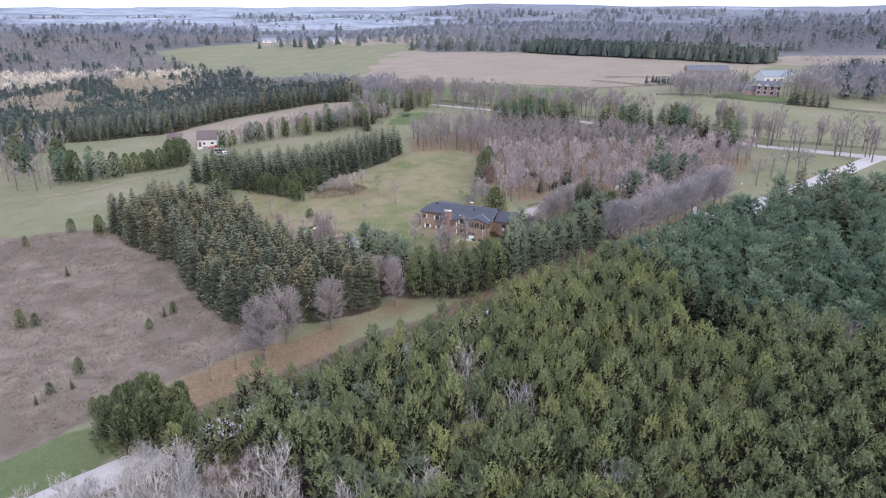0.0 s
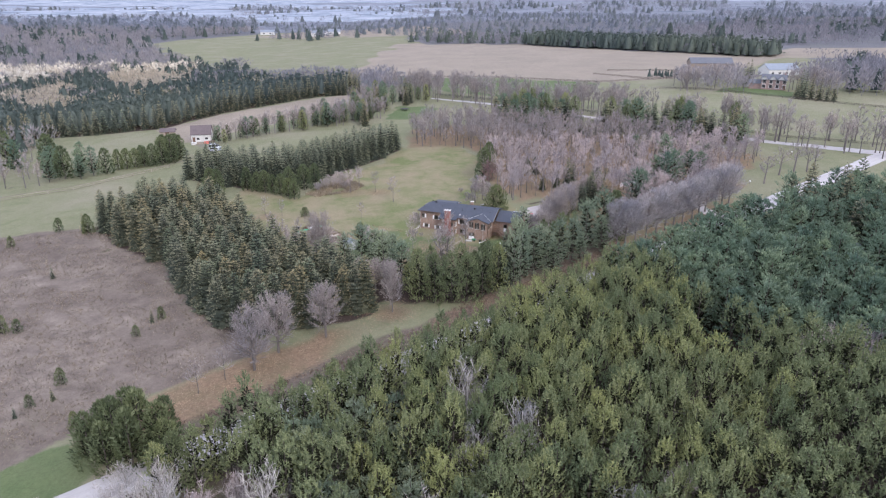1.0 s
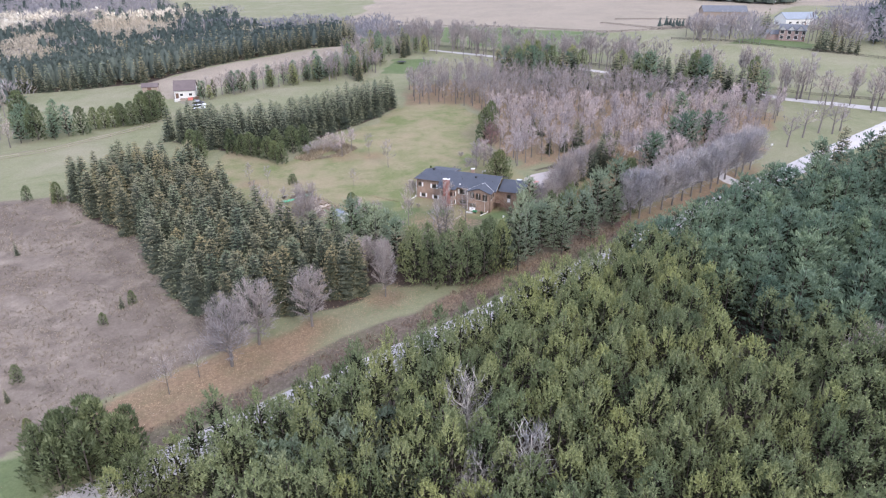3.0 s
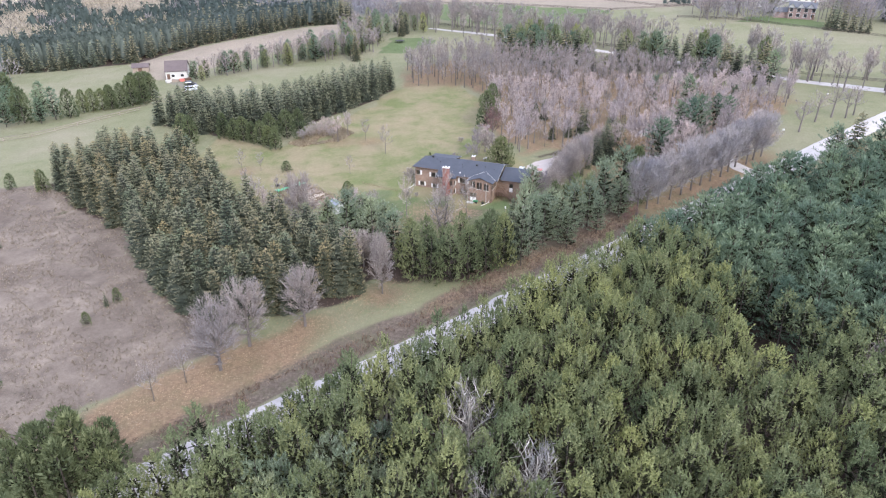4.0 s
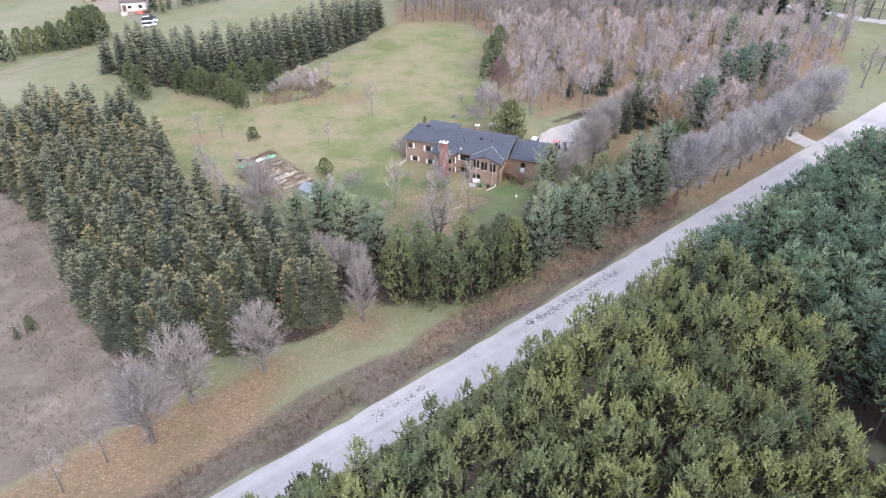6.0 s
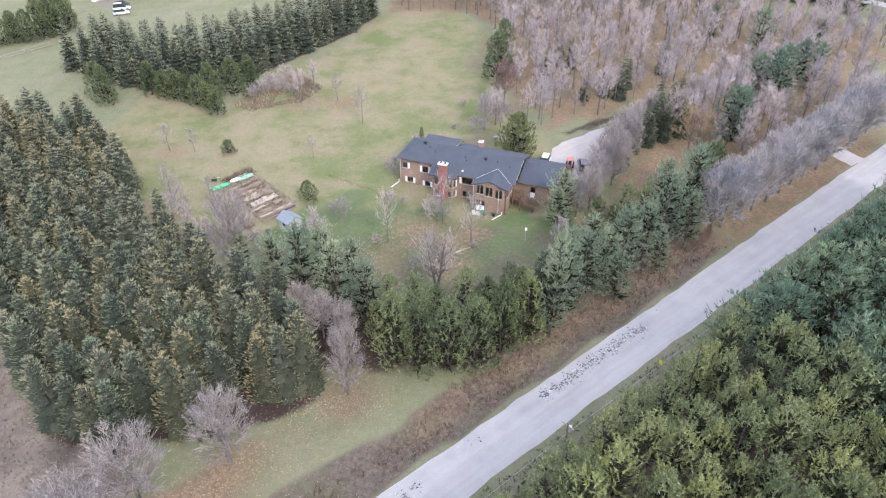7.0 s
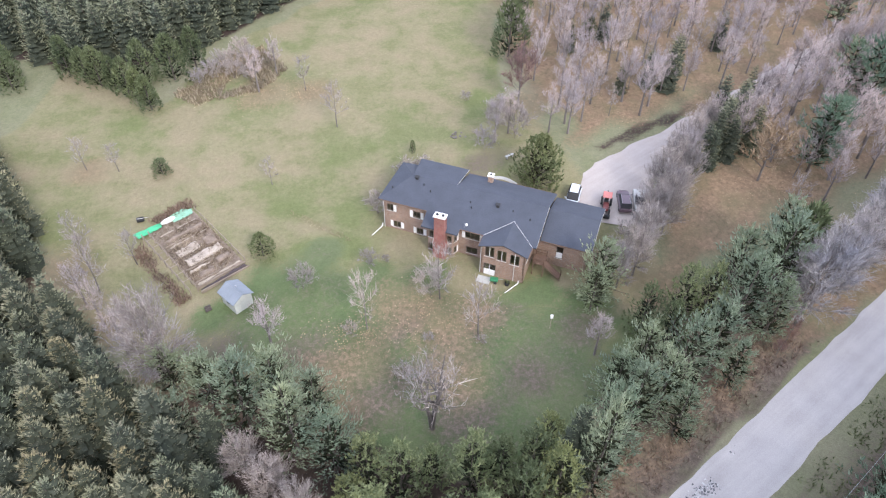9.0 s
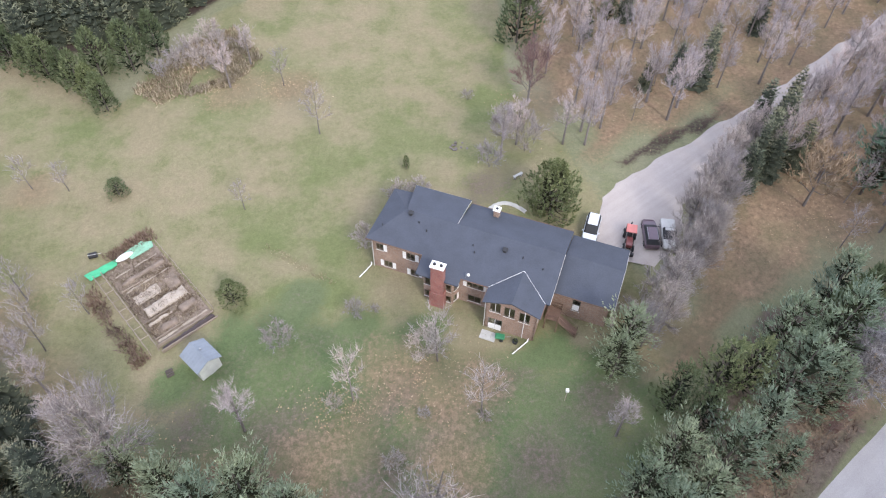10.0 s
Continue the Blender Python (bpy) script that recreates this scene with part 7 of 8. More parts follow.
def make_car(name, x, y, turn, mat, label, long=4.6, wide=1.85, roof=1.7, pickup=False, z=None):
    ob = thing(name, x, y, z, turn, label, "car")
    h, w = long / 2, wide / 2
    body = part("body", lofted([(-h, w * 0.85, w * 0.8, 0.4, 0.85), (-h + 0.15, w, w * 0.95, 0.28, 1.0), (-h * 0.4, w, w * 0.95, 0.26, 1.03), (h * 0.38, w, w * 0.95, 0.26, 1.0), (h * 0.8, w * 0.97, w * 0.86, 0.28, 0.9), (h, w * 0.8, w * 0.7, 0.38, 0.72)]), mat, ob)
    back = -h * 0.2 if pickup else -h + 0.25
    part("cabin", lofted([(back - 0.12, w * 0.9, w * 0.82, 0.95, 1.05), (back + 0.2, w * 0.9, w * 0.72, 0.95, roof), (h * 0.12, w * 0.9, w * 0.72, 0.95, roof), (h * 0.5, w * 0.88, w * 0.8, 0.92, 1.0)]), M_DARK, ob, "dark glazed cabin")
    part("roof_panel", boxes((back + 0.25, h * 0.1, -w * 0.7, w * 0.7, roof - 0.03, roof + 0.035), bevel=0.02), mat, ob)
    for sx in (-0.62, 0.62):
        for sy in (-1, 1):
            tyre = part("wheel", tubes(((sx * h, sy * (w - 0.2), 0.33), (sx * h, sy * (w + 0.02), 0.33), 0.34, 0.34), sides=14), M_DARK, ob)
            part("rim", tubes(((sx * h, sy * (w + 0.01), 0.33), (sx * h, sy * (w + 0.035), 0.33), 0.2, 0.18), sides=10), M_STEEL, tyre)
    for sy in (-1, 1):
        part("headlight", boxes((h - 0.12, h - 0.02, sy * w * 0.6 - 0.16, sy * w * 0.6 + 0.16, 0.58, 0.7), bevel=0.02), M_TRIM, ob)
        part("mirror", boxes((h * 0.36, h * 0.42, sy * (w + 0.08) - 0.1, sy * (w + 0.08) + 0.1, 1.0, 1.14), bevel=0.02), mat, ob)
        part("roof_rail", tubes(((back + 0.3, sy * w * 0.66, roof + 0.06), (h * 0.1, sy * w * 0.66, roof + 0.06), 0.025, 0.025), sides=5), M_STEEL, ob)
    return ob


M_CARWHITE, M_CARPURPLE, M_CARSILVER, M_CARBLACK = paint("white_car_paint", (0.62, 0.66, 0.72)), paint("maroon_car_paint", (0.09, 0.05, 0.07)), paint("silver_car_paint", (0.42, 0.41, 0.38)), paint("black_car_paint", (0.03, 0.03, 0.035))
make_car("car", 20.9, 197.6, 251, M_CARWHITE, "white sport utility car parked on gravel")
make_car("car", 28.3, 197.0, 85, M_CARPURPLE, "dark maroon car parked under bare trees", 4.7, 1.85, 1.6)
make_car("car", 30.6, 196.9, 262, M_CARSILVER, "pale silver pickup beside bare trees", 4.9, 1.85, 1.6, True)
make_car("car", -98, 299, 20, M_CARWHITE, "white van parked on the farm yard", 5.2, 2.0, 2.1)
make_car("car", -96.5, 294.5, 25, M_CARWHITE, "white car parked beside the farm track", 4.6)
make_car("car", -99.5, 303, 15, M_CARBLACK, "dark car parked near a barn", 4.5)

M_RED = paint("red_tractor_paint", (0.55, 0.16, 0.13), 0.5)
M_TRACTOR = paint("dull_dark_red_paint", (0.16, 0.04, 0.035), 0.5)
ob = thing("tractor", 25.5, 196.2, None, 255, "red compact tractor parked on gravel", "tractor")
part("hood", boxes((0.2, 1.7, -0.4, 0.4, 0.75, 1.3), bevel=0.08), M_TRACTOR, ob, "dull dark red hood")
part("chassis", boxes((-1.2, 1.6, -0.3, 0.3, 0.45, 0.78), bevel=0.04), M_DARK, ob)
part("canopy", boxes((-1.1, 0.35, -0.65, 0.65, 2.1, 2.2), bevel=0.05), M_RED, ob, "faded red canopy")
for sx in (-1.0, 0.25):
    for sy in (-0.6, 0.6):
        part("canopy_post", tubes(((sx, sy, 0.8), (sx, sy, 2.12), 0.035, 0.035), sides=6), M_DARK, ob)
part("seat", boxes((-0.8, -0.3, -0.28, 0.28, 0.9, 1.05), (-0.85, -0.75, -0.28, 0.28, 1.0, 1.45), bevel=0.04), M_DARK, ob)
part("steering_wheel", tubes(((0.05, 0, 1.35), (0.08, 0, 1.38), 0.2, 0.2), sides=12), M_DARK, ob)
for sx, rr, ww in ((-0.85, 0.62, 0.3), (1.35, 0.42, 0.2)):
    for sy in (-1, 1):
        wh = part("wheel", tubes(((sx, sy * 0.5, rr), (sx, sy * (0.5 + ww), rr), rr, rr), sides=16), M_DARK, ob)
        part("rim", tubes(((sx, sy * (0.5 + ww), rr), (sx, sy * (0.52 + ww), rr), rr * 0.5, rr * 0.45), sides=10), M_TRIM, wh)
part("loader", boxes((2.2, 2.6, -0.75, 0.75, 0.15, 0.65), bevel=0.05), M_DARK, ob)
for sy in (-0.5, 0.5):
    part("loader_arm", tubes(((0.6, sy, 1.1), (2.3, sy, 0.5), 0.05, 0.05), sides=5), M_DARK, ob)
part("backhoe", tubes(((-1.2, 0, 0.8), (-1.9, 0, 1.7), 0.09, 0.08), ((-1.9, 0, 1.7), (-2.3, 0, 0.7), 0.08, 0.06), sides=6), M_DARK, ob)


# ---- farm buildings ----
def gable_house(name, x, y, turn, lx, ly, wall_h, rise, wall_m, roof_m, label, wins=(), category="house", z=None, door=None):
    """A plain gabled building: walls, two roof slopes, and windows (side, along, low, width, height)."""
    ob = thing(name, x, y, z, turn, label, category)
    bm = boxes((-lx / 2, lx / 2, -ly / 2, ly / 2, -1.5, wall_h))
    vv = [bm.verts.new(p) for sx in (-1, 1) for p in ((sx * lx / 2, -ly / 2, wall_h), (sx * lx / 2, ly / 2, wall_h), (sx * lx / 2, 0, wall_h + rise))]
    bm.faces.new(vv[:3]), bm.faces.new(vv[3:])
    part("wall", bm, wall_m, ob)
    for sg in (-1, 1):
        bm = bmesh.new()
        over = 0.4
        k = rise / (ly / 2)
        slab(bm, [(-lx / 2 - over, sg * 0.003, wall_h + rise + 0.15), (lx / 2 + over, sg * 0.003, wall_h + rise + 0.15), (lx / 2 + over, sg * (ly / 2 + over), wall_h - k * over + 0.15), (-lx / 2 - over, sg * (ly / 2 + over), wall_h - k * over + 0.15)], 0.14)
        part("roof", bm, roof_m, ob)
    for side, a0, z0, w, h in wins:
        y0 = -ly / 2 if side == "s" else ly / 2
        sg = -1 if side == "s" else 1
        wn0 = part("window", boxes((a0, a0 + w, min(y0, y0 + sg * 0.05), max(y0, y0 + sg * 0.05), z0, z0 + h)), M_DARK, ob, "dark window")
        part("frame", boxes((a0 - 0.1, a0, y0 - 0.07, y0 + 0.07, z0 - 0.1, z0 + h + 0.1), (a0 + w, a0 + w + 0.1, y0 - 0.07, y0 + 0.07, z0 - 0.1, z0 + h + 0.1), (a0, a0 + w, y0 - 0.07, y0 + 0.07, z0 + h, z0 + h + 0.1), (a0, a0 + w, y0 - 0.07, y0 + 0.07, z0 - 0.1, z0)), M_WHITE, wn0, "white frame")
    if door:
        a0, w, h = door
        part("door", boxes((a0, a0 + w, -ly / 2 - 0.08, -ly / 2, 0, h), bevel=0.01), M_BROWNWOOD, ob, "brown plank door")
    return ob


M_BARNROOF = solid("brown_grey_roofing", (0.115, 0.09, 0.087), 0.85, 0.4, 0.25, bump=0.3, grain=5)
M_BARNWALL = solid("whitewashed_wall", (0.58, 0.57, 0.54), 0.85, 0.6, 0.15)
M_GREYROOF = solid("grey_roofing", (0.115, 0.12, 0.135), 0.85, 0.4, 0.2, bump=0.3, grain=5)
gable_house("barn", -110.0, 318.9, 14, 8.4, 10, 3.4, 3.2, M_BARNWALL, M_BARNROOF, "white-walled barn with a brown-grey roof", [("s", -2.0, 1.0, 1.2, 1.0), ("s", 1.6, 1.0, 1.2, 1.0)], "barn", None, (-3.8, 1.2, 2.2))
gable_house("farm_shed", -131, 333, 14, 6.5, 4.5, 2.2, 1.2, M_WEATHERED, M_BARNROOF, "small low weathered shed in a yard", [], "shed", None, (-1, 1.6, 1.9))
for q, (x, y, sx, col) in enumerate([(-108, 309.5, 1.2, M_WEATHERED), (-105.5, 310.5, 1.0, M_RED), (-110.5, 309, 1.1, M_TRIM), (-103.5, 311.5, 1.3, M_BROWNWOOD)]):
    ob = thing("crate", x, y, None, 20 * q, "wooden crate stacked outside a barn", "crate", "crates by the barn")
    part("box", boxes((-sx, sx, -0.6, 0.6, 0, 1.0), bevel=0.03), col, ob)
    part("lid", boxes((-sx - 0.05, sx + 0.05, -0.65, 0.65, 1.0, 1.08), bevel=0.02), col, ob)
M_FARMBRICK = brick_mat("dark_red_brick", (0.27, 0.19, 0.175), (0.32, 0.22, 0.2), (0.3, 0.27, 0.25))
farm = gable_house("farmhouse", 190.5, 409, -26, 13, 8, 5.4, 2.6, M_FARMBRICK, M_GREYROOF, "red brick farmhouse with pale gables and white-framed windows", [("s", -5.8 + 3.5 * q, zz, 1.6, 1.7) for q in range(4) for zz in (0.8, 3.4)], "farmhouse", None, (5.3, 1.0, 2.2))
for a0 in (-5.0, -0.6, 3.8):
    bm = bmesh.new()
    slab(bm, [(a0 - 1.9, -4.22, 5.3), (a0 + 1.9, -4.22, 5.3), (a0, -4.22, 7.5)], 0.12)
    part("gable", bm, M_WHITE, farm, "white-boarded gable")
    for sg in (-1, 1):
        bm = bmesh.new()
        slab(bm, [(a0 + sg * 0.004, -4.5, 7.75), (a0 + sg * 2.2, -4.5, 5.25), (a0 + sg * 2.2, -2.0, 5.25), (a0 + sg * 0.004, -0.2, 7.75)], 0.12)
        part("gable_roof", bm, M_GREYROOF, farm)
part("wing", boxes((-13.0, -6.5, -3.0, 3.4, -1.5, 3.0)), M_FARMBRICK, farm, "low red brick wing")
for sg in (-1, 1):
    bm = bmesh.new()
    slab(bm, [(-13.4, 0.2 + sg * 0.003, 4.9), (-6.52, 0.2 + sg * 0.003, 4.9), (-6.52, 0.2 + sg * 3.6, 2.95), (-13.4, 0.2 + sg * 3.6, 2.95)], 0.14)
    part("wing_roof", bm, M_GREYROOF, farm)
part("chimney", boxes((5.0, 5.8, -0.4, 0.4, 7.0, 9.2), bevel=0.02), M_FARMBRICK, farm)
gable_house("drive_shed", 198, 530, -4, 30, 12, 3.5, 3.5, M_WEATHERED, M_GREYROOF, "long grey-roofed farm shed behind trees", [], "barn")
gable_house("stable", 224, 476, 10, 22, 12, 4.0, 3.4, M_BARNWALL, M_SHEDROOF, "long pale stable with a light grey roof", [("s", -9 + 5.0 * q, 1.2, 1.8, 1.2) for q in range(4)], "barn")
gable_house("cabin", 104, 190, 30, 13, 8, 3.2, 2.4, M_BROWNWOOD, M_GREYROOF, "brown wooden cabin with grey roof among pines", [("s", -4.5, 1.0, 1.6, 1.2), ("s", 0.5, 1.0, 1.6, 1.2)], "cabin", None, (4.0, 1.0, 2.1))
gable_house("garage", 98.5, 164, 25, 9, 7, 2.8, 1.8, M_TRIM, M_GREYROOF, "small garage with a pale grey roof among pines", [("s", -3, 1.0, 1.2, 0.9)], "garage", None, (0.5, 2.4, 2.2))
for i, (x, y, tt, lx) in enumerate([(-340, 1400, 10, 26), (-220, 1290, -8, 26), (-200, 1330, 12, 22)]):
    gable_house("far_barn", x, y, tt, lx, 14, 5, 4, M_BARNWALL, M_SHEDROOF, "far white barn beside open fields", [("s", -8, 1.5, 3, 2), ("s", 4, 1.5, 3, 2)], "barn")


ob = thing("trampoline", -20, 373, None, 0, "round black trampoline on green grass", "trampoline")
bm = bmesh.new()
bmesh.ops.create_cone(bm, cap_ends=True, segments=24, radius1=2.2, radius2=2.2, depth=0.06, matrix=Matrix.Translation((0, 0, 0.9)))
part("mat", bm, M_DARK, ob)
for q in range(6):
    a = q * math.pi / 3
    part("leg", tubes(((2.15 * math.cos(a), 2.15 * math.sin(a), -0.1), (2.15 * math.cos(a), 2.15 * math.sin(a), 0.9), 0.05, 0.05), sides=5), M_DARK, ob)


# ---- fences, poles, wires ----
def fence(name, line, gap, label, mat, high=1.25, rails=3):
    ob = thing(name, line[0][0], line[0][1], 0.0, 0, label, "fence")
    o = Vector((line[0][0], line[0][1], 0))
    for (x0, y0), (x1, y1) in zip(line, line[1:]):
        ln = math.hypot(x1 - x0, y1 - y0)
        cnt = max(1, round(ln / gap))
        ps = [Vector((x0 + (x1 - x0) * q / cnt, y0 + (y1 - y0) * q / cnt, 0)) for q in range(cnt + 1)]
        for p in ps:
            p.z = land1(p.x, p.y)
            part("post", tubes(((p.x - o.x, p.y - o.y, p.z - 0.3), (p.x - o.x, p.y - o.y, p.z + high), 0.11, 0.1), sides=5), mat, ob)
        for p, q in zip(ps, ps[1:]):
            for k in range(rails):
                z = high * (0.35 + 0.6 * k / max(1, rails - 1))
                part("rail", tubes((p - o + Vector((0, 0, z)), q - o + Vector((0, 0, z)), 0.07, 0.07), sides=4), mat, ob)
    return ob


M_FENCE = solid("dark_fence_wood", (0.075, 0.06, 0.05), 0.9, 1, 0.3)
fence("fence", [(-30, 524), (31, 500), (100, 453), (172, 466)], 9, "dark rail fence between fields", M_FENCE)
fence("fence", [(100, 453), (64, 380)], 9, "dark rail fence beside a green field", M_FENCE)
fence("fence", [(128, 418), (152, 408), (200, 361), (222, 344), (300, 300)], 8, "dark rail fence before the farmhouse", M_FENCE)
fence("fence", [(178, 272), (140, 290), (84, 340), (32, 388), (-4, 420)], 8, "roadside rail fence along a pasture", M_FENCE)
fence("fence", [(106, 500), (136, 462), (176, 476), (164, 510), (120, 520)], 8, "dark rail fence round a paddock", M_FENCE)
fence("fence", [(-240, 214), (-160, 229), (-132, 244), (-107, 270)], 8, "thin wire and post fence across pasture", M_WEATHERED, 1.1, 2)


def pole(x, y, h, turn, label):
    ob = thing("utility_pole", x, y, None, turn, label, "pole")
    part("post", tubes(((0, 0, -1), (0, 0, h), 0.16, 0.11), sides=10), M_WEATHERED, ob)
    part("crossarm", boxes((-0.05, 0.05, -0.9, 0.9, h - 0.6, h - 0.48), bevel=0.01), M_WEATHERED, ob)
    for yy in (-0.75, 0.75):
        part("insulator", tubes(((0, yy, h - 0.48), (0, yy, h - 0.25), 0.06, 0.04), sides=8), M_WHITE, ob, "white ceramic insulator")
    return ob


POLES = [(15.2, 132.2), (60.5, 168.0), (-30.0, 96.6), (106, 204)]
for i, (x, y) in enumerate(POLES):
    ob = pole(x, y, 8.0, math.degrees(math.atan2(0.619, 0.785)), "weathered wooden utility pole beside the gravel road")
    if i == 0:
        part("transformer", tubes(((0.32, -0.1, 6.5), (0.32, -0.1, 7.25), 0.24, 0.24), sides=12), M_TRIM, ob, "pale grey transformer can")
order = [POLES[2], POLES[0], POLES[1], POLES[3]]
for p, q in zip(order, order[1:]):
    for off in (-0.75,):
        ob = new("overhead_wire", bpy.data.curves.new("overhead_wire", "CURVE"))
        ob.data.dimensions, ob.data.bevel_depth = "3D", 0.018
        sp = ob.data.splines.new("POLY")
        sp.points.add(16)
        for k in range(17):
            t = k / 16
            x, y = p[0] + (q[0] - p[0]) * t + ROAD_N[0] * off, p[1] + (q[1] - p[1]) * t + ROAD_N[1] * off
            z = (land1(*p) * (1 - t) + land1(*q) * t) + 7.76 - 4 * 0.9 * t * (1 - t)
            sp.points[k].co = (x, y, z, 1)
        ob.data.materials.append(M_STEEL)
        tagged(ob, "thin grey wire strung between utility poles", "wire", "overhead wires")
ob = thing("road_marker", 30.6, 147.4, None, 38, "small yellow marker on a post by the road", "sign")
part("post", tubes(((0, 0, -0.3), (0, 0, 1.0), 0.04, 0.04), sides=6), M_STEEL, ob)
part("plate", boxes((-0.03, 0.03, -0.25, 0.25, 0.9, 1.5), bevel=0.01), paint("yellow_paint", (0.75, 0.68, 0.05)), ob, "yellow plate")
for x, y in ((101.5, 226.5), (132, 262)):
    ob = thing("mailbox", x, y, None, 30, "white box on a post beside the drive", "mailbox")
    part("post", tubes(((0, 0, -0.3), (0, 0, 1.1), 0.06, 0.06), sides=6), M_WEATHERED, ob)
    part("box", boxes((-0.35, 0.35, -0.2, 0.2, 1.1, 1.55), bevel=0.06), M_WHITE, ob)

# ---- loose ground cover ----


def tufts(name, poly, count, size, width, mat, label, seed, hold=None, per=4, lean=0.5):
    r = np.random.RandomState(seed)
    xs, ys = [p[0] for p in poly], [p[1] for p in poly]
    x, y = r.uniform(min(xs), max(xs), count * 4), r.uniform(min(ys), max(ys), count * 4)
    keep = (inside(poly, x, y) > 0) & (wob(x, y, 7, seed) > -0.5)
    if hold is not None:
        keep &= hold(x, y)
    x, y = x[keep][:count], y[keep][:count]
    p = np.repeat(np.stack([x, y, land(x, y) - 0.05], 1), per, 0)
    p[:, :2] += r.normal(0, size * 0.3, (len(p), 2))
    d = np.array([[0, 0, 1.0]]) + r.normal(0, lean, (len(p), 3))
    me = mesh_of(name, *blades(r, p, d, size * r.uniform(0.5, 1.2, len(p)), width * r.uniform(0.6, 1.4, len(p))), mat)
    return tagged(new(name, me), label, "grass", kind="stuff")


NEARMEADOW = [(-62, 103), (-53, 113), (-42, 124), (-35, 131), (-47, 139), (-60, 155), (-73, 174), (-100, 202), (-150, 190), (-150, 120), (-100, 84)]
tufts("meadow_grass", NEARMEADOW, 17000, 0.5, 0.15, M_MEADOW, "dry pale tufts of meadow grass", 1, None, 3, 0.7)
SCRUB = [on_road(-25, 4.2), on_road(30, 4.4), on_road(98, 4.4), on_road(96, 9), on_road(60, 15), on_road(38, 8), on_road(-25, 8.5)]
tufts("roadside_brush", SCRUB, 5200, 0.9, 0.12, M_BRUSH, "brown roadside brush and dead stems", 2, None, 4, 0.45)
tufts("verge_grass", [on_road(-25, -4.0), on_road(130, -4.0), on_road(130, -9), on_road(-25, -9)], 7000, 0.6, 0.16, M_CEDAR, "rough green verge growth beside the road", 3, None, 4, 0.6)
tufts("verge_straw", [on_road(-30, 3.9), on_road(150, 3.9), on_road(150, 5.2), on_road(-30, 5.2)], 2600, 0.35, 0.14, M_STRAW, "dry grass along the gravel's edge", 4, None, 3, 0.7)
tufts("thicket_grass", [(-46, 228), (-41, 224.5), (-30, 229), (-27, 236), (-33, 244), (-40, 240)], 1500, 0.9, 0.2, M_STRAW, "tall pale dry grass round shrubs", 5, None, 4, 0.5)
def g_at(x, y):
    c, s = math.cos(radians(GARDEN_T)), math.sin(radians(GARDEN_T))
    return -32.6 + x * c - y * s, 189.9 + x * s + y * c


def strip(p, q, w):
    d = Vector((q[0] - p[0], q[1] - p[1])).normalized()
    return [(p[0] - d.y * w, p[1] + d.x * w), (q[0] - d.y * w, q[1] + d.x * w), (q[0] + d.y * w, q[1] - d.x * w), (p[0] + d.y * w, p[1] - d.x * w)]


tufts("garden_stalks", [g_at(-7.2, -3.4), g_at(6.6, -3.4), g_at(6.6, 3.4), g_at(-7.2, 3.4)], 3600, 0.6, 0.1, M_STRAW, "dry stalks left standing in garden beds", 6, None, 3, 1.0)
tufts("garden_litter", [g_at(-5.2, -3.2), g_at(6.0, -3.2), g_at(6.0, 3.2), g_at(-5.2, 3.2)], 2600, 0.5, 0.15, M_BRUSH, "dead brown plants lying across garden beds", 12, lambda x, y: wob(x, y, 1.3, 4) > -0.35, 3, 1.4)
tufts("garden_brush", strip(g_at(-6, -6.2), g_at(8, -6.0), 0.8), 420, 0.8, 0.14, M_BRUSH, "dry brown brush along a garden fence", 7, None, 4, 0.6)
tufts("garden_end_brush", strip(g_at(-8.6, -2), g_at(-8.8, 4), 0.9), 260, 0.9, 0.14, M_BRUSH, "dead brown stems behind the green tarpaulin", 8, None, 4, 0.6)
tufts("dry_grass_line", strip((-20.6, 196.9), (-11, 190.6), 0.5), 300, 0.3, 0.1, M_STRAW, "thin line of pale dry grass on lawn", 9, None, 3, 0.9)
# fallen leaves
def litter(name, spots, count, label, seed):
    """Loose leaves lying on the grass: spots are (x, y, spread along, spread across, turn)."""
    r = np.random.RandomState(seed)
    pick = r.randint(0, len(spots), count)
    sx = np.array(spots)[pick]
    u, v = r.normal(0, 1, count) * sx[:, 2], r.normal(0, 1, count) * sx[:, 3]
    c, s = np.cos(np.radians(sx[:, 4])), np.sin(np.radians(sx[:, 4]))
    x, y = sx[:, 0] + u * c - v * s, sx[:, 1] + u * s + v * c
    keep = road_sn(x, y)[1] > 4.2
    x, y = x[keep], y[keep]
    p = np.stack([x, y, land(x, y) + 0.06], 1)
    d = np.stack([r.normal(0, 1, len(x)), r.normal(0, 1, len(x)), r.normal(0, 0.15, len(x))], 1)
    return tagged(new(name, mesh_of(name, *blades(r, p, d, r.uniform(0.12, 0.26, len(x)), r.uniform(0.09, 0.19, len(x)), 0.85), M_DRYLEAF)), label, "leaves", kind="stuff")


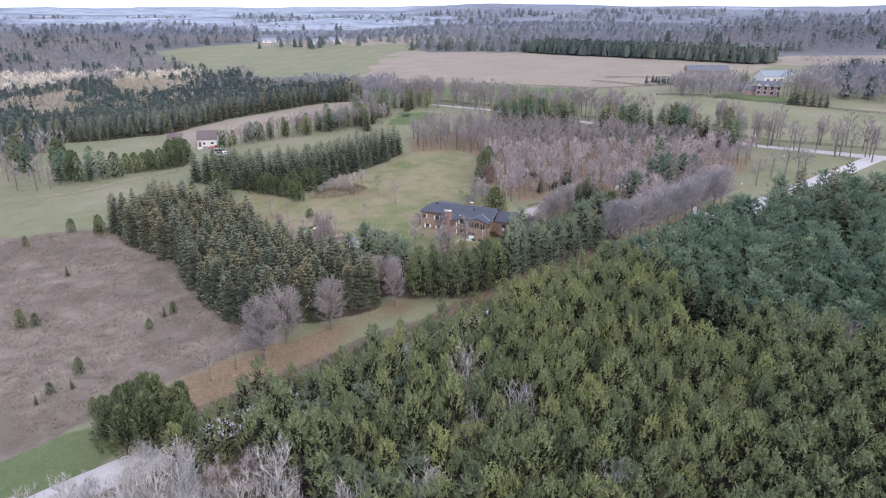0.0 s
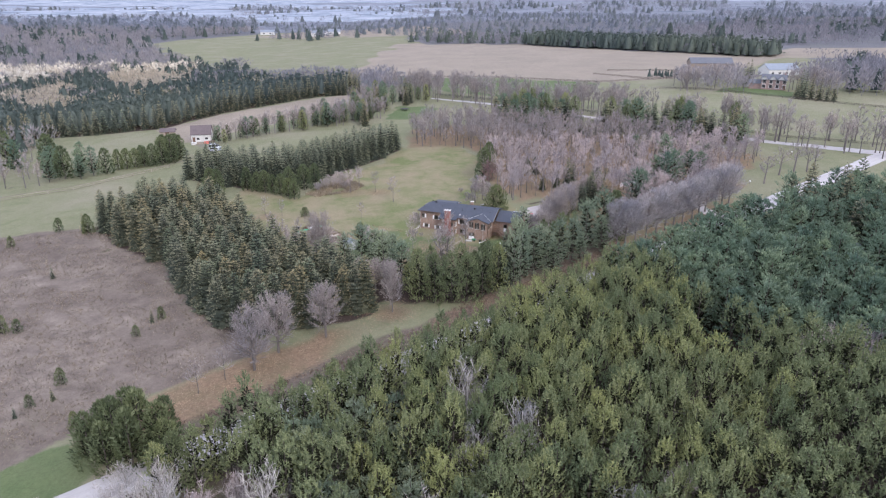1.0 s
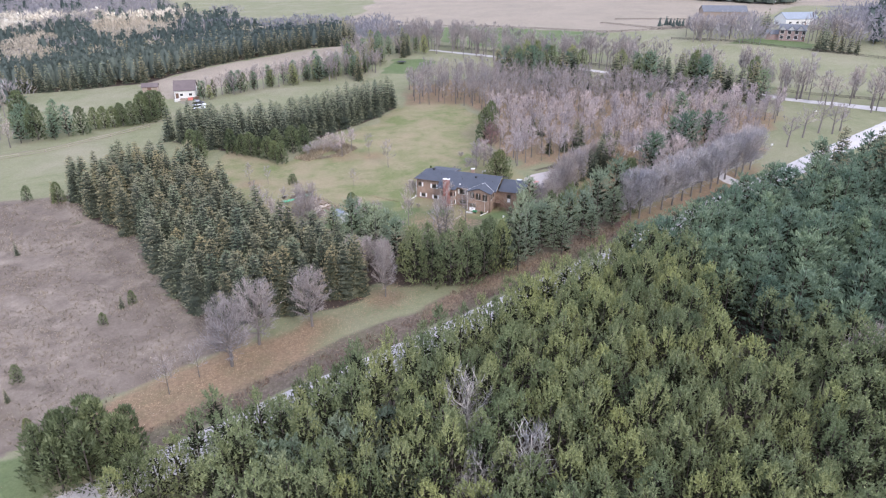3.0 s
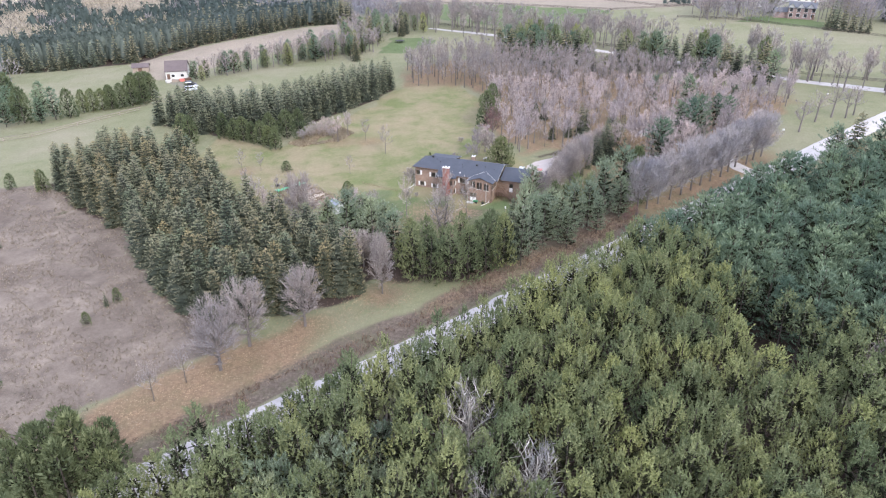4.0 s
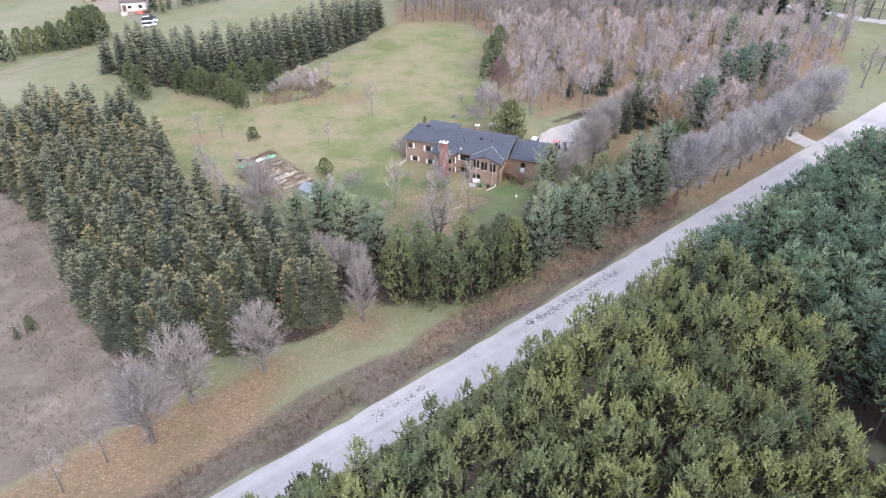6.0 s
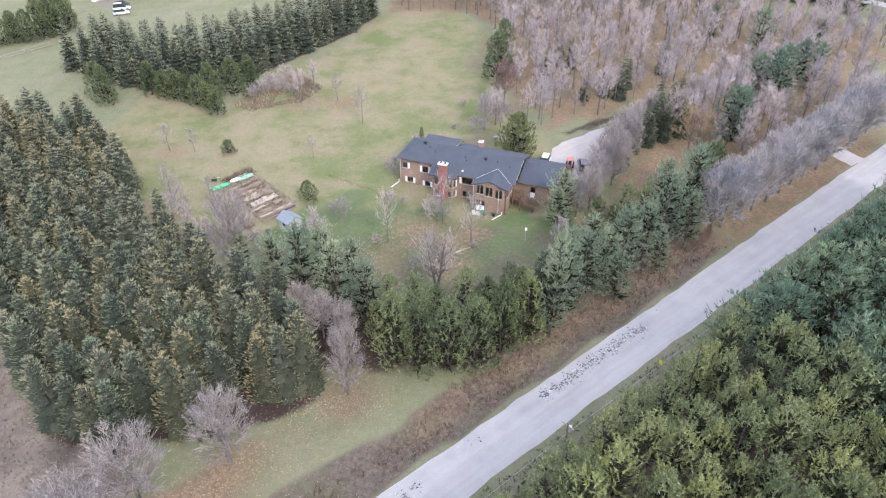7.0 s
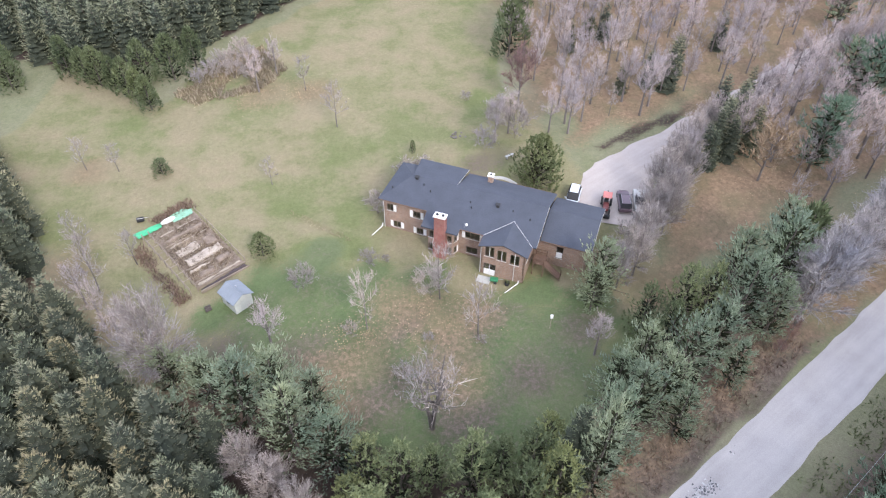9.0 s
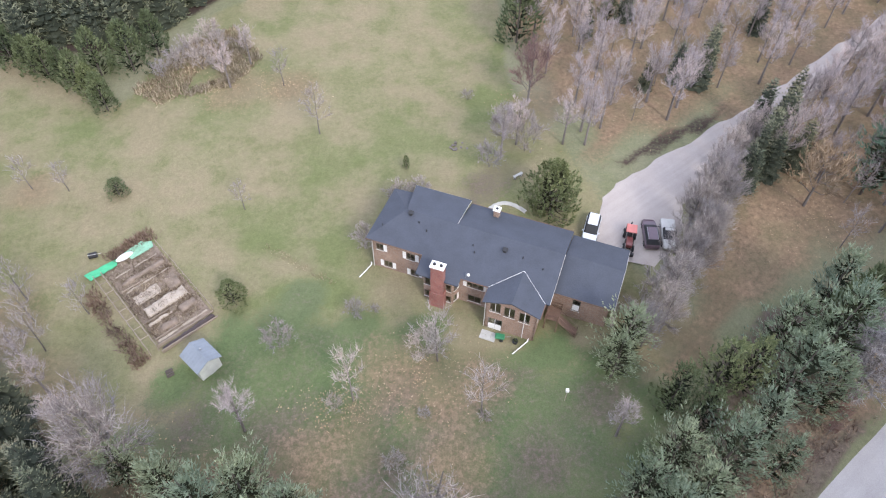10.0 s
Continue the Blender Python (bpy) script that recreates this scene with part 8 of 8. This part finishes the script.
litter("fallen_leaves", [(-49, 108, 5, 3, 45), (-42, 116, 6, 3, 42), (-34, 122, 5, 3, 40), (-27, 128.5, 5, 2.8, 38), (-20, 134, 5, 2.5, 36), (-11, 142.5, 4, 2.4, 38), (-11, 142, 2.5, 2.0, 0)], 9000, "tan maple leaves strewn over grass", 1)
litter("yard_leaves", [(1, 177, 4, 3, 0), (-8, 175, 3, 2, 0), (-31, 228, 4, 2.5, 0), (-22, 228, 3, 2, 0), (16, 222, 3, 3, 0), (-31, 168, 4, 3, 0), (50, 201, 5, 4, 0), (62, 193, 6, 3, 38), (78, 206, 6, 3, 38), (30, 222, 8, 4, 30)], 3500, "brown leaves scattered under bare trees", 2)
# broken stone patches in the road
for s0, s1, nn, cnt, seed in ((53, 74, 1.4, 900, 1), (25, 33.5, 1.4, 150, 2), (41.5, 43, 2.0, 10, 3), (78, 79, 2.3, 6, 4)):
    r = np.random.RandomState(seed)
    vs, fs = [], []
    for q in range(cnt):
        s, o = r.uniform(s0, s1), nn + r.normal(0, 0.45)
        x, y = on_road(s, o)
        k = r.randint(5, 8)
        a0 = np.sort(r.uniform(0, 6.283, k))
        rad = r.uniform(0.05, 0.2) * r.uniform(0.7, 1.2, k)
        z = land1(x, y) + 0.07 + 0.10 * (1 - (o / 3.7) ** 2)
        base = len(vs)
        vs += [(x + np.cos(t) * q2, y + np.sin(t) * q2, z) for t, q2 in zip(a0, rad)] + [(x, y, z + r.uniform(0.05, 0.13))]
        fs += [(base + i, base + (i + 1) % k, base + k) for i in range(k)]
    m2 = M_ROCK if seed > 1 else None
    if seed == 1:
        M_ROCK, n, l = nodes_of("broken_stone")
        geo = n.new("ShaderNodeNewGeometry")
        l.new(ramp_node(n, l, geo.outputs["Random Per Island"], [(0.0, (0.06, 0.06, 0.065)), (0.35, (0.13, 0.13, 0.135)), (0.6, (0.33, 0.32, 0.31)), (1.0, (0.55, 0.54, 0.52))]), n["Principled BSDF"].inputs["Base Color"])
        n["Principled BSDF"].inputs["Roughness"].default_value = 0.9
        m2 = M_ROCK
    tagged(new("broken_stone", mesh_of("broken_stone", vs, fs, m2)), "pale and dark broken stone filling road potholes", "stones", kind="stuff")
